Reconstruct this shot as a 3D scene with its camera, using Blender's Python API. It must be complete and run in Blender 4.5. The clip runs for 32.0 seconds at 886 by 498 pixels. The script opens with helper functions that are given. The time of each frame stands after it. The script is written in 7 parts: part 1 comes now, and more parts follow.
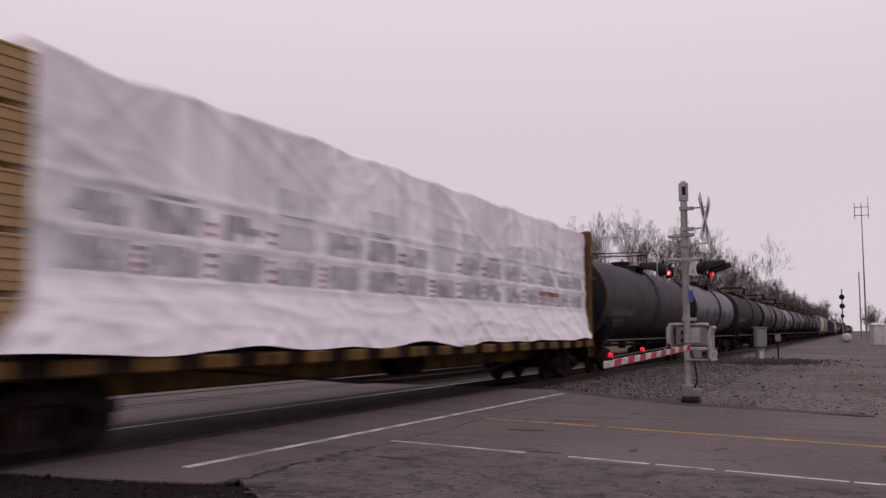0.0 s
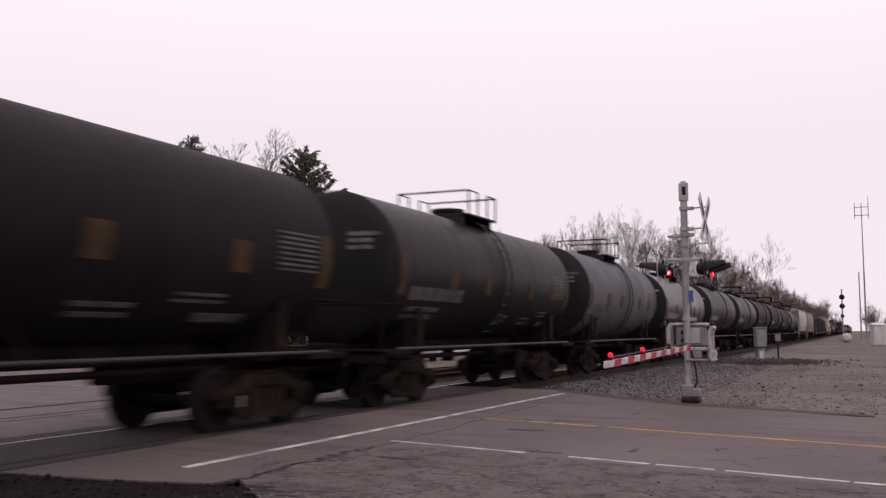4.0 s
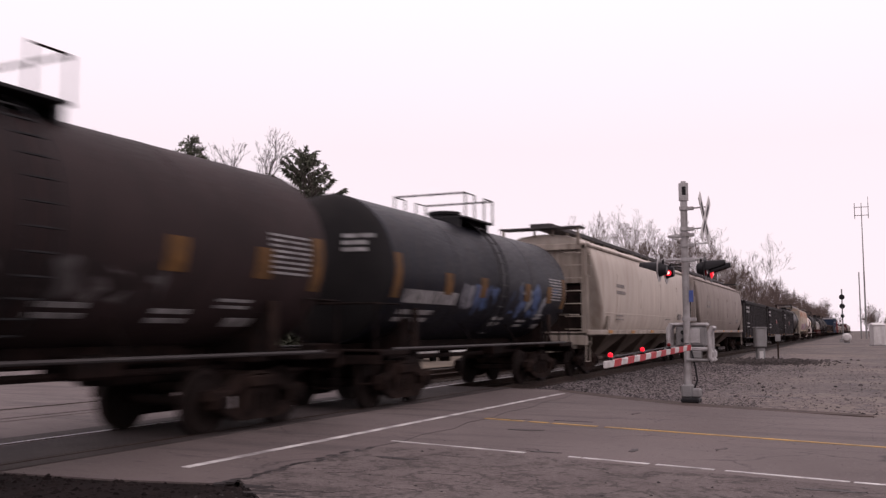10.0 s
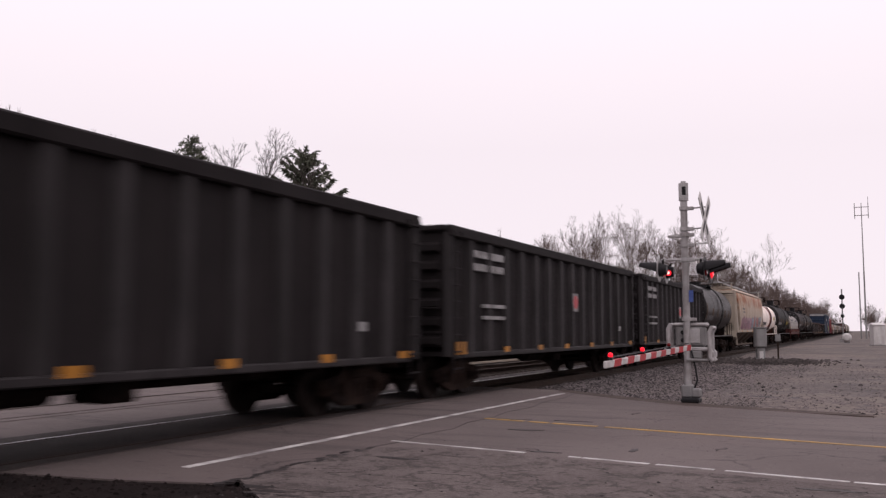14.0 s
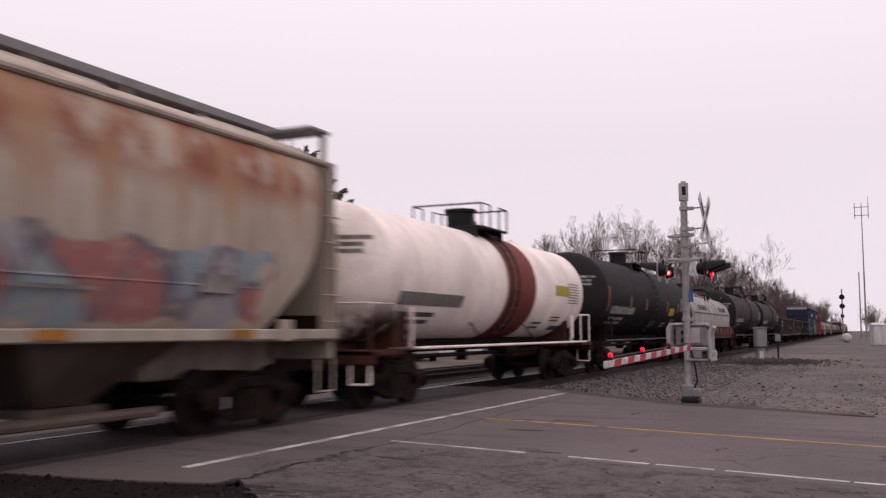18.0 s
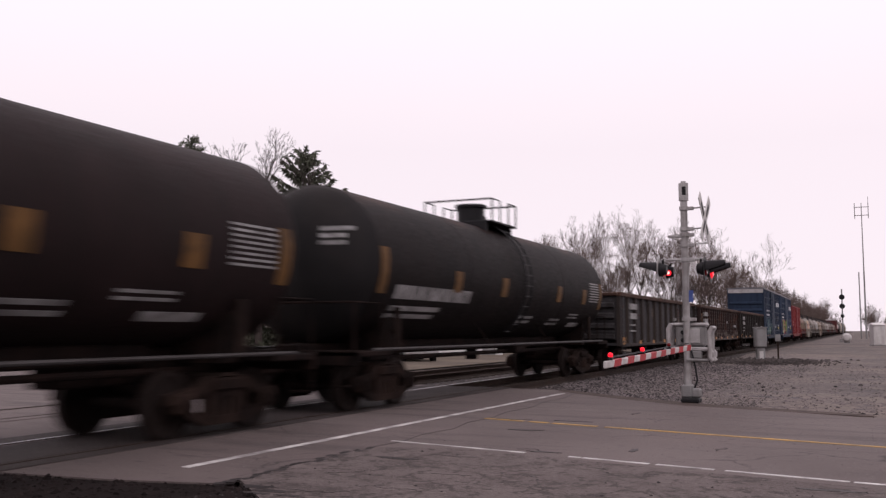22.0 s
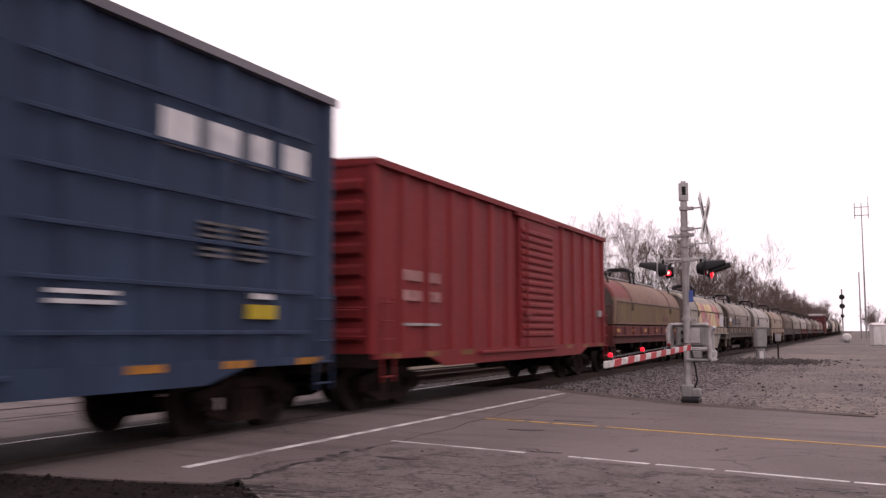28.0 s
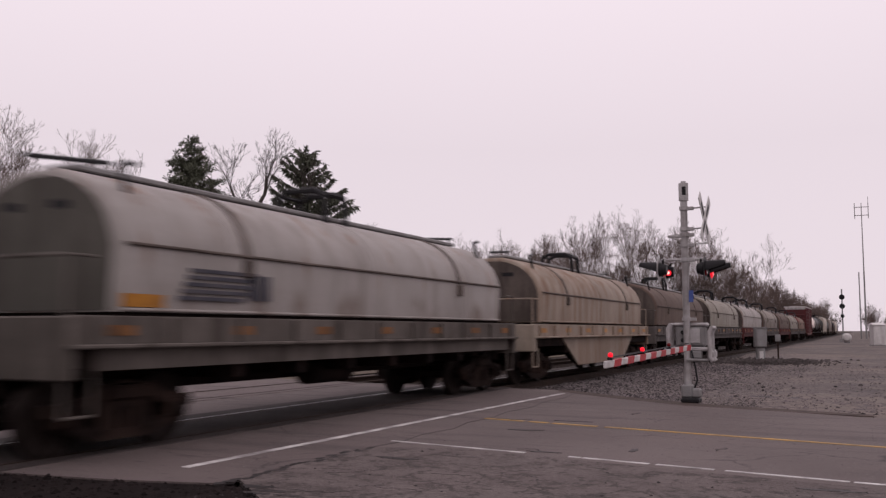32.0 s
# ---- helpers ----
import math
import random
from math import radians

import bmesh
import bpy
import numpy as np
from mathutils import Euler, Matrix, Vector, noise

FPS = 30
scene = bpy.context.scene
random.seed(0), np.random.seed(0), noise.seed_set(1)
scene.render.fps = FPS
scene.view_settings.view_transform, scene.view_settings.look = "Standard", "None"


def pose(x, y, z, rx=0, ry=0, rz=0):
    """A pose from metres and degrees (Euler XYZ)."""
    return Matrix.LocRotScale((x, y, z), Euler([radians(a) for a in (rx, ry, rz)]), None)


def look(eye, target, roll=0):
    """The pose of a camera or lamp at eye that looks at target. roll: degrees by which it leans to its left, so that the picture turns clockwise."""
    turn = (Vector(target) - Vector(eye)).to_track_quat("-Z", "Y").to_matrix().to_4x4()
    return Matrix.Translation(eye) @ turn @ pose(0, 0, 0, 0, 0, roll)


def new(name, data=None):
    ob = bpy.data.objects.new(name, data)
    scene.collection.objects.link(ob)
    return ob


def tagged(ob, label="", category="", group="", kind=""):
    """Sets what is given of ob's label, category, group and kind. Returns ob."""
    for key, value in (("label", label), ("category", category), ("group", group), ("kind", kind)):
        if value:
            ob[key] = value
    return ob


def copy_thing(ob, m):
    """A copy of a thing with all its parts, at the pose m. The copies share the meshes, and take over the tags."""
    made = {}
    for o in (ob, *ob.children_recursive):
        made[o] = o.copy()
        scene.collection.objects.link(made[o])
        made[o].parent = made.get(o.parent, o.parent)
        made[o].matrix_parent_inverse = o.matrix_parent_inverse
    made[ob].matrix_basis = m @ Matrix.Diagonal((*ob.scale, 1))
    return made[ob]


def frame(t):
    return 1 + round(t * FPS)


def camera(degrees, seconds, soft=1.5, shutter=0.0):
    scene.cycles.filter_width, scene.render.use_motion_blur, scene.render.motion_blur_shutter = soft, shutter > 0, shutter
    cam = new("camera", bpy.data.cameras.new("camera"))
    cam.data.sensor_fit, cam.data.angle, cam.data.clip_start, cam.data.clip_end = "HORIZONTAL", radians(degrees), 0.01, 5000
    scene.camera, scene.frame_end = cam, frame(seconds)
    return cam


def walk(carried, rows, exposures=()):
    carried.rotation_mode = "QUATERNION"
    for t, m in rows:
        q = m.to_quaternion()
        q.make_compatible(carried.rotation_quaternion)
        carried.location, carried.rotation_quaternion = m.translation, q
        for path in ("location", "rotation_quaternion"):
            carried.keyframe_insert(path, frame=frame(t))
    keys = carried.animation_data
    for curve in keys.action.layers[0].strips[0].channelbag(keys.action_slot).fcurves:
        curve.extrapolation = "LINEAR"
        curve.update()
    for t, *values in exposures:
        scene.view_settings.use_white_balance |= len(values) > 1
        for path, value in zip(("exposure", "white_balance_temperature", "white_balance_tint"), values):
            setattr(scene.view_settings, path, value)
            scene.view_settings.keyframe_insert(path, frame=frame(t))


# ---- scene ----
EYE = (9.27, 0.0, 1.46)
cam = camera(52.78, 32.0, soft=1.35, shutter=0.5)
HEAD, TILT = radians(25.06), radians(5.21)
AIM = (EYE[0] - 10 * math.sin(HEAD) * math.cos(TILT), EYE[1] + 10 * math.cos(HEAD) * math.cos(TILT), EYE[2] + 10 * math.sin(TILT))
walk(cam, [(0.0, look(EYE, AIM)), (32.0, look(EYE, AIM))], exposures=[(0.0, -0.36, 6550, 17), (1.0, -0.24, 6500, 14), (2.0, 0.08, 6450, 11), (3.0, 0.06, 6500, 12), (6.0, 0.17, 6600, 15), (8.0, 0.20, 6650, 16), (9.0, 0.22, 6650, 16), (11.0, 0.20, 6700, 16), (13.0, 0.19, 6600, 15), (14.0, 0.14, 6550, 11), (17.0, 0.18, 6650, 15), (18.0, 0.0, 6550, 13), (19.0, -0.06, 6550, 13), (20.0, 0.12, 6500, 11), (22.0, 0.17, 6550, 12), (23.0, 0.15, 6550, 12), (25.0, -0.02, 6550, 13), (27.0, 0.3, 6600, 14), (28.0, 0.44, 6800, 18), (29.0, 0.05, 6750, 13), (30.0, -0.18, 6600, 14), (31.0, -0.2, 6600, 14), (32.0, -0.12, 6600, 14)])

SPEED = 17.3          # metres a second, towards -y
random.seed(4)

# ---- world and light: an overcast late-winter day ----
world = bpy.data.worlds.new("overcast")
scene.world = world
world.use_nodes = True
wn = world.node_tree
wn.nodes.clear()
sky = wn.nodes.new("ShaderNodeTexSky")
sky.sky_type, sky.sun_disc = "NISHITA", False
sky.sun_elevation, sky.sun_rotation = radians(38), radians(215)
grey = wn.nodes.new("ShaderNodeHueSaturation")
grey.inputs["Saturation"].default_value = 0.12
cloud = wn.nodes.new("ShaderNodeMix")
cloud.data_type = "RGBA"
cloud.inputs[0].default_value = 0.92
# an even cloud deck, brighter towards the zenith as overcast skies are
wco = wn.nodes.new("ShaderNodeTexCoord")
wxyz = wn.nodes.new("ShaderNodeSeparateXYZ")
deck = wn.nodes.new("ShaderNodeMapRange")
deck.inputs["From Min"].default_value = 0.2
deck.inputs["To Min"].default_value, deck.inputs["To Max"].default_value = 0.95, 1.66
tone = wn.nodes.new("ShaderNodeMix")
tone.data_type, tone.blend_type = "RGBA", "MULTIPLY"
tone.inputs[0].default_value = 1.0
tone.inputs[6].default_value = (9.3, 8.35, 9.0, 1)
wn.links.new(wco.outputs["Generated"], wxyz.inputs[0])
wn.links.new(wxyz.outputs["Z"], deck.inputs["Value"])
wn.links.new(deck.outputs[0], tone.inputs[7])
wn.links.new(tone.outputs[2], cloud.inputs[7])
back = wn.nodes.new("ShaderNodeBackground")
back.inputs["Strength"].default_value = 0.1
wout = wn.nodes.new("ShaderNodeOutputWorld")
wn.links.new(sky.outputs[0], grey.inputs["Color"])
wn.links.new(grey.outputs[0], cloud.inputs[6])
wn.links.new(cloud.outputs[2], back.inputs["Color"])
wn.links.new(back.outputs[0], wout.inputs["Surface"])

sun = new("sun", bpy.data.lights.new("sun", "SUN"))
sun.data.energy, sun.data.angle, sun.data.color = 0.5, radians(40), (1.0, 0.97, 0.94)
sun.matrix_world = look((30, -40, 45), (0, 0, 0))


# ---- materials ----
def mat(name, col, rough=0.7, metal=0.0, var=0.25, scale=2.0, fine=30.0, bump=0.15, dirt=None, amount=0.0, streak=False, glow=0.0, fleck=0.0, spec=0.12, island=0.0):
    """A painted, rusted, earthen or bare surface: broad and fine variation, relief, and patches or streaks of dirt."""
    m = bpy.data.materials.new(name)
    m.use_nodes = True
    t = m.node_tree
    n, l = t.nodes, t.links
    b = n["Principled BSDF"]
    b.inputs["Metallic"].default_value = metal
    b.inputs["Specular IOR Level"].default_value = spec
    co = n.new("ShaderNodeTexCoord")
    ob = n.new("ShaderNodeObjectInfo")

    def tex(s, detail, stretch=None, w=True):
        x = n.new("ShaderNodeTexNoise")
        x.noise_dimensions = "4D"
        x.inputs["Scale"].default_value, x.inputs["Detail"].default_value = s, detail
        if stretch:
            mp = n.new("ShaderNodeMapping")
            mp.inputs["Scale"].default_value = stretch
            l.new(co.outputs["Object"], mp.inputs[0])
            l.new(mp.outputs[0], x.inputs["Vector"])
        else:
            l.new(co.outputs["Object"], x.inputs["Vector"])
        k = n.new("ShaderNodeMath")
        k.operation, k.inputs[1].default_value = "MULTIPLY", 20.0
        l.new(ob.outputs["Random"], k.inputs[0])
        l.new(k.outputs[0], x.inputs["W"])
        return x

    def ramp(src, a, bb, p=0.3, q=0.7):
        r = n.new("ShaderNodeValToRGB")
        r.color_ramp.elements[0].position, r.color_ramp.elements[1].position = p, q
        r.color_ramp.elements[0].color, r.color_ramp.elements[1].color = (*a, 1), (*bb, 1)
        l.new(src, r.inputs[0])
        return r.outputs[0]

    def mix(kind, f, a, bb):
        x = n.new("ShaderNodeMix")
        x.data_type, x.blend_type = "RGBA", kind
        if isinstance(f, float):
            x.inputs[0].default_value = f
        else:
            l.new(f, x.inputs[0])
        l.new(a, x.inputs[6])
        if isinstance(bb, tuple):
            x.inputs[7].default_value = (*bb, 1)
        else:
            l.new(bb, x.inputs[7])
        return x.outputs[2]

    lo = tuple(c * (1 - var) for c in col)
    hi = tuple(min(1.0, c * (1 + var)) for c in col)
    out = ramp(tex(scale, 5).outputs["Fac"], lo, hi)
    f = tex(fine, 4)
    out = mix("MULTIPLY", 0.6, out, ramp(f.outputs["Fac"], (1 - var,) * 3, (1 + var * 0.4,) * 3))
    if dirt:
        d = tex(1.6 if streak else scale * 0.7, 6, (2.4, 2.4, 0.25) if streak else None)
        out = mix("MIX", ramp(d.outputs["Fac"], (0, 0, 0), (amount,) * 3, 0.42, 0.66), out, dirt)
    if island:
        gi = n.new("ShaderNodeNewGeometry")
        out = mix("MULTIPLY", 1.0, out, ramp(gi.outputs["Random Per Island"], (1 - island,) * 3, (1 + island * 1.6,) * 3, 0.0, 1.0))
    if fleck:
        v = n.new("ShaderNodeTexVoronoi")
        v.inputs["Scale"].default_value = fleck
        l.new(co.outputs["Object"], v.inputs["Vector"])
        out = mix("MULTIPLY", 0.85, out, ramp(v.outputs["Color"], (0.45, 0.45, 0.45), (1.5, 1.45, 1.4), 0.15, 0.95))
        hgt = v.outputs["Distance"]
    else:
        hgt = f.outputs["Fac"]
    l.new(out, b.inputs["Base Color"])
    l.new(ramp(f.outputs["Fac"], (max(0.05, rough - 0.12),) * 3, (min(1, rough + 0.12),) * 3), b.inputs["Roughness"])
    if bump:
        bp = n.new("ShaderNodeBump")
        bp.inputs["Strength"].default_value, bp.inputs["Distance"].default_value = min(1.0, bump * 3), 0.02
        l.new(hgt, bp.inputs["Height"])
        l.new(bp.outputs[0], b.inputs["Normal"])
    if glow:
        b.inputs["Emission Color"].default_value = (*col, 1)
        b.inputs["Emission Strength"].default_value = glow
    return m


def overlay(m, colour, z0, z1, z2, z3, scale, lo, hi, stretch=(1, 1, 1), y0=-99, y1=99):
    """Stains and other patches of one colour, broken by noise, that come in from z0 to z1 and die out from z2 to z3."""
    t = m.node_tree
    n, l = t.nodes, t.links
    b = n["Principled BSDF"]
    src = b.inputs["Base Color"].links[0].from_socket
    co, xyz = n.new("ShaderNodeTexCoord"), n.new("ShaderNodeSeparateXYZ")
    l.new(co.outputs["Object"], xyz.inputs[0])
    mp, nz = n.new("ShaderNodeMapping"), n.new("ShaderNodeTexNoise")
    mp.inputs["Scale"].default_value = stretch
    nz.inputs["Scale"].default_value, nz.inputs["Detail"].default_value, nz.inputs["Roughness"].default_value = scale, 7, 0.62
    l.new(co.outputs["Object"], mp.inputs[0])
    l.new(mp.outputs[0], nz.inputs["Vector"])
    out = None
    for axis, p, q in (("N", lo, hi), ("Z", z0, z1), ("Z", z3, z2), ("Y", y0, y0 + 0.3), ("Y", y1, y1 - 0.3)):
        r = n.new("ShaderNodeMapRange")
        r.interpolation_type = "SMOOTHSTEP"
        r.inputs["From Min"].default_value, r.inputs["From Max"].default_value = min(p, q), max(p, q)
        if p > q:
            r.inputs["To Min"].default_value, r.inputs["To Max"].default_value = 1.0, 0.0
        l.new(nz.outputs["Fac"] if axis == "N" else xyz.outputs[axis], r.inputs["Value"])
        if out is None:
            out = r.outputs[0]
        else:
            k = n.new("ShaderNodeMath")
            k.operation = "MULTIPLY"
            l.new(out, k.inputs[0])
            l.new(r.outputs[0], k.inputs[1])
            out = k.outputs[0]
    x = n.new("ShaderNodeMix")
    x.data_type = "RGBA"
    l.new(out, x.inputs[0])
    l.new(src, x.inputs[6])
    x.inputs[7].default_value = (*colour, 1)
    l.new(x.outputs[2], b.inputs["Base Color"])
    return m


def spray(m, y0, y1, z0, z1, colours, scale=1.1, line=(0.1, 0.06, 0.07), wave=0.35, strength=0.9):
    """Spray-painted letter shapes in a band along a car's side, with darker outlines."""
    t = m.node_tree
    n, l = t.nodes, t.links
    b = n["Principled BSDF"]
    src = b.inputs["Base Color"].links[0].from_socket

    def math_node(op, a, c=None, k=0.0):
        x = n.new("ShaderNodeMath")
        x.operation = op
        l.new(a, x.inputs[0])
        if c is None:
            x.inputs[1].default_value = k
        else:
            l.new(c, x.inputs[1])
        return x.outputs[0]

    def ease(s, p, q):
        r = n.new("ShaderNodeMapRange")
        r.interpolation_type = "SMOOTHSTEP"
        r.inputs["From Min"].default_value, r.inputs["From Max"].default_value = min(p, q), max(p, q)
        if p > q:
            r.inputs["To Min"].default_value, r.inputs["To Max"].default_value = 1.0, 0.0
        l.new(s, r.inputs["Value"])
        return r.outputs[0]

    co, xyz, flat = n.new("ShaderNodeTexCoord"), n.new("ShaderNodeSeparateXYZ"), n.new("ShaderNodeCombineXYZ")
    l.new(co.outputs["Object"], xyz.inputs[0])
    l.new(xyz.outputs["Y"], flat.inputs["Y"])
    l.new(xyz.outputs["Z"], flat.inputs["Z"])
    nz = n.new("ShaderNodeTexNoise")
    nz.inputs["Scale"].default_value, nz.inputs["Detail"].default_value = 1.3, 2
    l.new(flat.outputs[0], nz.inputs["Vector"])
    bend = n.new("ShaderNodeVectorMath")
    bend.operation = "MULTIPLY_ADD"
    bend.inputs[1].default_value = (0.0, 0.9, 0.9)
    l.new(nz.outputs["Color"], bend.inputs[0])
    l.new(flat.outputs[0], bend.inputs[2])
    squash = n.new("ShaderNodeVectorMath")
    squash.operation = "MULTIPLY"
    squash.inputs[1].default_value = (1.0, 1.0, 0.62)
    l.new(bend.outputs[0], squash.inputs[0])
    cell, edge = n.new("ShaderNodeTexVoronoi"), n.new("ShaderNodeTexVoronoi")
    edge.feature = "DISTANCE_TO_EDGE"
    for v in (cell, edge):
        v.inputs["Scale"].default_value = scale
        l.new(squash.outputs[0], v.inputs["Vector"])
    pick = n.new("ShaderNodeSeparateColor")
    l.new(cell.outputs["Color"], pick.inputs[0])
    ramp = n.new("ShaderNodeValToRGB")
    ramp.color_ramp.interpolation = "CONSTANT"
    for i, c in enumerate(colours):
        e = ramp.color_ramp.elements[i] if i < 2 else ramp.color_ramp.elements.new(i / len(colours))
        e.position, e.color = i / len(colours), (*c, 1)
    l.new(pick.outputs[0], ramp.inputs[0])
    lined = n.new("ShaderNodeMix")
    lined.data_type = "RGBA"
    l.new(ease(edge.outputs["Distance"], 0.075, 0.03), lined.inputs[0])
    l.new(ramp.outputs[0], lined.inputs[6])
    lined.inputs[7].default_value = (*line, 1)
    zz = math_node("ADD", xyz.outputs["Z"], math_node("MULTIPLY", math_node("SUBTRACT", nz.outputs["Fac"], None, 0.5), None, 2 * wave))
    yy = math_node("ADD", xyz.outputs["Y"], math_node("MULTIPLY", math_node("SUBTRACT", nz.outputs["Fac"], None, 0.5), None, 1.5))
    mask = math_node("MULTIPLY", ease(zz, z0 - 0.03, z0 + 0.03), ease(zz, z1 + 0.03, z1 - 0.03))
    mask = math_node("MULTIPLY", mask, math_node("MULTIPLY", ease(yy, y0 - 0.05, y0 + 0.05), ease(yy, y1 + 0.05, y1 - 0.05)))
    wear = n.new("ShaderNodeTexNoise")
    wear.inputs["Scale"].default_value, wear.inputs["Detail"].default_value = 5.0, 5
    l.new(co.outputs["Object"], wear.inputs["Vector"])
    mask = math_node("MULTIPLY", mask, math_node("MULTIPLY", ease(wear.outputs["Fac"], 0.25, 0.5), None, strength))
    x = n.new("ShaderNodeMix")
    x.data_type = "RGBA"
    l.new(mask, x.inputs[0])
    l.new(src, x.inputs[6])
    l.new(lined.outputs[2], x.inputs[7])
    l.new(x.outputs[2], b.inputs["Base Color"])
    return m


def crackle(m, colour, scale, width, lo, hi, patch=0.7):
    """A net of fine cracks, in patches, as in aged asphalt."""
    t = m.node_tree
    n, l = t.nodes, t.links
    b = n["Principled BSDF"]
    src = b.inputs["Base Color"].links[0].from_socket
    co, nz, wob = n.new("ShaderNodeTexCoord"), n.new("ShaderNodeTexNoise"), n.new("ShaderNodeTexNoise")
    nz.inputs["Scale"].default_value, nz.inputs["Detail"].default_value = patch, 4
    wob.inputs["Scale"].default_value, wob.inputs["Detail"].default_value = 3.0, 5
    l.new(co.outputs["Object"], nz.inputs["Vector"])
    l.new(co.outputs["Object"], wob.inputs["Vector"])
    bend = n.new("ShaderNodeVectorMath")
    bend.operation = "MULTIPLY_ADD"
    bend.inputs[1].default_value = (0.45, 0.45, 0.0)
    l.new(wob.outputs["Color"], bend.inputs[0])
    l.new(co.outputs["Object"], bend.inputs[2])
    v = n.new("ShaderNodeTexVoronoi")
    v.feature = "DISTANCE_TO_EDGE"
    v.inputs["Scale"].default_value = scale
    l.new(bend.outputs[0], v.inputs["Vector"])
    fac = None
    for sock, p, q, a, c in ((v.outputs["Distance"], 0.0, width, 1.0, 0.0), (nz.outputs["Fac"], lo, hi, 0.0, 1.0)):
        r = n.new("ShaderNodeMapRange")
        r.inputs["From Min"].default_value, r.inputs["From Max"].default_value = p, q
        r.inputs["To Min"].default_value, r.inputs["To Max"].default_value = a, c
        l.new(sock, r.inputs["Value"])
        if fac is None:
            fac = r.outputs[0]
        else:
            k = n.new("ShaderNodeMath")
            k.operation = "MULTIPLY"
            l.new(fac, k.inputs[0])
            l.new(r.outputs[0], k.inputs[1])
            fac = k.outputs[0]
    x = n.new("ShaderNodeMix")
    x.data_type = "RGBA"
    l.new(fac, x.inputs[0])
    l.new(src, x.inputs[6])
    x.inputs[7].default_value = (*colour, 1)
    l.new(x.outputs[2], b.inputs["Base Color"])
    return m


M_ASPHALT = mat("asphalt", (0.08904, 0.0689, 0.06625), 0.8, var=0.16, scale=0.5, fine=60, bump=0.12, dirt=(0.1198, 0.09805, 0.09381), amount=0.45, spec=0.25)
M_OLDASPH = mat("worn asphalt", (0.0924, 0.0737, 0.0704), 0.95, var=0.2, scale=1.2, fine=45, bump=0.25, dirt=(0.11, 0.0902, 0.0858), amount=0.8, spec=0.25)
overlay(M_OLDASPH, (0.05, 0.039, 0.037), -9, -8, 8, 9, 1.6, 0.50, 0.66, (1, 1.1, 1))
overlay(M_OLDASPH, (0.04, 0.031, 0.03), -9, -8, 8, 9, 6.0, 0.53, 0.62)
overlay(M_OLDASPH, (0.03, 0.023, 0.022), -9, -8, 8, 9, 22.0, 0.58, 0.66)
overlay(M_OLDASPH, (0.135, 0.112, 0.106), -9, -8, 8, 9, 16.0, 0.56, 0.66)
overlay(M_ASPHALT, (0.06, 0.048, 0.046), -9, -8, 8, 9, 0.9, 0.5, 0.66, (0.25, 1.6, 1))
overlay(M_ASPHALT, (0.045, 0.036, 0.035), -9, -8, 8, 9, 7.0, 0.60, 0.68, (0.5, 1.2, 1))
overlay(M_ASPHALT, (0.12, 0.1, 0.096), -9, -8, 8, 9, 18.0, 0.56, 0.68)
crackle(M_OLDASPH, (0.034, 0.027, 0.026), 1.7, 0.03, 0.5, 0.6)
crackle(M_OLDASPH, (0.04, 0.032, 0.03), 9.0, 0.16, 0.5, 0.64, 1.4)
crackle(M_ASPHALT, (0.03, 0.024, 0.023), 0.55, 0.012, 0.50, 0.58, 0.5)
M_GRAVEL = mat("gravel", (0.09317, 0.07986, 0.07744), 0.95, var=0.3, scale=0.25, fine=7, bump=0.3, dirt=(0.1513, 0.121, 0.1089), amount=0.75, fleck=10, spec=0.2)
overlay(M_GRAVEL, (0.125, 0.104, 0.092), -9, -8, 8, 9, 0.6, 0.46, 0.68)
overlay(M_GRAVEL, (0.06, 0.054, 0.057), -9, -8, 8, 9, 0.8, 0.56, 0.66)
M_BALLAST = mat("ballast", (0.05, 0.043, 0.042), 0.95, var=0.35, scale=0.5, fine=8, bump=0.33, dirt=(0.024, 0.02, 0.019), amount=0.6, fleck=9)
M_STONE = mat("stone", (0.064, 0.055, 0.055), 0.9, var=0.3, scale=3, fine=20, bump=0.2, island=0.95)
# ballast by the road edge: oil and the shade there, both in the colour
M_OILYSHADE = mat("oily stone with shade painted in", (0.0105, 0.008, 0.0078), 0.95, var=0.3, scale=3, fine=20, bump=0.2, island=0.5, spec=0.04)
M_WHITELINE = mat("white road paint", (0.46, 0.44, 0.43), 0.6, var=0.2, scale=4, fine=40, bump=0.1, dirt=(0.091, 0.078, 0.078), amount=0.75)
M_YELLOW = mat("yellow road paint", (0.36, 0.216, 0.054), 0.6, var=0.25, scale=4, fine=40, bump=0.1, dirt=(0.07605, 0.06435, 0.0585), amount=0.5)
M_TAR = mat("tar", (0.03, 0.025, 0.025), 0.6, var=0.3, scale=3, fine=30, bump=0.2)
M_RAIL = mat("rail steel", (0.032, 0.021, 0.0165), 0.75, 0.2, scale=3)
M_RAILTOP = mat("polished rail head", (0.30, 0.29, 0.30), 0.3, 1.0, var=0.1, bump=0.02)
M_TIE = mat("creosoted timber", (0.03575, 0.0273, 0.02275), 0.9, var=0.35, scale=6, fine=40, bump=0.3)
M_GRASS = mat("dead grass", (0.098, 0.079, 0.06), 0.95, var=0.35, scale=0.3, fine=14, bump=0.4, dirt=(0.07, 0.056, 0.046), amount=0.7)
M_ALU = mat("dull aluminium", (0.33, 0.315, 0.315), 0.5, 0.15, var=0.15, scale=5, fine=40, bump=0.05, dirt=(0.13, 0.1105, 0.104), amount=0.5)
M_GREYBOX = mat("grey painted steel", (0.2145, 0.208, 0.208), 0.55, 0.2, var=0.14, scale=3, dirt=(0.1105, 0.0975, 0.091), amount=0.5, streak=True)
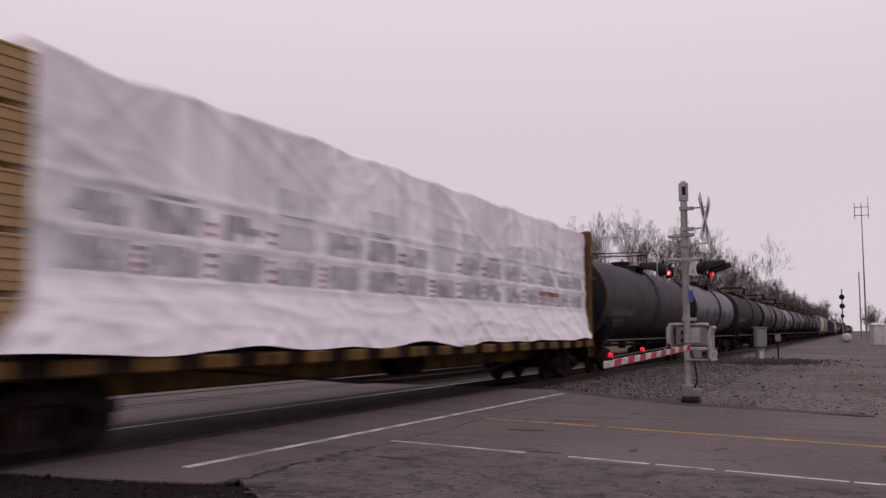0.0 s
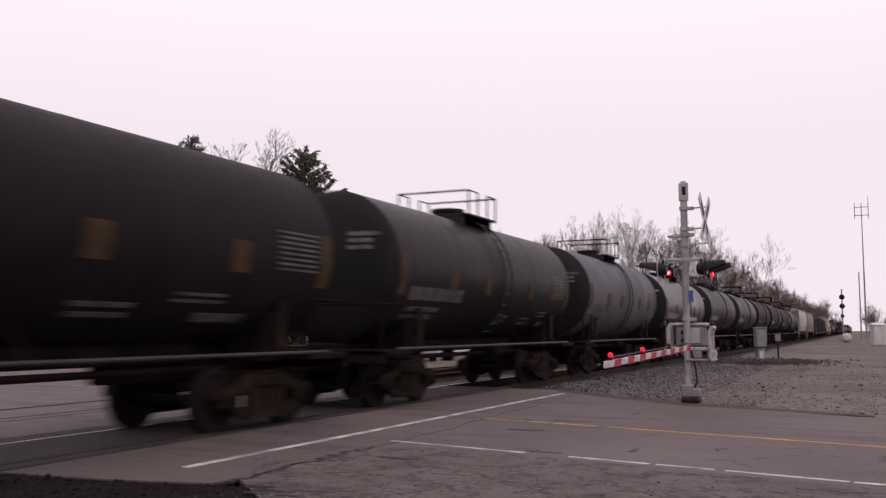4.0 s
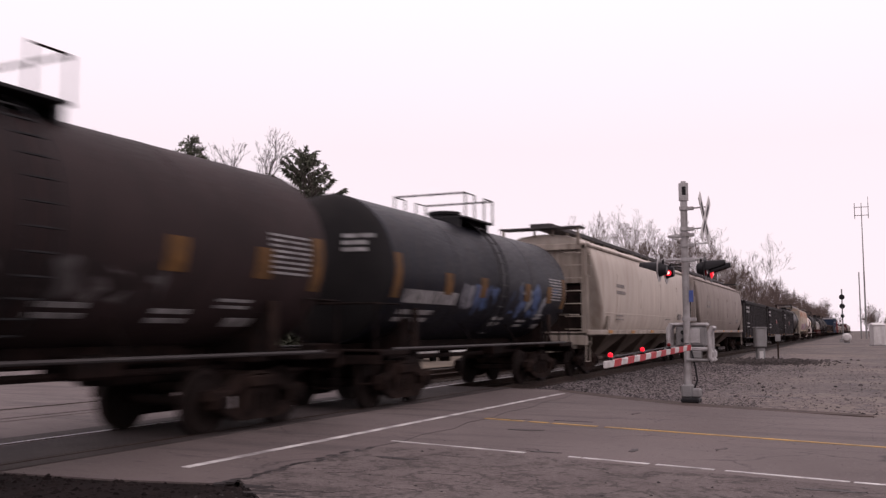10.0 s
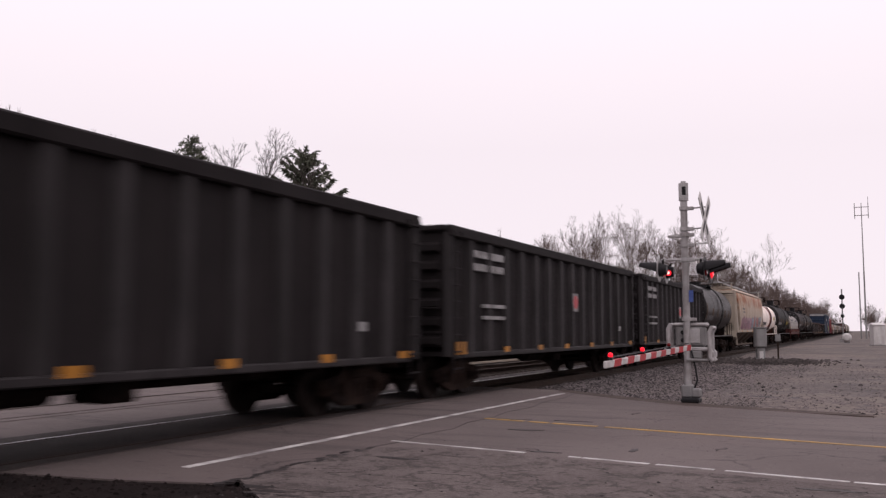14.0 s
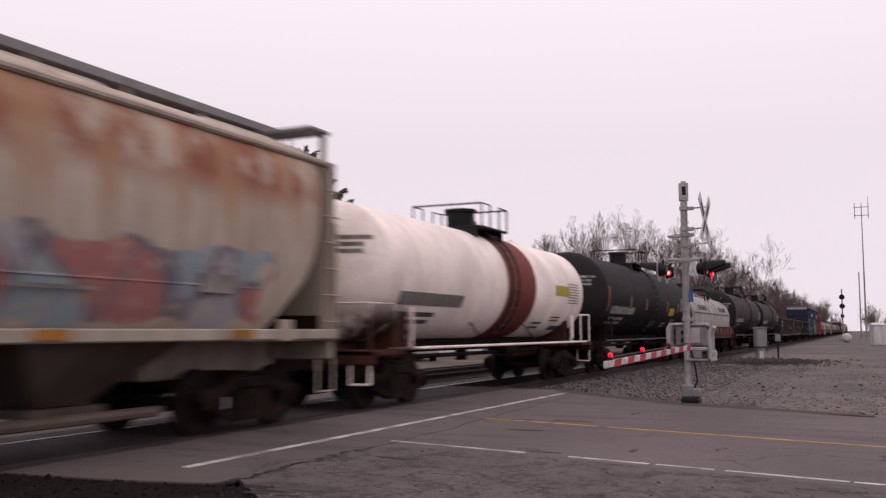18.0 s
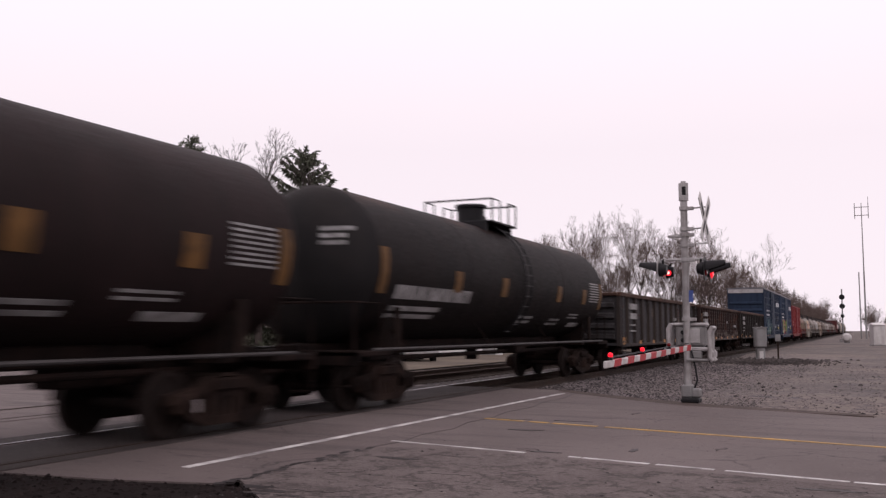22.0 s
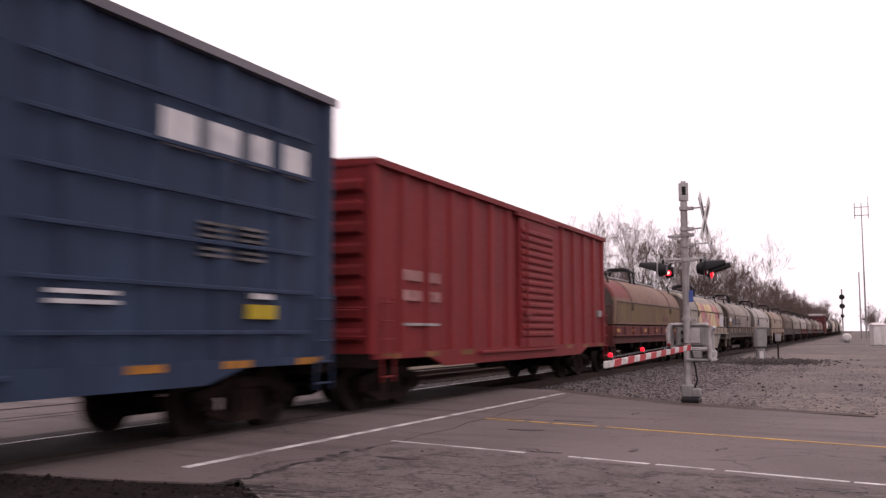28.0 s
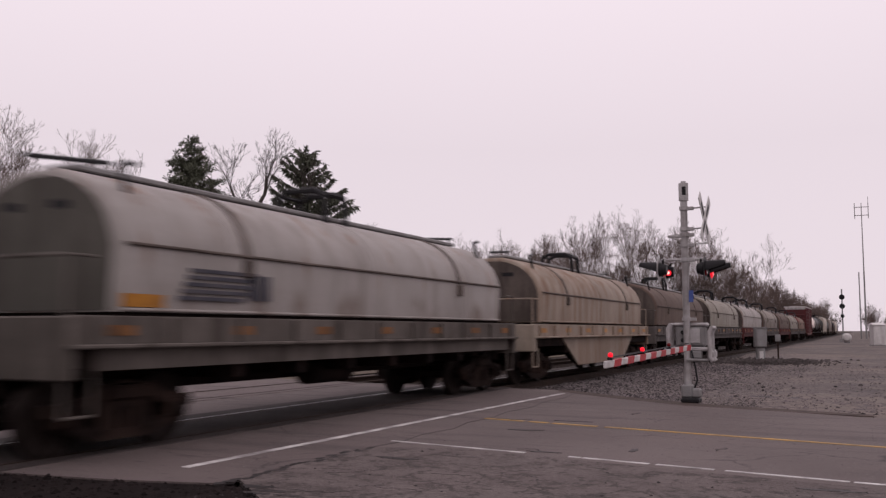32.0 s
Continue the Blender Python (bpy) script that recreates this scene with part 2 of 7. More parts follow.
M_WHITE = mat("white paint", (0.468, 0.4485, 0.442), 0.5, var=0.1, scale=3, dirt=(0.26, 0.234, 0.221), amount=0.5, streak=True)
M_REDPAINT = mat("red reflective sheet", (0.338, 0.026, 0.0325), 0.4, var=0.12, bump=0.03)
M_BLACK = mat("black paint", (0.013, 0.01235, 0.01365), 0.5, var=0.2, bump=0.05)
M_LAMP = mat("lit red lens", (1.0, 0.012, 0.03), 0.3, var=0.0, bump=0, glow=0.75)
M_LENS = mat("unlit red lens", (0.12, 0.008, 0.01), 0.25, var=0.0, bump=0)
M_LAMPHOT = mat("lit hot lens", (1.0, 0.5, 0.45), 0.3, var=0.0, bump=0, glow=2.2)
M_BARK = mat("bark", (0.0575, 0.046, 0.04255), 0.95, var=0.3, scale=3, fine=20, bump=0.3)
M_TWIG = mat("bare twigs", (0.112, 0.084, 0.075), 0.95, var=0.3, scale=1, fine=10, bump=0)
M_NEEDLE = mat("conifer needles", (0.085, 0.09, 0.066), 0.85, var=0.4, scale=0.5, fine=5, bump=0)
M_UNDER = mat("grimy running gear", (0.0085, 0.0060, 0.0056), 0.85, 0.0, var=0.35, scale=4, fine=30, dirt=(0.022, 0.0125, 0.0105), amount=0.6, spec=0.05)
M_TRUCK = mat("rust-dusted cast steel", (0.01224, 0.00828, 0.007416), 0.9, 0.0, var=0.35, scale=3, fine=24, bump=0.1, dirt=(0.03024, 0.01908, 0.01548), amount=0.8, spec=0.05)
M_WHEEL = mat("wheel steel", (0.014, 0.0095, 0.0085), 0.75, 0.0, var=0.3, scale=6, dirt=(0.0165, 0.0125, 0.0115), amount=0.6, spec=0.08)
M_HEAD = mat("soot-black tank end", (0.010, 0.009, 0.0095), 0.65, var=0.3, scale=1.2, fine=14, bump=0.05, dirt=(0.02, 0.016, 0.015), amount=0.6, spec=0.12)
M_TANPATCH = mat("worn tan paint", (0.1, 0.077, 0.064), 0.85, var=0.35, scale=4, fine=20, bump=0.1)
M_DARKRUST = mat("dark rust", (0.05, 0.02, 0.014), 0.9, var=0.35, scale=3, fine=20, bump=0.15)
M_REFLECT = mat("orange reflector", (0.34, 0.145, 0.022), 0.45, var=0.25, scale=5, bump=0.02, dirt=(0.13, 0.065, 0.026), amount=0.6)
M_DIMREFL = mat("dirty orange reflector", (0.1755, 0.078, 0.02925), 0.6, var=0.3, scale=5, bump=0.02, dirt=(0.0455, 0.02925, 0.0195), amount=0.7)
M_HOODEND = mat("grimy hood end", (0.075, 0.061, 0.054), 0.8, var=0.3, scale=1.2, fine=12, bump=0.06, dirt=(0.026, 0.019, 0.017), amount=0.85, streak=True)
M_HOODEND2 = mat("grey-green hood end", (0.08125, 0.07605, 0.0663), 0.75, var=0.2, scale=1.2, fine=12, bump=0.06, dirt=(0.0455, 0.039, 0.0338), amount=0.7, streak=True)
# greasy asphalt, darkened further to paint in the shade under the train
M_PANEL = mat("oily crossing surface with train shade", (0.034, 0.027, 0.026), 0.8, var=0.25, scale=1.5, fine=30, bump=0.15, dirt=(0.055, 0.045, 0.043), amount=0.6)
M_SIDEPIPE = mat("worn steel pipe", (0.05, 0.046, 0.046), 0.5, 0.3, var=0.2, scale=3, dirt=(0.03, 0.025, 0.024), amount=0.6)
# chute grime, taken darker so the colour holds the shade below the body
M_CHUTE = mat("grimy hopper chute with underside shade", (0.12, 0.094, 0.078), 0.85, var=0.25, scale=1.2, fine=14, bump=0.1, dirt=(0.05, 0.037, 0.03), amount=0.8)
M_GRATE = mat("dark steel grating", (0.045, 0.041, 0.042), 0.7, 0.1, var=0.3, scale=3, fine=40, bump=0.1)
M_STRAP = mat("grimy strap steel", (0.1013, 0.081, 0.07155), 0.8, var=0.35, scale=3, fine=18, bump=0.1, dirt=(0.0405, 0.0297, 0.02565), amount=0.8)
M_MARK = mat("faded dark stencil", (0.13, 0.115, 0.11), 0.7, var=0.3, scale=5, bump=0.02, dirt=(0.26, 0.23, 0.21), amount=0.8)
M_SQUARE = mat("sun-faded orange square", (0.115, 0.058, 0.020), 0.6, var=0.3, scale=5, bump=0.02, dirt=(0.05, 0.03, 0.015), amount=0.7)
M_SQUAREDIM = mat("grimy orange square", (0.062, 0.034, 0.015), 0.65, var=0.3, scale=5, bump=0.02, dirt=(0.03, 0.02, 0.012), amount=0.7)
M_STENCIL = mat("white stencil paint", (0.273, 0.2665, 0.2665), 0.6, var=0.25, scale=6, bump=0.02, dirt=(0.078, 0.0715, 0.0715), amount=0.8)
M_PINKSTEN = mat("pinkish worn stencil paint", (0.3, 0.17, 0.165), 0.7, var=0.3, scale=5, bump=0.02, dirt=(0.17, 0.05, 0.05), amount=0.7)
M_DIMSTEN = mat("faded stencil paint", (0.1105, 0.104, 0.1073), 0.7, var=0.3, scale=6, bump=0.02, dirt=(0.039, 0.03575, 0.03575), amount=0.8)


# ---- geometry helpers ----
class Geo:
    """Gathers the faces of one part."""

    def __init__(self):
        self.v, self.f = [], []

    def add(self, vs, fs):
        k = len(self.v)
        self.v += vs
        self.f += [tuple(i + k for i in q) for q in fs]
        return self

    def box(self, x0, x1, y0, y1, z0, z1, b=0.0):
        x0, x1, y0, y1, z0, z1 = min(x0, x1), max(x0, x1), min(y0, y1), max(y0, y1), min(z0, z1), max(z0, z1)
        if not b:
            return self.add([(x, y, z) for x in (x0, x1) for y in (y0, y1) for z in (z0, z1)],
                            [(0, 1, 3, 2), (4, 6, 7, 5), (0, 4, 5, 1), (2, 3, 7, 6), (0, 2, 6, 4), (1, 5, 7, 3)])
        b = min(b, (x1 - x0) * 0.45, (y1 - y0) * 0.45, (z1 - z0) * 0.45)
        lim, vs, ix = ((x0, x1), (y0, y1), (z0, z1)), [], {}
        for sx in (0, 1):
            for sy in (0, 1):
                for sz in (0, 1):
                    for a in range(3):
                        s = (sx, sy, sz)
                        p = [lim[i][s[i]] + (0 if i == a else (b if s[i] == 0 else -b)) for i in range(3)]
                        ix[(s, a)] = len(vs)
                        vs.append(tuple(p))
        fs = []
        for a in range(3):
            o, q = [i for i in range(3) if i != a]
            for sa in (0, 1):
                ring = []
                for so, sq in ((0, 0), (1, 0), (1, 1), (0, 1)):
                    s = [0, 0, 0]
                    s[a], s[o], s[q] = sa, so, sq
                    ring.append(ix[(tuple(s), a)])
                fs.append(tuple(ring))
            for so in (0, 1):
                for sq in (0, 1):
                    s0, s1 = [0, 0, 0], [0, 0, 0]
                    s0[o] = s1[o] = so
                    s0[q] = s1[q] = sq
                    s1[a] = 1
                    s0, s1 = tuple(s0), tuple(s1)
                    fs.append((ix[(s0, o)], ix[(s1, o)], ix[(s1, q)], ix[(s0, q)]))
        for sx in (0, 1):
            for sy in (0, 1):
                for sz in (0, 1):
                    fs.append(tuple(ix[((sx, sy, sz), a)] for a in range(3)))
        c = Vector(((x0 + x1) / 2, (y0 + y1) / 2, (z0 + z1) / 2))
        good = []
        for f in fs:
            p = [Vector(vs[i]) for i in f]
            nrm = (p[1] - p[0]).cross(p[2] - p[0])
            good.append(f if nrm.dot(sum(p, Vector()) / len(p) - c) > 0 else f[::-1])
        return self.add(vs, good)

    def cyl(self, p, q, r, r2=None, n=12, caps=True):
        p, q = Vector(p), Vector(q)
        r2 = r if r2 is None else r2
        d = (q - p).normalized()
        a = d.orthogonal().normalized()
        b = d.cross(a)
        vs = []
        for c, rr in ((p, r), (q, r2)):
            for i in range(n):
                t = 2 * math.pi * i / n
                vs.append(tuple(c + a * (rr * math.cos(t)) + b * (rr * math.sin(t))))
        fs = [(i, (i + 1) % n, n + (i + 1) % n, n + i) for i in range(n)]
        if caps:
            fs += [tuple(range(n))[::-1], tuple(range(n, 2 * n))]
        return self.add(vs, fs)

    def tube(self, pts, r, n=6):
        """A bent round bar through the points, mitred at the bends."""
        p = [Vector(q) for q in pts]
        d = [(b - a).normalized() for a, b in zip(p, p[1:])]
        side = d[0].orthogonal().normalized()
        rings = []
        for i, c in enumerate(p):
            t = d[0] if i == 0 else (d[-1] if i == len(p) - 1 else (d[i - 1] + d[i]).normalized())
            if i:
                side = side - t * (side.dot(t) / max(1e-6, t.dot(t)))
                side = side.normalized() if side.length > 0.05 else t.orthogonal().normalized()
            up = t.cross(side).normalized()
            rings.append([tuple(c + side * (r * math.cos(2 * math.pi * k / n)) + up * (r * math.sin(2 * math.pi * k / n))) for k in range(n)])
        return self.loft(rings)

    def loft(self, rings, closed=True, caps=True):
        """Rings of equal count, joined in turn."""
        n = len(rings[0])
        vs = [tuple(p) for r in rings for p in r]
        fs = []
        for k in range(len(rings) - 1):
            for i in range(n if closed else n - 1):
                j = (i + 1) % n
                fs.append((k * n + i, k * n + j, (k + 1) * n + j, (k + 1) * n + i))
        if caps and closed:
            fs += [tuple(range(n))[::-1], tuple(range((len(rings) - 1) * n, len(rings) * n))]
        return self.add(vs, fs)

    def prism(self, prof, y0, y1):
        """A closed profile in (x, z), drawn along y."""
        return self.loft([[(x, y0, z) for x, z in prof], [(x, y1, z) for x, z in prof]])

    def prismx(self, prof, x0, x1):
        """A closed profile in (y, z), drawn along x."""
        return self.loft([[(x0, y, z) for y, z in prof], [(x1, y, z) for y, z in prof]])

    def lathe_y(self, prof, cx, cz, n=40):
        """A profile of (y, radius) turned about an axis along y."""
        rings = [[(cx + r * math.cos(2 * math.pi * i / n), y, cz + r * math.sin(2 * math.pi * i / n)) for i in range(n)] for y, r in prof]
        return self.loft(rings)

    def mesh(self, name, smooth=35):
        me = bpy.data.meshes.new(name)
        me.from_pydata(self.v, [], self.f)
        bm = bmesh.new()
        bm.from_mesh(me)
        if len(bm.faces) < 30000:
            bmesh.ops.recalc_face_normals(bm, faces=bm.faces)
        bm.to_mesh(me)
        bm.free()
        if smooth:
            me.shade_smooth()
            me.set_sharp_from_angle(angle=radians(smooth))
        return me


def part(name, geo, material, parent=None, label="", smooth=35):
    me = geo if isinstance(geo, bpy.types.Mesh) else geo.mesh(name, smooth)
    if not me.materials:
        me.materials.append(material)
    ob = new(name, me)
    ob.parent = parent
    if label:
        ob["label"] = label
    return ob


def thing(name, label, category, group="", m=None):
    ob = tagged(new(name), label, category, group)
    ob.empty_display_size = 0.3
    if m is not None:
        ob.matrix_world = m
    return ob


def setting(name, geo, material, label="", smooth=35):
    return tagged(part(name, geo, material, None, "", smooth), label, kind="structure")


# ---- ground, road, track ----
def sheet(xs, ys, zf):
    g = Geo()
    n = len(ys)
    g.v = [(x, y, zf(x, y)) for x in xs for y in ys]
    g.f = [(i * n + j, (i + 1) * n + j, (i + 1) * n + j + 1, i * n + j + 1) for i in range(len(xs) - 1) for j in range(n - 1)]
    return g


def slab(pts, z, thick, g=None):
    g = g or Geo()
    return g.loft([[(x, y, z - thick) for x, y in pts], [(x, y, z) for x, y in pts]])


def ground_z(x, y):
    base = -0.32 if x < -7 else (-0.3 if x < 3 else -0.16)
    return base + 0.05 * (noise.noise((x * 0.11, y * 0.11, 0)) if abs(x) < 90 and -40 < y < 220 else 0)


xs = [-1500, -400, -120] + [-60 + 3 * i for i in range(41)] + [120, 400, 1500]
ys = [-300, -80] + [-30 + 3 * i for i in range(61)] + [200, 300, 600, 1200, 2500]
setting("ground", sheet(xs, ys, ground_z), M_GRAVEL, "grey-brown gravel yard beside the railway")
setting("grass_verge", slab([(-1400, 23.5), (-14.5, 22.5), (-8.6, 24.5), (-8.2, 2400), (-1400, 2400)], -0.24, 0.02), M_GRASS, "dull straw-coloured winter grass beyond the tracks")

RD = -0.19            # the road's skew against the track


def along(x, off):
    return (x, 13.95 + off + RD * (x - 3.54))


road_pts = [along(-70, -6), along(-4, -6.0), (0.0, 6.45), (2.6, 6.75), (3.6, 7.0), (3.62, 9.9), along(40, -3.7),
            along(40, 4.3), along(9.5, 3.9), along(6.1, 4.75), (4.2, 19.8), (2.4, 21.3), (-3, 21.9), along(-70, 7.5)]
setting("road", slab(road_pts, 0.0, 0.25), M_ASPHALT, "grey asphalt road over the level crossing")
setting("pavement", slab([(3.95, 7.0), (3.62, 7.3), (3.62, 9.9), (4.6, 10.25), along(9, -3.5), along(40, -3.5), (40, -25), (8, -25), (6.6, 3), (4.7, 6.3)], 0.0018, 0.2), M_OLDASPH,
        "cracked worn asphalt forecourt beside the road")


setting("dirt_strip", slab([(2.5, 20.95), (4.2, 19.35), (6.0, 18.0), (8.4, 17.25), (9.4, 17.05), (9.4, 17.35), (6.2, 18.6), (4.25, 19.95), (2.5, 21.5)], 0.0022, 0.02), mat("trodden dirt", (0.07, 0.053, 0.047), 0.95, var=0.3, scale=2.5, fine=25, bump=0.25, dirt=(0.045, 0.035, 0.032), amount=0.7), "brown dirt along the road edge")


def stripe(name, a, b, w, material, label, gaps=()):
    """A painted line from a to b, with worn-out stretches left out."""
    a, b = Vector((*a, 0)), Vector((*b, 0))
    d = (b - a).normalized()
    s = Vector((-d.y, d.x, 0)) * (w / 2)
    cuts = [0.0] + [c for g in gaps for c in g] + [(b - a).length]
    g = Geo()
    for u, v in zip(cuts[::2], cuts[1::2]):
        k = max(1, int((v - u) / 0.35))
        top = []
        for i in range(k + 1):
            p = a + d * (u + (v - u) * i / k)
            j1, j2 = 1 + random.uniform(-0.12, 0.08), 1 + random.uniform(-0.12, 0.08)
            top.append((p + s * j1, p - s * j2))
        for (p, q), (p2, q2) in zip(top, top[1:]):
            g.loft([[(c.x, c.y, z) for c in (p, q, q2, p2)] for z in (0.001, 0.006)])
    ob = setting(name, g, material, label, 0)
    return ob


stripe("stop_line", (2.66, 7.63), (2.92, 20.15), 0.125, M_WHITELINE, "worn white stop line along the track")
stripe("centre_line", (3.54, 13.93), (38, 13.93 + RD * 34.4 - 1.0), 0.11, M_YELLOW, "worn yellow centre line", gaps=((0.75, 0.85), (1.2, 1.28), (2.05, 2.2)))
stripe("edge_line", (3.57, 10.6), (38, 10.6 + RD * 34.4 + 0.5), 0.075, M_WHITELINE, "thin worn white edge line",
       gaps=((2.02, 2.6), (2.75, 2.78), (3.58, 3.66), (4.3, 4.42), (5.62, 5.66)))

# cracks and tar in the asphalt
for k, (x, y, r, a) in enumerate(((4.6, 9.6, 0.4, 0.5), (5.75, 10.45, 0.35, 2.9), (5.2, 8.4, 0.3, 0.2), (7.2, 9.1, 0.35, 1.2), (6.3, 8.6, 0.4, 2.6), (3.7, 14.0, 0.5, 0.1),
                                  (7.6, 11.4, 0.3, 1.7), (5.6, 15.6, 0.35, 1.5), (4.2, 8.0, 0.5, 0.9), (8.9, 9.0, 0.4, 0.1), (4.3, 7.0, 0.5, 0.3), (4.6, 6.7, 0.6, 0.2), (5.6, 7.4, 0.5, 3.0))):
    g = Geo()
    p = Vector((x, y))
    for i in range(16):
        b = a + random.uniform(-1.1, 1.1)
        q = p + Vector((math.cos(b), math.sin(b) * 0.8)) * (r * 0.11)
        w = random.uniform(0.001, 0.012)
        s = Vector((-(q - p).y, (q - p).x)).normalized() * w
        g.loft([[(c.x, c.y, z) for c in (p + s, p - s, q - s, q + s)] for z in (-0.01, 0.0035)])
        p = q
    setting("road_crack", g, M_TAR, "dark ragged crack in the asphalt", 0)


def track(cx, name, y0, y1):
    for s in (-1, 1):
        x = cx + s * 0.755
        g = Geo()
        prof = [(-0.075, -0.175), (0.075, -0.175), (0.075, -0.16), (0.012, -0.145), (0.012, -0.05), (0.036, -0.04), (0.036, -0.008), (0.028, -0.004),
                (-0.028, -0.004), (-0.036, -0.008), (-0.036, -0.04), (-0.012, -0.05), (-0.012, -0.145), (-0.075, -0.16)]
        g.prism([(x + a, b + 0.012) for a, b in prof], y0, y1)
        r = setting("rail_" + name, g, M_RAIL, "rust-brown steel running rail")
        # track 1's near head is polished too; its dull brown paints the train's shade
        h = part("rail_head", Geo().box(x - 0.03, x + 0.03, y0, y1, 0.0085, 0.014), M_RAILTOP if cx == 0 and s < 0 else M_RAIL, r, "worn rail head")


# the bed of stone under both tracks
bed = [(-7.6, -0.5), (-6.6, -0.2), (2.0, -0.2), (4.3, -0.42), (4.3, -0.6), (-7.6, -0.6)]
# oily bed whose near-black colour also carries the shade beside the train
setting("sooty_bed", slab([(0.9, -30), (0.9, 6.54), (2.6, 6.74), (3.6, 6.985), (3.94, 6.985), (4.68, 6.27), (6.58, 2.97), (7.9, -24)], -0.016, 0.22), M_OILYSHADE, "oily ballast beside the road, shade painted into its colour")
setting("ballast_bed", Geo().prism(bed, -80, 900), M_BALLAST, "grey crushed stone ballast under two tracks")
track(0.0, "1", -60, 900)
track(-4.35, "2", -60, 900)
tie = Geo().box(-1.3, 1.3, -0.11, 0.11, -0.34, -0.165, 0.015).mesh("tie")
tie.materials.append(M_TIE)
for cx in (0.0, -4.35):
    host = bpy.data.objects["rail_1" if cx == 0 else "rail_2"]
    for i in range(120):
        y = 22.5 + i * 0.52
        ob = part("sleeper", tie, M_TIE, host)
        ob.location = (cx, y, 0)
# rubber and timber strips that line the rails in the road
for cx in (0.0, -4.35):
    for x0, x1 in ((-1.35, -0.86), (-0.64, 0.64), (0.81, 1.12)):
        # only the train's own track gets the colour with painted-in shade
        setting("crossing_panel", Geo().box(cx + x0, cx + x1, 6.6, 21.6, -0.15, 0.012 if x0 > 0 else 0.004, 0.01), M_PANEL if cx == 0 else M_ASPHALT, "crossing panel beside the rail, oil and train shade in its colour")


def stones(name, spots, material, label):
    g = Geo()
    for x, y, z, r in spots:
        a = random.uniform(0, 3.14)
        ca, sa = math.cos(a) * r, math.sin(a) * r
        h = r * random.uniform(0.45, 0.8)
        j = [random.uniform(0.7, 1.15) for _ in range(6)]
        vs = [(x + ca * j[0], y + sa * j[0], z), (x - sa * j[1], y + ca * j[1], z), (x - ca * j[2], y - sa * j[2], z), (x + sa * j[3], y - ca * j[3], z),
              (x + ca * 0.3, y + sa * 0.3, z + h * j[4]), (x - ca * 0.45, y - sa * 0.2, z + h * 0.8 * j[5])]
        g.add(vs, [(0, 1, 4), (1, 5, 4), (1, 2, 5), (2, 3, 5), (3, 4, 5), (3, 0, 4), (3, 2, 1, 0)])
    return tagged(part(name, g, material, None, "", 0), label, "gravel", kind="stuff")


def bed_z(x):
    return -0.2 if x < 2 else -0.2 - 0.22 * (x - 2) / 2.3


spots = []
for _ in range(30000):
    y = 20.0 + 26 * random.random() ** 1.5
    x = random.uniform(0.95, 7.2)
    if y > along(x, 5.1)[1] and y > 21.6 - 0.4 * max(0, x - 3):
        spots.append((x, y, max(bed_z(x), -0.15) - 0.01, random.uniform(0.018, 0.056) * (1.0 if x < 5.6 else 0.65)))
for _ in range(1500):
    x, y = random.uniform(-2.8, 0.6), random.uniform(22, 50)
    spots.append((x, y, -0.2, random.uniform(0.02, 0.05)))
dark = []
for _ in range(4200):
    x, y = random.uniform(0.9, 6.2), random.uniform(2.0, 6.95)
    if y < 6.5 + 0.12 * x and x < 3.9 + 1.1 * (7 - y):
        dark.append((x, y, -0.03, random.uniform(0.02, 0.06)))
stones("dark_ballast", dark, M_OILYSHADE, "oily ballast stones beside the road, shade painted into their colour")
stones("ballast_stones", spots, M_STONE, "loose grey crushed ballast stones beside the rails")
spots = []
for _ in range(7000):
    y = 17.0 + 30 * random.random() ** 1.5
    x = random.uniform(4.6, 14)
    if y > along(x, 5.0)[1]:
        spots.append((x, y, ground_z(x, y) - 0.003, random.uniform(0.01, 0.035) if random.random() < 0.97 else random.uniform(0.05, 0.09)))
stones("gravel_stones", spots, M_STONE, "loose stones scattered over the gravel yard")


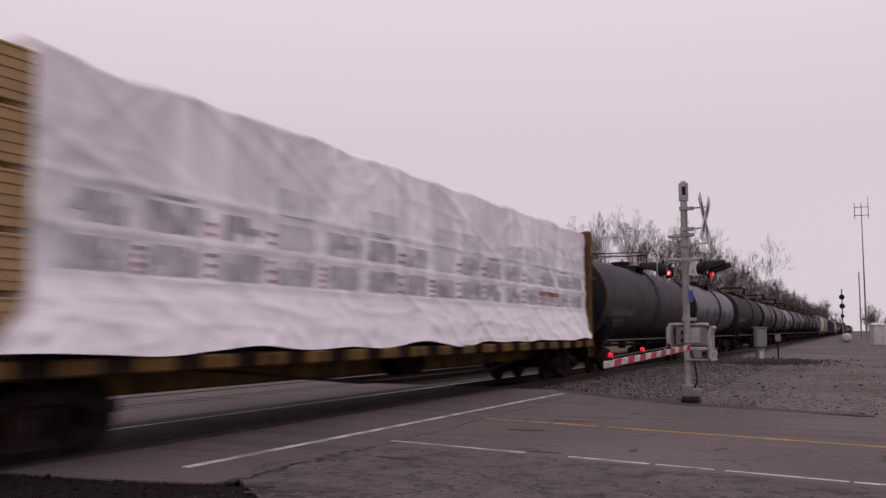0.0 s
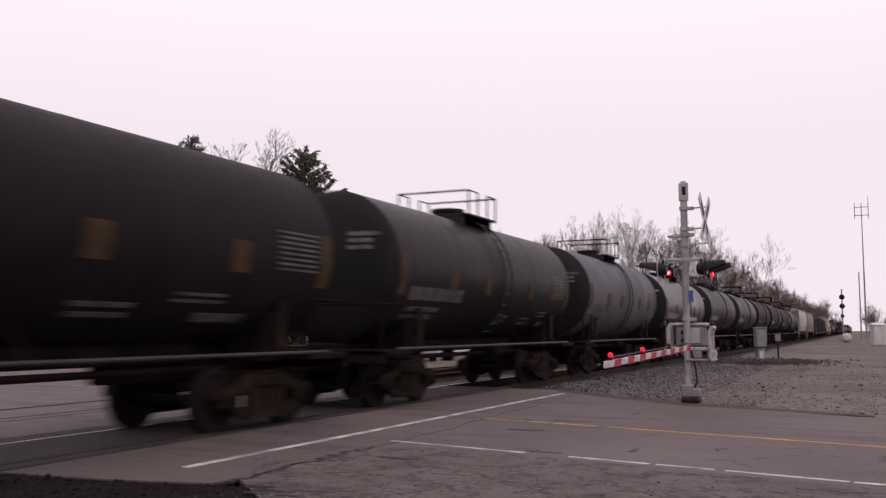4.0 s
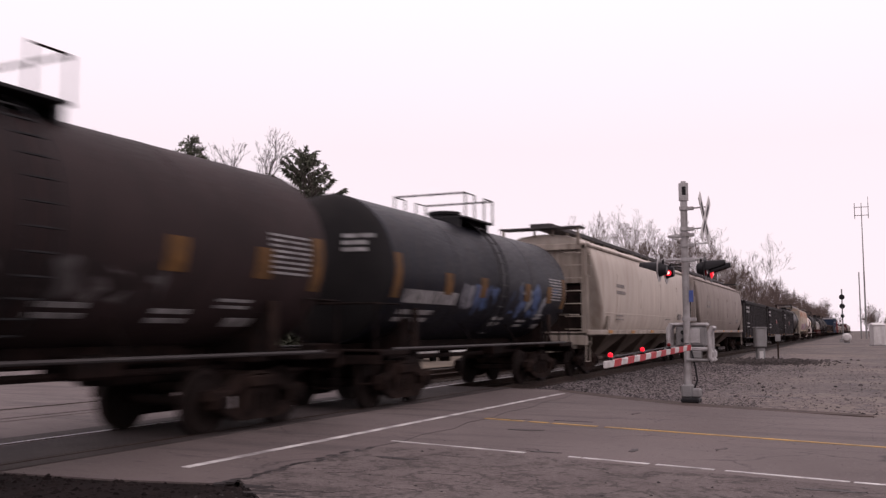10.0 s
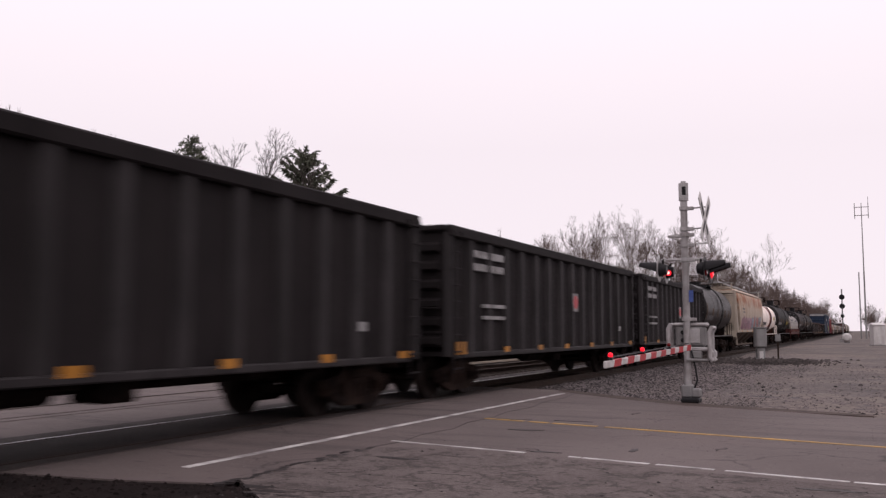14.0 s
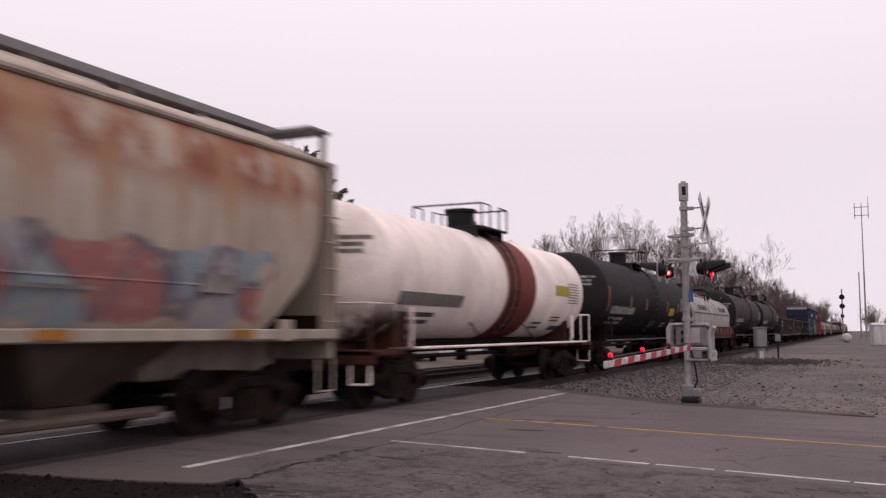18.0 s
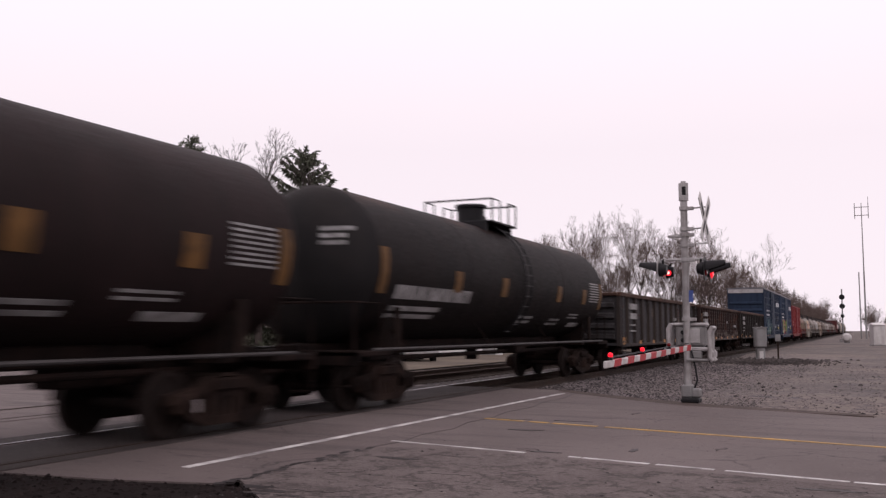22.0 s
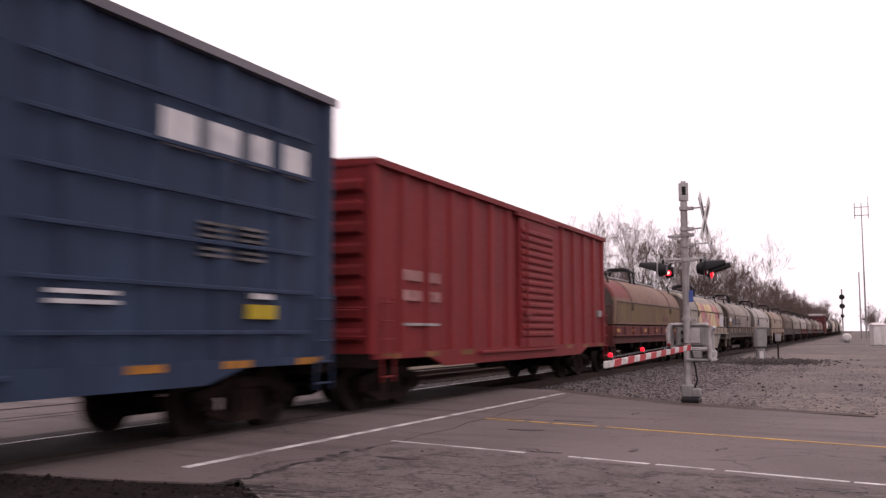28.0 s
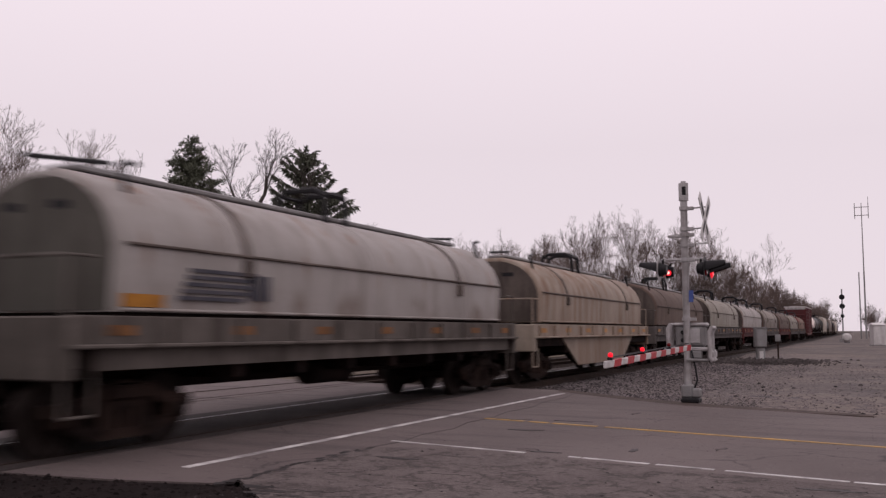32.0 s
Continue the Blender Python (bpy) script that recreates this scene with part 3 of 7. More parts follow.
# ---- the train: running gear ----
def truck_meshes():
    g = Geo()
    for s in (-1, 1):
        x0, x1 = s * 0.93, s * 1.10
        g.prismx([(-1.15, 0.48), (-1.15, 0.62), (-0.62, 0.70), (-0.42, 0.82), (0.42, 0.82), (0.62, 0.70), (1.15, 0.62), (1.15, 0.48), (0.60, 0.55), (0.40, 0.66), (-0.40, 0.66), (-0.60, 0.55)], x0, x1)
        g.prismx([(-1.0, 0.35), (-1.0, 0.48), (-0.42, 0.28), (0.42, 0.28), (1.0, 0.48), (1.0, 0.35), (0.46, 0.16), (-0.46, 0.16)], x0, x1)
        for y in (-0.36, 0.36):
            g.box(x0, x1, y - 0.06, y + 0.06, 0.2, 0.72, 0.02)
        for y in (-0.89, 0.89):
            g.cyl((s * 1.08, y, 0.46), (s * 1.17, y, 0.46), 0.12, n=12)
            g.box(s * 0.92, s * 1.13, y - 0.17, y + 0.17, 0.34, 0.62, 0.03)
        for y in (-0.2, 0.0, 0.2):
            g.cyl((s * 1.04, y, 0.26), (s * 1.04, y, 0.62), 0.075, n=8)
        g.box(s * 0.9, s * 1.16, -0.34, 0.34, 0.62, 0.80, 0.03)
    g.box(-1.1, 1.1, -0.2, 0.2, 0.5, 0.86, 0.04)
    frame_me = g.mesh("truck")
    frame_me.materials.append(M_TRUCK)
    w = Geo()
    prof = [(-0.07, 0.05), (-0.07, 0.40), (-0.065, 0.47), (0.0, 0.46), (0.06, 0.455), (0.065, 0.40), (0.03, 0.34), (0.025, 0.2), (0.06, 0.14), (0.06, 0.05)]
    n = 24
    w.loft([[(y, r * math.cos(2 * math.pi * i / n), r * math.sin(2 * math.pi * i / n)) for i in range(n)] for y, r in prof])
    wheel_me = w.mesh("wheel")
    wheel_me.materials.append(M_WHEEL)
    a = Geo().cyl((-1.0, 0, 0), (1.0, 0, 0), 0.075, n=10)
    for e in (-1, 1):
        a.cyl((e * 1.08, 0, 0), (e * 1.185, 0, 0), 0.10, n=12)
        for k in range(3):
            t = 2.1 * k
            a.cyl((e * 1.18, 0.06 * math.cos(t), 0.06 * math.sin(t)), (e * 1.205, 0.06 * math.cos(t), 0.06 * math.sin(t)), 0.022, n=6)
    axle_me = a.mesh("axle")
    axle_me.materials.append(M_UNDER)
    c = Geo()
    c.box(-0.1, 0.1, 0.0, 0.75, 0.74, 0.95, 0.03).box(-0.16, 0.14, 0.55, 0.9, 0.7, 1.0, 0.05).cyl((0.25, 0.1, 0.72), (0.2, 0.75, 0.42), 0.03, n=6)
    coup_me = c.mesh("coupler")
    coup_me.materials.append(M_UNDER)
    return frame_me, wheel_me, axle_me, coup_me


TRUCK, WHEEL, AXLE, COUPLER = truck_meshes()
RADIUS = 0.455
ROLLING = []          # wheels and axles of the whole train


def gear(car, half, yt):
    """Two trucks at +-yt and a coupler at each end of a car of that half length over the couplers."""
    for s in (-1, 1):
        tr = part("truck", TRUCK, M_TRUCK, car, "grimy cast-steel truck")
        tr.location = (0, s * yt, 0)
        for y in (-0.89, 0.89):
            for x in (-0.76, 0.76):
                w = part("wheel", WHEEL, M_WHEEL, tr)
                w.location = (x, y, RADIUS)
                if x < 0:
                    w.rotation_euler = (0, 0, math.pi)
                ROLLING.append(w)
            ax = part("axle", AXLE, M_UNDER, tr)
            ax.location = (0, y, RADIUS)
            ROLLING.append(ax)
        cp = part("coupler", COUPLER, M_UNDER, car)
        cp.location = (0, s * (half - 0.82), 0)
        if s < 0:
            cp.rotation_euler = (0, 0, math.pi)


def ladder(g, x, y0, y1, z0, z1, step=0.36, r=0.018, off=0.07):
    for y in (y0, y1):
        g.cyl((x, y, z0), (x, y, z1), r, n=6)
    k = int((z1 - z0) / step)
    for i in range(k + 1):
        z = z0 + 0.1 + i * (z1 - z0 - 0.2) / max(1, k)
        g.cyl((x, y0, z), (x, y1, z), r, n=6)
    return g


def letters(y0, y1, w=0.2):
    """Cuts a line of marks into blocks of about w, with small gaps between them."""
    n = max(1, round((y1 - y0) / w))
    step = (y1 - y0) / n
    return [(y0 + step * i, y0 + step * (i + 0.8)) for i in range(n)]


TRAIN = []            # (car, distance up the track at the start)


def start_car(name, label, category, s0, s1, group=""):
    car = thing(name, label, category, group)
    TRAIN.append((car, (s0 + s1) / 2))
    car.location = (0, (s0 + s1) / 2, 0)
    return car, s1 - s0


# ---- tank cars ----
def tank_car(s0, s1, paint, label, R=1.48, zc=2.70, marks="bright", band=None, dome=False, squares=True, bandmat=None, name="tank_car", light_rail=None, patch=None, head=0.32, headpaint=None):
    car, L = start_car(name, label, "tank car", s0, s1, "tank cars of the train")
    half, h = L / 2, L / 2 - 0.95 + 0.25 * head
    refl = M_SQUARE if marks == "bright" else M_SQUAREDIM
    sten = M_STENCIL if marks == "bright" else M_DIMSTEN
    tank = part("tank", Geo().lathe_y([(-h + head, R), (-h * 0.4, R), (0.0, R), (h * 0.4, R), (h - head, R)], 0, zc, 56), paint, car)
    for s in (-1, 1):
        prof = [(s * (h - head * (1 - math.cos(a))), R * math.sin(a)) for a in (0.02, 0.25, 0.5, 0.75, 1.0, 1.25, 1.45, math.pi / 2)]
        part("head", Geo().lathe_y(prof, 0, zc, 56), headpaint or M_HEAD, tank, "dark dished tank end")
    for k, y in enumerate((-h + head, -h * 0.42, 0.02, h * 0.42, h - head)):
        part("seam", Geo().lathe_y([(y - 0.03, R - 0.02), (y - 0.03, R + 0.004), (y + 0.03, R + 0.004), (y + 0.03, R - 0.02)], 0, zc, 56), paint, tank)

    def curved(y0, y1, z0, z1, side=1, grow=0.010):
        a0, a1 = math.asin(max(-1, min(1, (z0 - zc) / R))), math.asin(max(-1, min(1, (z1 - zc) / R)))
        rings = []
        for i in range(5):
            a = a0 + (a1 - a0) * i / 4
            rings.append([(side * (R + q) * math.cos(a), y, zc + (R + q) * math.sin(a)) for y, q in ((y0, 0.002), (y1, 0.002), (y1, grow), (y0, grow))])
        return Geo().loft(rings)

    if band:
        y0, y1 = band
        part("painted_band", Geo().lathe_y([(y0, R - 0.01), (y0, R + 0.005), (y1, R + 0.005), (y1, R - 0.01)], 0, zc, 56), bandmat, tank, "painted band round the tank")
    if patch:
        for y0, y1, z0, z1, m in patch:
            part("painted_patch", curved(y0, y1, z0, z1, 1, 0.008), m, tank, "spray-painted patch")
    if squares:
        for side in (1, -1):
            part("reflector", curved(-h + head + 0.05, -h + head + 0.33, zc - 0.56, zc + 0.28, side), refl, tank, "upright orange reflective strip")
            part("reflector", curved(h - head - 0.33, h - head - 0.05, zc - 0.56, zc + 0.28, side), refl, tank, "upright orange reflective strip")
            for f in (-0.5, -0.16, 0.37, 0.68):
                part("reflector", curved(f * h - 0.19, f * h + 0.19, zc - 0.43, zc + 0.02, side), refl, tank, "orange reflective square")
    # stencilled reporting marks and data, as plain bars
    for y0, y1, z0, z1 in ((-0.84, -0.40, -0.34, -0.08), (-0.84, -0.5, -0.56, -0.47), (-0.84, -0.52, -0.70, -0.62), (0.05, 0.2, -0.62, -0.56), (0.05, 0.2, -0.74, -0.68),
                           (0.36, 0.5, -0.66, -0.6), (0.36, 0.5, -0.78, -0.72), (0.55, 0.7, -0.48, -0.44), (0.55, 0.7, -0.57, -0.53),
                           (0.62, 0.78, -0.82, -0.7)):
        for ya, yb in letters(y0 * h, y1 * h, 0.26 if z1 - z0 > 0.2 else 9):
            part("lettering", curved(ya, yb, zc + z0 - 0.3, zc + z1 - 0.3, 1, 0.007), sten, tank, "block of pale stencilled marks")
    for i in range(8):
        z = zc - 0.34 + 0.08 * i
        part("data_line", curved(h - head - 1.45, h - head - 0.42, z, z + 0.035, 1, 0.007), M_STENCIL if marks == "bright" else (M_GREYBOX if headpaint else M_DIMSTEN), tank, "fine line of stencilled data")
    # short lines of marks on the near side of each head
    for s in (-1, 1):
        for i in range(3):
            z, g = 0.55 - 0.13 * i, Geo()
            rows = []
            for k in range(5):
                x = 0.5 + (0.5 if i else 0.62) * k / 4
                row = []
                for dz, out in ((0.0, 0.003), (0.075, 0.003), (0.075, 0.012), (0.0, 0.012)):
                    a = math.asin(min(0.99, math.hypot(x, z + dz) / R))
                    row.append((x, s * (h - head * (1 - math.cos(a)) + out), zc + z + dz))
                rows.append(row)
            part("head_lettering", g.loft(rows), M_MARK if headpaint else sten, tank, "short line of stencilled marks")
    # platform, railing, dome
    zt = zc + R
    part("platform", Geo().box(-0.95, 0.95, -0.9, 0.9, zt + 0.0, zt + 0.05, 0.01), M_BLACK, car, "dark grating platform")
    for e in (-1, 1):
        part("platform_stay", Geo().box(-0.8, 0.8, e * 0.82, e * 0.9, zt - 0.3, zt), M_BLACK, car)
    for e in (-1, 1):
        for s in (-1, 1):
            part("railing", Geo().tube([(s * 0.94, e * 0.3, zt + 0.04), (s * 0.94, e * 0.3, zt + 0.6), (s * 0.94, e * 0.85, zt + 0.6), (s * 0.94, e * 0.85, zt + 0.04)], 0.022), M_UNDER, car)
        part("end_rail", Geo().tube([(-0.94, e * 0.85, zt + 0.6), (0.94, e * 0.85, zt + 0.6)], 0.022), M_UNDER, car)
    dz = 0.5 if dome else 0.2
    part("manway", Geo().cyl((0, 0, zt - 0.05), (0, 0, zt + dz), 0.36, n=20).cyl((0, 0, zt + dz), (0, 0, zt + dz + 0.07), 0.42, n=20).cyl((0, 0.75, zt), (0, 0.75, zt + dz * 0.7), 0.12, n=10), M_BLACK, car)
    for s in (-1, 1):
        g = Geo()
        pts = [(s * (R + 0.14) * math.cos(a), zc + (R + 0.14) * math.sin(a)) for a in [-0.9 + 2.0 * i / 12 for i in range(13)]]
        for y in (-0.22, 0.22):
            g.tube([(x, y, z) for x, z in pts], 0.022)
        for i in range(13):
            a = -0.9 + 2.0 * i / 12
            g.tube([(s * (R + 0.14) * math.cos(a), -0.22, zc + (R + 0.14) * math.sin(a)), (s * (R + 0.14) * math.cos(a), 0.22, zc + (R + 0.14) * math.sin(a))], 0.016, 5)
        part("ladder", g, M_BLACK, car)
        g = Geo().tube([(s * 1.42, -half + 1.2, 1.12), (s * 1.42, half - 1.2, 1.12)], 0.03, 8)
        for i in range(4):
            y = (-1 + i / 1.5) * (half - 2.4)
            part("handrail_stay", Geo().cyl((s * 1.42, y, 1.12), (s * 1.0, y, 1.66), 0.018, n=5), M_UNDER, car)
        part("handrail", g, light_rail or M_SIDEPIPE, car)
    # underframe, ends
    fp = M_DARKRUST if light_rail else M_UNDER
    for s in (-1, 1):
        ye, yb = s * (half - 0.62), s * (half - 2.35)
        part("end_platform", Geo().box(-1.45, 1.45, ye, ye - s * 1.15, 1.0, 1.1, 0.02).box(-1.45, 1.45, ye, ye - s * 0.1, 0.84, 1.12, 0.02), fp, car)
        part("stub_sill", Geo().box(-0.25, 0.25, ye, ye - s * 4.0, 0.72, 1.22, 0.03), fp, car)
        for sx in (-1.3, 1.3):
            part("saddle_web", Geo().box(sx - 0.03, sx + 0.03, yb - 0.09, yb + 0.09, 1.08, 1.9, 0.01), light_rail or M_TRUCK, car)
        part("saddle", Geo().loft([[(x, y, 1.0) for x, y in ((-1.1, yb - 0.2), (1.1, yb - 0.2), (1.1, yb + 0.2), (-1.1, yb + 0.2))],
                [(x, y, 1.75) for x, y in ((-1.12, yb - 0.14), (1.12, yb - 0.14), (1.12, yb + 0.14), (-1.12, yb + 0.14))]]), fp, car)
    part("belly_frame", Geo().box(-0.42, 0.42, -half + 3.2, half - 3.2, 0.99, 1.28, 0.03), M_UNDER, car)
    part("brake_pipe", Geo().tube([(0.5, -half + 2.6, 0.9), (0.5, half - 2.6, 0.9)], 0.05, 8), M_UNDER, car)
    part("outlet_valve", Geo().cyl((0, 0, 0.72), (0, 0, 1.3), 0.16, n=12).box(-0.5, 0.5, -0.14, 0.14, 1.0, 1.14, 0.02), M_UNDER, car)
    part("brake_cylinder", Geo().box(0.2, 0.8, 1.2, 2.0, 0.85, 1.15, 0.04), M_UNDER, car)
    for s in (-1, 1):
        ye = s * (half - 0.66)
        g = Geo()
        for x in (-1.36, 1.36):
            g.tube([(x, ye, 0.5), (x, ye, 1.95), (x, ye - s * 0.95, 1.95), (x, ye - s * 0.95, 1.1)], 0.024)
            g.tube([(x - 0.4 * (1 if x > 0 else -1), ye, 0.5), (x, ye, 0.5)], 0.02).tube([(x - 0.4 * (1 if x > 0 else -1), ye, 0.5), (x - 0.4 * (1 if x > 0 else -1), ye, 1.0)], 0.02)
        g.tube([(-1.36, ye, 1.95), (1.36, ye, 1.95)], 0.022)
        part("end_railing", g, light_rail or M_UNDER, car)
    gear(car, half, half - 2.35)
    return car


# ---- covered hoppers ----
def rounded(hx, hy, r, z, k=4):
    out = []
    for cx, cy, a0 in ((hx - r, hy - r, 0), (-hx + r, hy - r, 90), (-hx + r, -hy + r, 180), (hx - r, -hy + r, 270)):
        for i in range(k + 1):
            a = radians(a0 + 90 * i / k)
            out.append((cx + r * math.cos(a), cy + r * math.sin(a), z))
    return out


def hopper_car(s0, s1, paint, frame_paint, label, bays=4, plate=False, pale=False, bowed=False):
    car, L = start_car("covered_hopper_car", label, "hopper car", s0, s1, "hopper cars of the train")
    half, h = L / 2, L / 2 - 0.75
    rings = []
    # z, half width, and how far the body stands back from each end
    for z, hx, front, rear in ((1.42, 1.36, 2.05, 1.7), (1.6, 1.45, 1.95, 1.55), (1.85, 1.52, 1.8, 1.3), (2.2, 1.575, 1.55, 0.92), (2.6, 1.60, 1.28, 0.68), (3.0, 1.602, 1.05, 0.56), (3.4, 1.585, 0.82, 0.5), (3.75, 1.545, 0.62, 0.46),
                               (4.0, 1.48, 0.5, 0.44), (4.2, 1.37, 0.43, 0.42), (4.38, 1.15, 0.36, 0.36), (4.5, 0.8, 0.35, 0.35), (4.56, 0.3, 0.38, 0.38)):
        if bowed:
            front = rear * 1.55 if z < 4.0 else rear
        elif plate:
            front *= 1.25
        else:
            front *= 1.12
        shift = (front - rear) / 2
        rings.append([(x, y + shift, zz) for x, y, zz in rounded(hx, h - (front + rear) / 2, 0.12, z, 3)])
    body = part("body", Geo().loft(rings), paint, car, smooth=50)
    for s in (-1, 1):
        part("roof_rail", Geo().box(s * 1.34, s * 1.47, -h + 0.15, h - 0.15, 4.12, 4.22, 0.03), frame_paint, car)
        part("side_sill", Geo().box(s * 1.46, s * 1.58, -h, h, 1.32, 1.48, 0.02), frame_paint, car)
        part("weld_line", Geo().box(s * 1.5, s * 1.564, -h + 2.0, h - 2.0, 2.04, 2.065), paint, body)
        for i in range(4):
            y = (-0.6 + 0.4 * i) * h
            part("seam", Geo().box(s * 1.5, s * 1.6035, y - 0.02, y + 0.02, 2.3, 3.4), paint, body)
    for s in (-1, 1):
        ye = s * h
        g = Geo()
        for x in (-1.42, 1.42):
            g.box(x - 0.07, x + 0.07, ye, ye - s * 0.16, 1.3, 4.15, 0.01)
        g.box(-1.5, 1.5, ye, ye - s * 0.14, 4.0, 4.2, 0.02).box(-1.5, 1.5, ye, ye - s * 2.4, 1.3, 1.4, 0.02).box(-1.5, 1.5, ye, ye - s * 0.12, 1.0, 1.42, 0.02).box(-0.3, 0.3, ye, ye - s * 3, 0.75, 1.35, 0.03)
        part("end_frame", g, frame_paint, car)
        # added dark panel gives the open car end its shade; a cylinder beside it
        part("slope_stay", Geo().box(-1.4, 1.4, ye - s * 0.3, ye - s * 0.34, 1.4, 1.7 if plate else 2.96, 0.01).cyl((0.5, ye - s * 0.9, 1.65), (0.5, ye - s * 1.5, 1.65), 0.2, n=12), M_UNDER, car)
        part("end_panel", Geo().box(-1.42, 1.42, ye - s * 0.14, ye - s * 0.2, 2.95 if not plate else 1.4, 4.12, 0.01), frame_paint, car)
        for sx in (-1, 1):
            if plate and s < 0:
                # a tall plate, narrow above and wide at the sill, that stands clear of the sloping end
                tri = [(ye - s * 0.02, 1.4), (ye - s * 1.12, 1.4), (ye - s * 1.05, 1.65), (ye - s * 0.25, 3.5), (ye - s * 0.12, 4.1), (ye - s * 0.02, 4.1)]
                part("corner_plate", Geo().prismx(tri, sx * 1.5, sx * 1.54), frame_paint, car)
                part("lightening_hole", Geo().cyl((sx * 0.8, ye - s * 0.13, 2.0), (sx * 0.8, ye + s * 0.012, 2.0), 0.25, n=18), M_BLACK, car)
            else:
                part("corner_plate", Geo().box(sx * 1.5, sx * 1.56, ye - s * 0.02, ye - s * 0.1, 1.4, 3.2, 0.01), frame_paint, car)
            if not bowed:
                a, b = (1.3, 1.6) if plate else ((2.3, 2.6) if s < 0 else (0.95, 1.4))
                part("sill_plate", Geo().box(sx * 1.52, sx * 1.59, ye - s * a, ye - s * b, 1.3, 1.62 if plate else 1.95, 0.01), frame_paint, car)
        for sx in (-1, 1):
            if not plate:
                part("ladder", ladder(Geo(), sx * 1.5, ye - s * 0.12, ye - s * 0.52, 1.0, 4.3, r=0.013), frame_paint, car)
            else:
                for k in range(6):
                    part("grab_iron", Geo().tube([(sx * 1.53, ye - s * 0.05, 1.6 + 0.42 * k), (sx * 1.6, ye - s * 0.05, 1.6 + 0.42 * k), (sx * 1.6, ye - s * 0.45, 1.6 + 0.42 * k), (sx * 1.53, ye - s * 0.45, 1.6 + 0.42 * k)], 0.014), frame_paint, car)
        for i in range(7):
            part("grab_iron", Geo().tube([(0.85, ye - s * 0.1, 1.5 + i * 0.4), (0.85, ye + s * 0.05, 1.5 + i * 0.4), (1.35, ye + s * 0.05, 1.5 + i * 0.4), (1.35, ye - s * 0.1, 1.5 + i * 0.4)], 0.018), frame_paint, car)
        part("end_handrail", Geo().tube([(1.48, ye, 1.0), (1.48, ye, 0.5), (1.48, ye - s * 0.45, 0.5), (1.48, ye - s * 0.45, 1.0)], 0.02).tube([(-1.3, ye + s * 0.05, 1.95), (1.3, ye + s * 0.05, 1.95)], 0.02), frame_paint, car)
    # hoppers below
    span = 2 * (h - 3.1) / bays
    for i in range(bays):
        y = -h + 3.1 + span * (i + 0.5)
        g = Geo().loft([rounded(1.45, span * 0.495, 0.03, 1.46, 1), rounded(0.5, span * 0.13, 0.03, 0.55, 1)])
        g.box(-0.62, 0.62, y * 0 - span * 0.2, span * 0.2, 0.42, 0.54, 0.02)
        ob = part("hopper", g, M_CHUTE, car, smooth=0)
        ob.location = (0, y, 0)
    # roof walk and hatches
    g = Geo().box(-0.36, 0.36, -h + 0.1, h - 0.1, 4.76, 4.89, 0.01)
    walkway = M_GREYBOX if plate else M_GRATE
    part("running_board", g, walkway, car)
    if plate:
        part("discharge_pipe", Geo().tube([(0.95, -h + 3.4, 0.42), (0.95, h - 3.4, 0.42)], 0.07, 8), M_CHUTE, car)
    for s in (-1, 1):
        part("crossover_platform", Geo().box(-1.35, 1.35, s * (h + 0.05), s * (h - 0.55), 4.70, 4.756, 0.01), walkway, car)
        part("platform_post", Geo().box(-1.3, -1.22, s * h, s * (h - 0.08), 4.15, 4.70), frame_paint, car)
        part("platform_post", Geo().box(1.22, 1.3, s * h, s * (h - 0.08), 4.15, 4.70), frame_paint, car)
    for i in range(12):
        y = -h + 0.4 + i * (2 * h - 0.8) / 11
        for s in (-1, 1):
            part("board_bracket", Geo().box(s * 0.28, s * 0.34, y - 0.03, y + 0.03, 4.48, 4.8), frame_paint, car)
    for i in range(5):
        y = (-0.8 + 0.4 * i) * h
        for s in (-1, 1):
            part("hatch", Geo().box(s * 0.45, s * 0.95, y - 0.9, y + 0.9, 4.36, 4.5, 0.05), frame_paint, car)
    for f in (-0.72, -0.36, 0.0, 0.36, 0.72):
        part("reflector", Geo().box(1.6, 1.612, f * h - 0.24, f * h + 0.24, 1.36, 1.47), M_REFLECT, car, "orange reflective strip")
    for y0, y1, z0, z1 in ((-0.62, -0.5, 2.95, 3.07), (-0.62, -0.48, 2.72, 2.84), (-0.62, -0.52, 1.95, 2.0), (-0.62, -0.52, 1.82, 1.87), (0.62, 0.7, 1.95, 2.2), (0.3, 0.42, 1.9, 1.95)):
        part("lettering", Geo().box(1.592, 1.612, y0 * h, y1 * h, z0, z1), M_MARK, car, "band of dark stencilled marks")
    gear(car, half, half - 2.3)
    return car


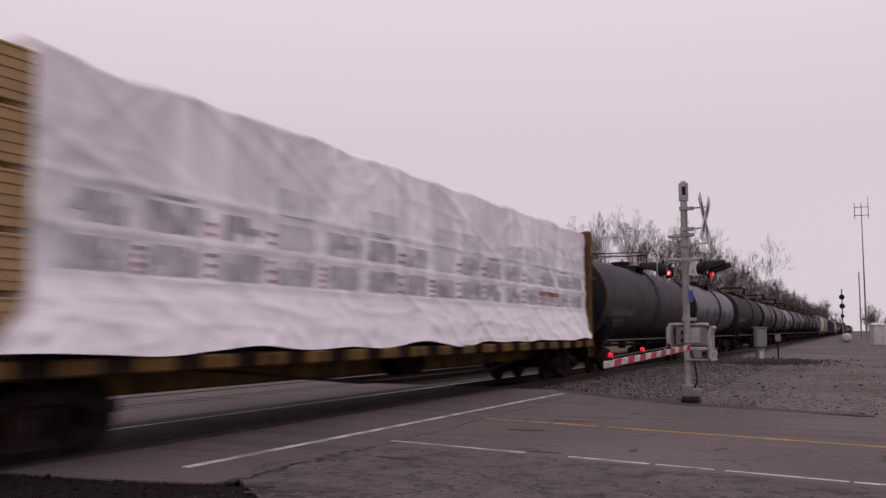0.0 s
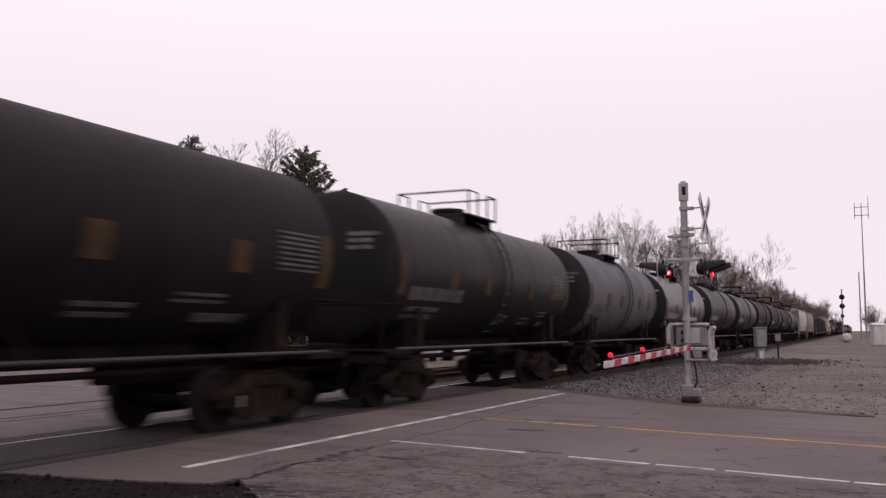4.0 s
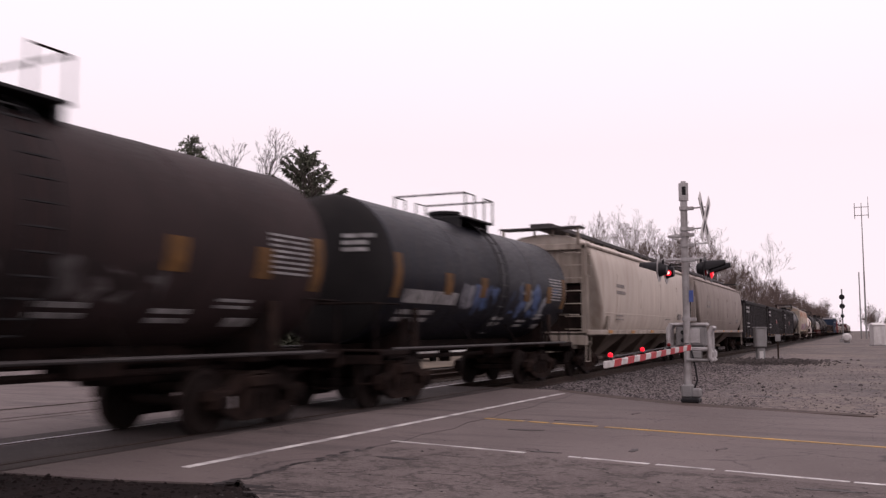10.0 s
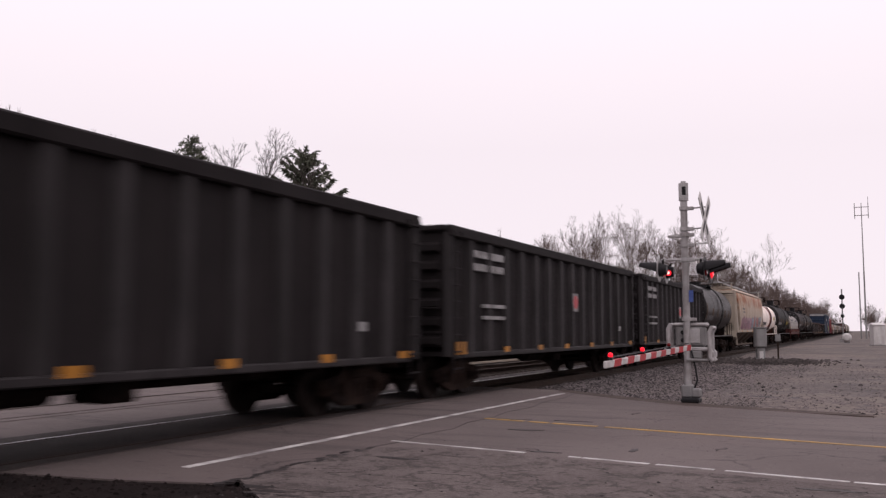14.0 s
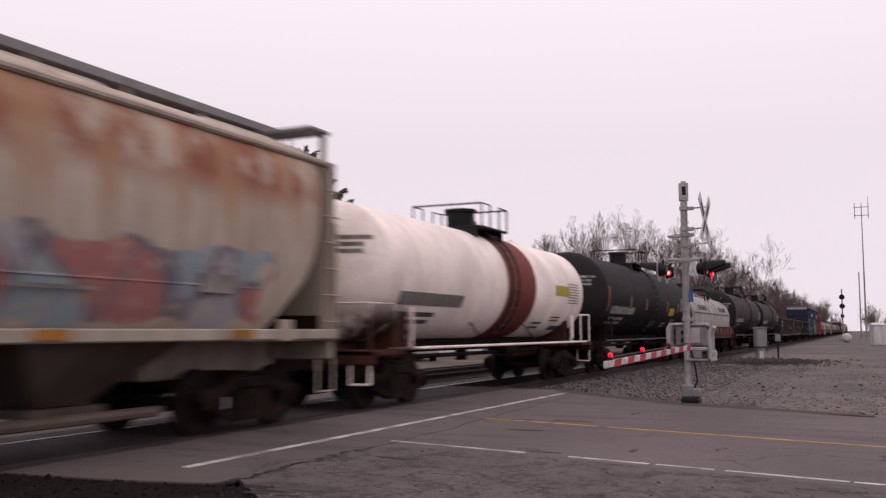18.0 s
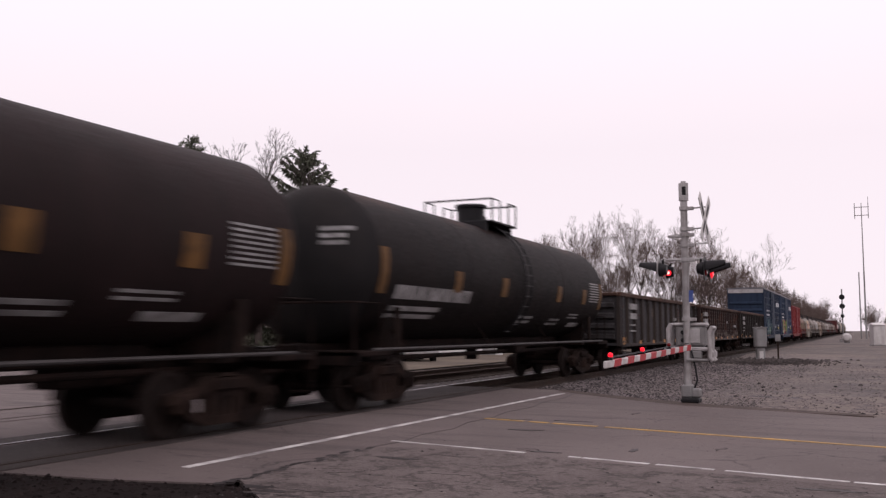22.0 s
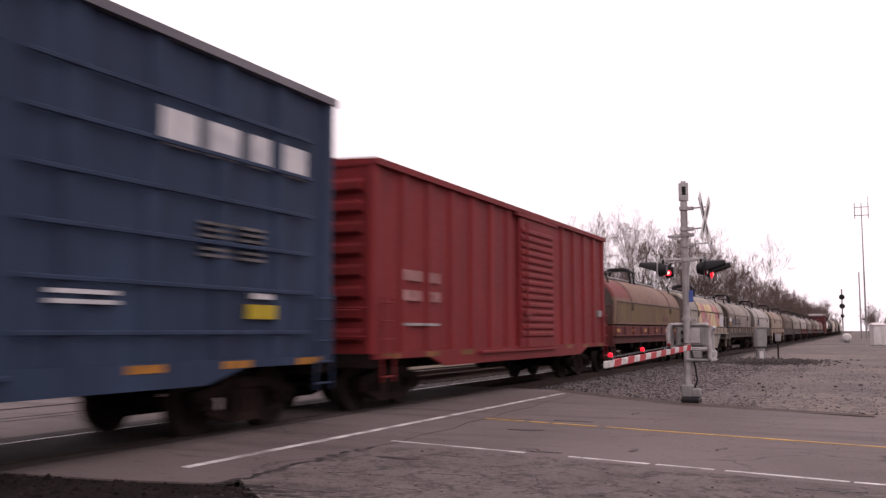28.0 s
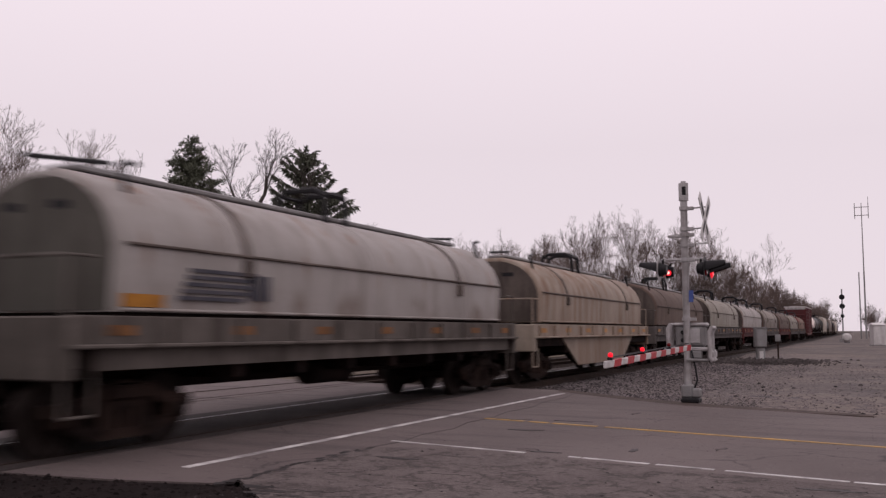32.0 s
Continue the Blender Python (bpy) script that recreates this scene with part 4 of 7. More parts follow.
# ---- gondolas ----
def gondola_car(s0, s1, paint, chord, label, top=2.7, ribs=13, bottom=0.92, marks=True, marked=None, placard=False, blotches=0, ribpaint=None, corner=False):
    ribpaint = ribpaint or paint
    car, L = start_car("gondola_car", label, "gondola car", s0, s1, "gondola cars of the train")
    half, h = L / 2, L / 2 - 0.7
    for s in (-1, 1):
        side = part("side", Geo().box(s * 1.42, s * 1.46, -h, h, bottom, top, 0.005), paint, car)
        part("top_chord", Geo().box(s * 1.4, s * 1.6, -h, h, top - (0.12 if top > 3 else 0.04), top + 0.12, 0.03), chord, car)
        part("side_sill", Geo().box(s * 1.42, s * 1.57, -h + 0.3, h - 0.3, bottom - 0.05, bottom + 0.07, 0.02), ribpaint, car)
        for i in range(ribs + 1):
            y = -h + 0.12 + i * (2 * h - 0.24) / ribs
            part("rib", Geo().loft([[(s * 1.455, y - 0.16, z), (s * 1.565, y - 0.09, z), (s * 1.565, y + 0.09, z), (s * 1.455, y + 0.16, z)] for z in (bottom, top - 0.04)]), ribpaint, side)
        if s > 0:
            for f in (-0.93, -0.6, -0.3, -0.02, 0.3, 0.6, 0.93):
                w = 0.26 if abs(f) > 0.9 else 0.17
                part("reflector", Geo().box(1.567, 1.575, f * h - w, f * h + w, bottom + 0.03, bottom + (0.3 if f < -0.9 else 0.16)), M_REFLECT, car, "orange reflective strip")
    for s in (-1, 1):
        ye = s * h
        end = part("end", Geo().box(-1.45, 1.45, ye, ye - s * 0.05, bottom, top, 0.01), paint, car)
        k = max(3, int((top - bottom) / 0.42))
        for i in range(k):
            z = bottom + 0.22 + i * (top - bottom - 0.3) / k
            part("end_rib", Geo().loft([[(x, ye, z - 0.02), (x, ye + s * 0.14, z + 0.04), (x, ye + s * 0.14, z + 0.16), (x, ye, z + 0.22)] for x in (-1.36, 1.36)]), paint, end)
        part("end_chord", Geo().box(-1.5, 1.5, ye + s * 0.12, ye - s * 0.08, top - 0.02, top + 0.11, 0.03), chord, car)
        g = ladder(Geo(), 1.62, ye - s * 0.08, ye - s * 0.5, bottom - 0.35, top)
        for zg in (0.5, 1.0):
            part("grab_iron", Geo().tube([(0.8, ye, bottom + zg), (0.8, ye + s * 0.18, bottom + zg), (1.35, ye + s * 0.18, bottom + zg), (1.35, ye, bottom + zg)], 0.018), paint, car)
        part("ladder", g, paint, car)
    part("floor", Geo().box(-1.42, 1.42, -h, h, bottom + 0.1, bottom + 0.2).box(-0.3, 0.3, -h, h, 0.66, bottom + 0.1, 0.03), M_UNDER, car)
    for i in range(7):
        y = (-0.6 + 0.2 * i) * h
        part("cross_bearer", Geo().box(-1.4, 1.4, y - 0.08, y + 0.08, bottom - 0.12, bottom + 0.1, 0.02), M_UNDER, car)
    part("brake_cylinder", Geo().cyl((0.5, -1.0, 0.78), (0.5, 0.4, 0.78), 0.2, n=12), M_UNDER, car)
    part("air_tank", Geo().box(0.2, 0.8, 1.0, 1.6, 0.55, 0.9, 0.03), M_UNDER, car)
    if marks:
        hh = top - bottom
        rows = marked or ((-0.80, -0.66, 0.74, 0.86), (-0.80, -0.66, 0.54, 0.66), (-0.8, -0.68, 0.4, 0.43), (-0.8, -0.68, 0.28, 0.31), (0.3, 0.34, 0.55, 0.62), (0.76, 0.84, 0.42, 0.5))
        for y0, y1, z0, z1 in rows:
            for ya, yb in letters(y0 * h, y1 * h, 0.24 if z1 - z0 > 0.05 else 9):
                part("lettering", Geo().box(1.46, 1.569, ya, yb, bottom + z0 * hh, bottom + z1 * hh), M_STENCIL, car, "block of white stencilled marks")
    if corner:
        part("corner_panel", Geo().box(1.57, 1.578, -h + 0.35, -h + 0.75, bottom + 0.3, top - 0.35), M_DIMREFL, car, "tall faded orange corner panel")
        for i in range(ribs):
            y = -h + 0.12 + (i + 0.5) * (2 * h - 0.24) / ribs
            for k in range(6):
                z = bottom + 0.46 + 0.215 * k
                part("corrugation", Geo().loft([[(1.455, ya, z), (1.51, ya, z + 0.05), (1.51, ya, z + 0.09), (1.455, ya, z + 0.14)] for ya in (y - 0.27, y + 0.27)]), paint, car)
            for z in (bottom + 0.57, bottom + 1.0, bottom + 1.215):
                if random.random() < 0.6:
                    part("worn_line", Geo().box(1.505, 1.514, y - random.uniform(0.1, 0.24), y + random.uniform(0.1, 0.24), z - 0.06, z - 0.02), M_TANPATCH, car, "dash of worn pale paint")
    for i in range(blotches):
        y, z, w = random.uniform(-0.9, 0.9) * h, random.uniform(bottom + 0.15, top - 0.2), random.uniform(0.08, 0.3)
        hgt = random.choice((0.03, 0.05, 0.16, 0.25))
        ring = [(y + w * math.cos(0.7 * k) * random.uniform(0.6, 1.2), z + hgt * math.sin(0.7 * k) * random.uniform(0.6, 1.2)) for k in range(9)]
        part("rust_patch", Geo().prismx(ring, 1.455, 1.4665), (M_DARKRUST, M_TANPATCH, M_DARKRUST, M_DIMSTEN)[i % 4], car, "patch of rust or worn paint")
    if placard:
        part("placard", Geo().box(1.46, 1.572, 0.06 * h, 0.12 * h, bottom + 0.42 * (top - bottom), bottom + 0.62 * (top - bottom)), M_STENCIL, car, "white panel with a red disc")
        part("placard_disc", Geo().cyl((1.57, 0.09 * h, bottom + 0.52 * (top - bottom)), (1.578, 0.09 * h, bottom + 0.52 * (top - bottom)), 0.2, n=18), M_REDPAINT, car)
    gear(car, half, half - 2.2)
    return car


# ---- box cars ----
def box_car(s0, s1, paint, roofp, label, top, bottom=0.95, ribs=14, door=(0.0, 1.6), style="post", lettering=(), white_end=None):
    car, L = start_car("box_car", label, "box car", s0, s1, "box cars of the train")
    half, h = L / 2, L / 2 - 0.72
    body = part("body", Geo().box(-1.5, 1.5, -h, h, bottom + 0.1, top, 0.01), paint, car)
    roof = part("roof", Geo().loft([[(x, y, z) for x, z in ((-1.62, top - 0.1), (1.62, top - 0.1), (1.62, top + 0.02), (0, top + 0.09), (-1.62, top + 0.02))] for y in (-h - 0.06, h + 0.06)]), roofp, car)
    d0, d1 = door[0] - door[1], door[0] + door[1]
    for s in (-1, 1):
        for i in range(ribs + 1):
            y = -h + 0.08 + i * (2 * h - 0.16) / ribs
            if d0 - 0.05 < y < d1 + 0.05:
                continue
            part("side_post", Geo().loft([[(s * 1.495, y - 0.17, z), (s * 1.565, y - 0.1, z), (s * 1.565, y + 0.1, z), (s * 1.495, y + 0.17, z)] for z in (bottom + 0.1, top - 0.1)]), paint, body)
        part("side_sill", Geo().prismx([(-h, bottom + 0.12), (h, bottom + 0.12), (h, bottom), (h * 0.72, bottom), (h * 0.62, bottom - 0.2), (-h * 0.62, bottom - 0.2), (-h * 0.72, bottom), (-h, bottom)], s * 1.5, s * 1.575), paint, car)
        dr = part("door", Geo().box(s * 1.5, s * 1.6, d0, d1, bottom + 0.06, top - 0.14, 0.02), paint, car)
        if style == "post":
            for i in range(15):
                z = bottom + 0.35 + i * (top - bottom - 0.75) / 15
                part("door_rib", Geo().loft([[(s * 1.598, y, z - 0.02), (s * 1.645, y, z + 0.03), (s * 1.645, y, z + 0.09), (s * 1.598, y, z + 0.14)] for y in (d0 + 0.08, d1 - 0.08)]), paint, dr)
        else:
            for i in range(6):
                z = bottom + 0.45 + i * (top - bottom - 0.7) / 6
                part("door_rib", Geo().box(s * 1.598, s * 1.64, d0 + 0.08, d1 - 0.08, z, z + 0.07, 0.01), paint, dr)
        part("door_bar", Geo().cyl((s * 1.66, d0 + 0.35, bottom + 0.1), (s * 1.66, d0 + 0.35, top - 0.3), 0.022, n=6).box(s * 1.6, s * 1.69, d0 + 0.2, d0 + 0.6, bottom + 0.9, bottom + 1.0), paint, dr)
        part("door_track", Geo().box(s * 1.57, s * 1.66, d0 - 2.6, d1 + 0.2, bottom + 0.0, bottom + 0.06, 0.01).box(s * 1.57, s * 1.66, d0 - 0.3, d1 + 0.3, top - 0.2, top - 0.12, 0.01), paint, car)
        if style == "rib":
            for i in range(6):
                z = bottom + 0.45 + i * (top - bottom - 0.7) / 6
                for a, b in ((-h + 0.3, d0 - 0.3), (d1 + 0.3, h - 0.6)):
                    part("side_rib", Geo().box(s * 1.563, s * 1.6, a, b, z, z + 0.06, 0.01), paint, body)
    for s in (-1, 1):
        ye = s * h
        end = part("end", Geo().box(-1.5, 1.5, ye + s * 0.004, ye + s * 0.03, bottom + 0.06, top + 0.0, 0.005), paint, car)
        k = 8 if style == "post" else 6
        for i in range(k):
            z = bottom + 0.3 + i * (top - bottom - 0.5) / k
            if white_end and i == k - 1:
                continue
            part("end_rib", Geo().loft([[(x, ye, z - 0.04), (x, ye + s * 0.13, z + 0.05), (x, ye + s * 0.13, z + 0.18), (x, ye, z + 0.27)] for x in (-1.34, 1.34)]), paint, end)
        if white_end:
            part("end_panel", Geo().box(-1.52, 1.52, ye + s * 0.03, ye + s * 0.05, top - 0.42, top + 0.05), white_end, car, "white-painted upper end panel")
        g = ladder(Geo(), 1.66, ye - s * 0.1, ye - s * 0.55, bottom - 0.4, bottom + 1.1)
        for zg in (0.4, 0.9):
            part("grab_iron", Geo().tube([(0.8, ye, bottom + zg), (0.8, ye + s * 0.2, bottom + zg), (1.4, ye + s * 0.2, bottom + zg), (1.4, ye, bottom + zg)], 0.018), paint, car)
        part("ladder", g, paint, car)
        part("end_sill", Geo().box(-1.5, 1.5, ye + s * 0.06, ye - s * 0.3, bottom - 0.16, bottom + 0.1, 0.02).box(-0.25, 0.25, ye, ye - s * 2.5, 0.68, bottom, 0.03), M_UNDER, car)
    part("underframe", Geo().box(-0.28, 0.28, -h, h, 0.66, bottom + 0.1, 0.03).box(-1.4, 1.4, -h + 0.3, h - 0.3, bottom - 0.02, bottom + 0.1).cyl((0.6, -0.6, 0.72), (0.6, 0.7, 0.72), 0.2, n=12), M_UNDER, car)
    for y0, y1, z0, z1, m in lettering:
        part("lettering", Geo().box(1.5, 1.572, y0 * h, y1 * h, z0, z1), m, car, "block of painted marks")
    for f in (-0.92, -0.7, -0.48, 0.48, 0.7, 0.92):
        part("reflector", Geo().box(1.577, 1.584, f * h - 0.3, f * h + 0.3, bottom + 0.0, bottom + 0.1), M_REFLECT if style == "rib" else M_DIMREFL, car, "orange reflective strip")
    gear(car, half, half - 2.2)
    return car


# ---- coil cars ----
def hood(g, y0, y1, hx=1.36, z0=1.42, zs=2.42, zt=3.5, rim=0.0):
    """An arched cover with rounded top, from y0 to y1; rim: how far its ends round over."""
    arc = [(hx, z0), (hx + 0.03, zs)] + [(hx * math.cos(a), zs + (zt - zs) * math.sin(a)) for a in (0.2, 0.45, 0.7, 0.95, 1.2, 1.4)]
    prof = arc + [(-x, z) for x, z in reversed(arc)]
    if not rim:
        return g.prism(prof, y0, y1)
    ends = ((0.0, 0.955), (0.15, 0.978), (0.45, 0.994), (1.0, 1.0))
    rows = [(y0 + rim * a, k) for a, k in ends] + [(y1 - rim * a, k) for a, k in reversed(ends)]
    return g.loft([[(x * k, y, z0 + (z - z0) * k) for x, z in prof] for y, k in rows])


def hood_patch(y0, y1, z0, z1, hx, zs, zt, grow=0.022):
    """A thin curved plate that lies on the hood's near side."""
    rings = []
    for i in range(5):
        z = z0 + (z1 - z0) * i / 4
        x = hx + 0.025 if z <= zs else hx * math.sqrt(max(0.0, 1 - ((z - zs) / (zt - zs)) ** 2))
        rings.append([(x, y0, z), (x, y1, z), (x + grow, y1, z + (grow if z > zs else 0)), (x + grow, y0, z + (grow if z > zs else 0))])
    return Geo().loft(rings)


def coil_car(s0, s1, hood_paints, frame_paint, label, well=False, marks=None, ribs=3, refl=None, endpaint=None, zs=2.5, side_paint=None):
    car, L = start_car("coil_car", label, "coil car", s0, s1, "coil cars of the train")
    half, h = L / 2, L / 2 - 0.75
    n = len(hood_paints)
    hl = h - 0.72
    for k, hp in enumerate(hood_paints):
        y0, y1 = -hl + 2 * hl * k / n + 0.03, -hl + 2 * hl * (k + 1) / n - 0.03
        hd = part("hood", hood(Geo(), y0, y1, 1.36, 1.68, zs, 3.5, 0.09), hp, car, smooth=50)
        # added dark block: draws the shadow line between hood and sill
        part("hood_seat", Geo().box(-1.33, 1.33, y0 + 0.05, y1 - 0.05, 1.38, 1.685), M_UNDER, hd, "dark block that paints the shadow line under the hood")
        for i in range(ribs):
            y = y0 + (y1 - y0) * (i + 0.5) / ribs
            part("hood_rib", hood(Geo(), y - 0.02, y + 0.02, 1.364, 1.685, zs + 0.003, 3.505), hp, hd)
        for f in (0.2, 0.8):
            y = y0 + (y1 - y0) * f
            part("hood_strap", hood(Geo(), y - 0.07, y + 0.07, 1.375, zs - 0.22, zs + 0.006, 3.52), M_STRAP if n == 1 else hp, hd, "grimy steel strap over the hood")
            if n > 1:
                continue
            part("strap_lug", Geo().box(1.36, 1.45, y - 0.09, y + 0.09, zs - 0.3, zs - 0.05, 0.02), M_STRAP, hd)
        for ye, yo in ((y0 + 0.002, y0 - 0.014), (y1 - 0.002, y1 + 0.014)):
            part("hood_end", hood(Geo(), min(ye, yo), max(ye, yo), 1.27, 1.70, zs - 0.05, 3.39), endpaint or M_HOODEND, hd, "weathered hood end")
            for sx in (-1, 1):
                part("lift_hole", Geo().box(sx * 0.25, sx * 0.6, yo - 0.004, yo + 0.004, 2.95, 3.06, 0.003), M_BLACK, hd)
        for s in (-1, 1):
            part("hood_ledge", Geo().box(s * 1.36, s * 1.425, y0 + 0.12, y1 - 0.12, zs - 0.02, zs + 0.02, 0.01), M_STRAP, hd)
            part("hood_foot", Geo().box(s * 1.34, s * 1.42, y0 + 0.1, y1 - 0.1, 1.685, 1.73, 0.015), hp, hd)
        part("hood_walk", Geo().box(-0.3, 0.3, y0 + 0.3, y1 - 0.3, 3.5, 3.58, 0.02), M_GREYBOX, hd)
        g = Geo()
        ym = (y0 + y1) / 2
        for y in (ym - 0.35, ym + 0.35):
            g.tube([(-0.55, y, 3.35), (-0.5, y, 3.9), (-0.3, y, 4.02), (0.3, y, 4.02), (0.5, y, 3.9), (0.55, y, 3.35)], 0.06, 6)
        g.tube([(0.5, ym - 0.35, 3.95), (0.5, ym + 0.35, 3.95)], 0.04).tube([(-0.5, ym - 0.35, 3.95), (-0.5, ym + 0.35, 3.95)], 0.04)
        part("lifting_bracket", g, M_BLACK, hd)
        for y in (y0 + 0.5, y1 - 0.5):
            part("hood_arm", Geo().tube([(0, y - 0.7, 3.62), (0, y + 0.7, 3.75)], 0.035, 6).cyl((0, y + 0.5, 3.5), (0, y + 0.5, 3.75), 0.03, n=6), M_BLACK, hd)
            part("hood_hook", Geo().tube([(0.9, y, 3.05), (0.98, y, 3.2), (0.9, y, 3.55), (0.9, y + 0.25, 3.6)], 0.04), M_BLACK, hd)
    for s in (-1, 1):
        part("side_sill", Geo().box(s * 1.38, s * 1.46, -h, h, 1.3, 1.63, 0.01), frame_paint, car)
        part("sill_ledge", Geo().box(s * 1.36, s * 1.57, -h, h, 1.25, 1.305, 0.015), frame_paint, car)
        if well:
            prof = [(-h * 0.63, 1.255), (h * 0.63, 1.255), (h * 0.6, 1.12), (h * 0.40, 0.42), (-h * 0.40, 0.42), (-h * 0.6, 1.12)]
        else:
            prof = [(-h + 0.4, 1.255), (h - 0.4, 1.255), (h - 0.4, 1.0), (-h + 0.4, 1.0)]
        part("lower_sill", Geo().prismx(prof, s * 1.36, s * 1.43), frame_paint, car)
        for i in range(11):
            y = (-0.95 + 0.19 * i) * h
            part("sill_gusset", Geo().prismx([(y - 0.03, 1.3), (y + 0.03, 1.3), (y + 0.03, 1.6), (y - 0.03, 1.6)], s * 1.455, s * 1.51), frame_paint, car)
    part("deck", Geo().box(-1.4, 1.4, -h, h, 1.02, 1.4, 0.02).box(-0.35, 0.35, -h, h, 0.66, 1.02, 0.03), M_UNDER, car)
    for i in range(6):
        y = (-0.55 + 0.22 * i) * h
        part("cross_bearer", Geo().box(-1.38, 1.38, y - 0.1, y + 0.1, 0.8, 1.02, 0.02), M_UNDER, car)
    part("brake_cylinder", Geo().cyl((0.7, -1.2, 0.75), (0.7, 0.1, 0.75), 0.2, n=12), M_UNDER, car)
    for s in (-1, 1):
        ye = s * h
        part("end_platform", Geo().box(-1.45, 1.45, ye, ye - s * 0.5, 1.5, 1.6, 0.02).box(-1.48, 1.48, ye + s * 0.04, ye - s * 0.1, 0.9, 1.62, 0.02), frame_paint, car)
        g = Geo()
        for x in (-1.4, 1.4):
            g.tube([(x, ye, 0.5), (x, ye, 2.3), (x, ye - s * 0.4, 2.3)], 0.022)
        g.tube([(-1.4, ye, 2.3), (1.4, ye, 2.3)], 0.022).tube([(1.4, ye - s * 0.42, 0.5), (1.4, ye - s * 0.42, 1.0)], 0.02).tube([(1.4, ye, 0.5), (1.4, ye - s * 0.42, 0.5)], 0.02)
        part("end_railing", g, frame_paint, car)
    for f in (-0.93, -0.6, -0.3, 0.0, 0.3, 0.6, 0.86):
        part("reflector", Geo().box(1.455, 1.468, f * h + 0.06, f * h + 0.5, 1.4, 1.52), refl or M_REFLECT, car, "orange reflective strip")
    for y0, y1, z0, z1, m in marks or ():
        part("lettering", hood_patch(y0 * h, y1 * h, z0, z1, 1.36, zs, 3.5), m, car, "block of painted marks")
    if side_paint:
        part("side_panel", Geo().box(1.385, 1.402, -hl + 0.16, hl - 0.16, 1.74, zs - 0.03), side_paint, car, "ochre-painted lower hood side")
    gear(car, half, half - 2.0)
    return car


spots = []
for _ in range(3200):
    x, y = random.uniform(3.9, 11.5), random.uniform(5.0, 9.9)
    if y < along(x, -3.8)[1]:
        spots.append((x, y, -0.008, random.uniform(0.004, 0.016) if random.random() < 0.94 else random.uniform(0.02, 0.035)))
for _ in range(900):
    x, y = random.uniform(3.6, 12), random.uniform(10, 17.5)
    spots.append((x, y, -0.003, random.uniform(0.004, 0.014)))
stones("grit", spots, M_TAR, "dark grit and crumbs of asphalt")
spots = []
for _ in range(34):
    x, y = random.uniform(1.6, 4.0), random.uniform(4.0, 6.6)
    spots.append((x, y, -0.03, random.uniform(0.02, 0.05)))
stones("pale_stones", spots, M_STONE, "pale loose stones at the road edge")
# broken edge where the road meets the forecourt
for k in range(26):
    f = k / 25
    x, y = 3.62 + random.uniform(-0.06, 0.1), 7.0 + 2.9 * f
    g = slab([(x + 0.05 * math.cos(a) * random.uniform(0.5, 1.5), y + 0.09 * math.sin(a) * random.uniform(0.5, 1.3)) for a in (0, 1, 2, 3, 4, 5)], 0.003, 0.02)
    setting("road_crack", g, M_TAR, "crumbled dark road edge", 0)
# old patches in the forecourt
for k in range(10):
    x, y, r = random.uniform(4.2, 10.5), random.uniform(6.2, 9.0), random.uniform(0.15, 0.45)
    g = slab([(x + r * 1.6 * math.cos(0.52 * i) * random.uniform(0.6, 1.2), y + r * 0.5 * math.sin(0.52 * i) * random.uniform(0.6, 1.2)) for i in range(12)], -0.001, 0.02)
    setting("asphalt_patch", g, M_TAR if k % 3 == 0 else M_OLDASPH, "ragged dark asphalt patch", 0)

# the joint between the crossing and the road
g = Geo()
p = Vector((3.62, 9.9))
for q in ((3.72, 10.6), (3.6, 11.4), (3.7, 12.3), (3.52, 13.2), (3.6, 14.0), (3.42, 15.2), (3.5, 16.4), (3.3, 17.6), (3.36, 18.8), (3.15, 20.3)):
    q = Vector(q)
    s = Vector((-(q - p).y, (q - p).x)).normalized() * random.uniform(0.006, 0.014)
    g.loft([[(c.x, c.y, z) for c in (p + s, p - s, q - s, q + s)] for z in (-0.01, 0.003)])
    p = q
setting("road_crack", g, M_TAR, "dark joint across the road", 0)
# shallow damaged strip by the edge line
for x, y, w, d in ((5.78, 10.42, 0.28, 0.05), (4.7, 12.6, 0.3, 0.08), (4.35, 9.2, 0.3, 0.07), (9.0, 9.05, 0.35, 0.06), (5.0, 14.1, 0.35, 0.05), (4.1, 7.0, 0.2, 0.1), (4.35, 6.85, 0.22, 0.06), (4.25, 6.72, 0.15, 0.05), (4.62, 6.72, 0.2, 0.035), (5.1, 6.5, 0.3, 0.03), (6.7, 11.0, 0.06, 0.16)):
    g = slab([(x + w * math.cos(0.52 * i) * random.uniform(0.5, 1.2), y + d * math.sin(0.52 * i) * random.uniform(0.4, 1.4)) for i in range(12)], 0.0045, 0.02)
    setting("asphalt_patch", g, M_TAR, "dark broken patch of asphalt", 0)


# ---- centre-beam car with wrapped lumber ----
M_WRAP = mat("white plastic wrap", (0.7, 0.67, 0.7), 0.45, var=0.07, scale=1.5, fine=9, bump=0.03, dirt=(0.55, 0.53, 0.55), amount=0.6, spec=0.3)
# pale bands and unprinted skirt: sky highlights partly put into the film's colour
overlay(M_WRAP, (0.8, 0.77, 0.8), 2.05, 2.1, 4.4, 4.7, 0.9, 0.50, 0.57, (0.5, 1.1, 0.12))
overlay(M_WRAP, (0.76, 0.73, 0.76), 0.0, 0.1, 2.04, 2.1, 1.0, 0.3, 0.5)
M_PANELPRINT = mat("pale grey printed panel", (0.575, 0.555, 0.58), 0.45, var=0.2, scale=2.2, fine=10, bump=0.03, dirt=(0.6, 0.58, 0.6), amount=0.7)
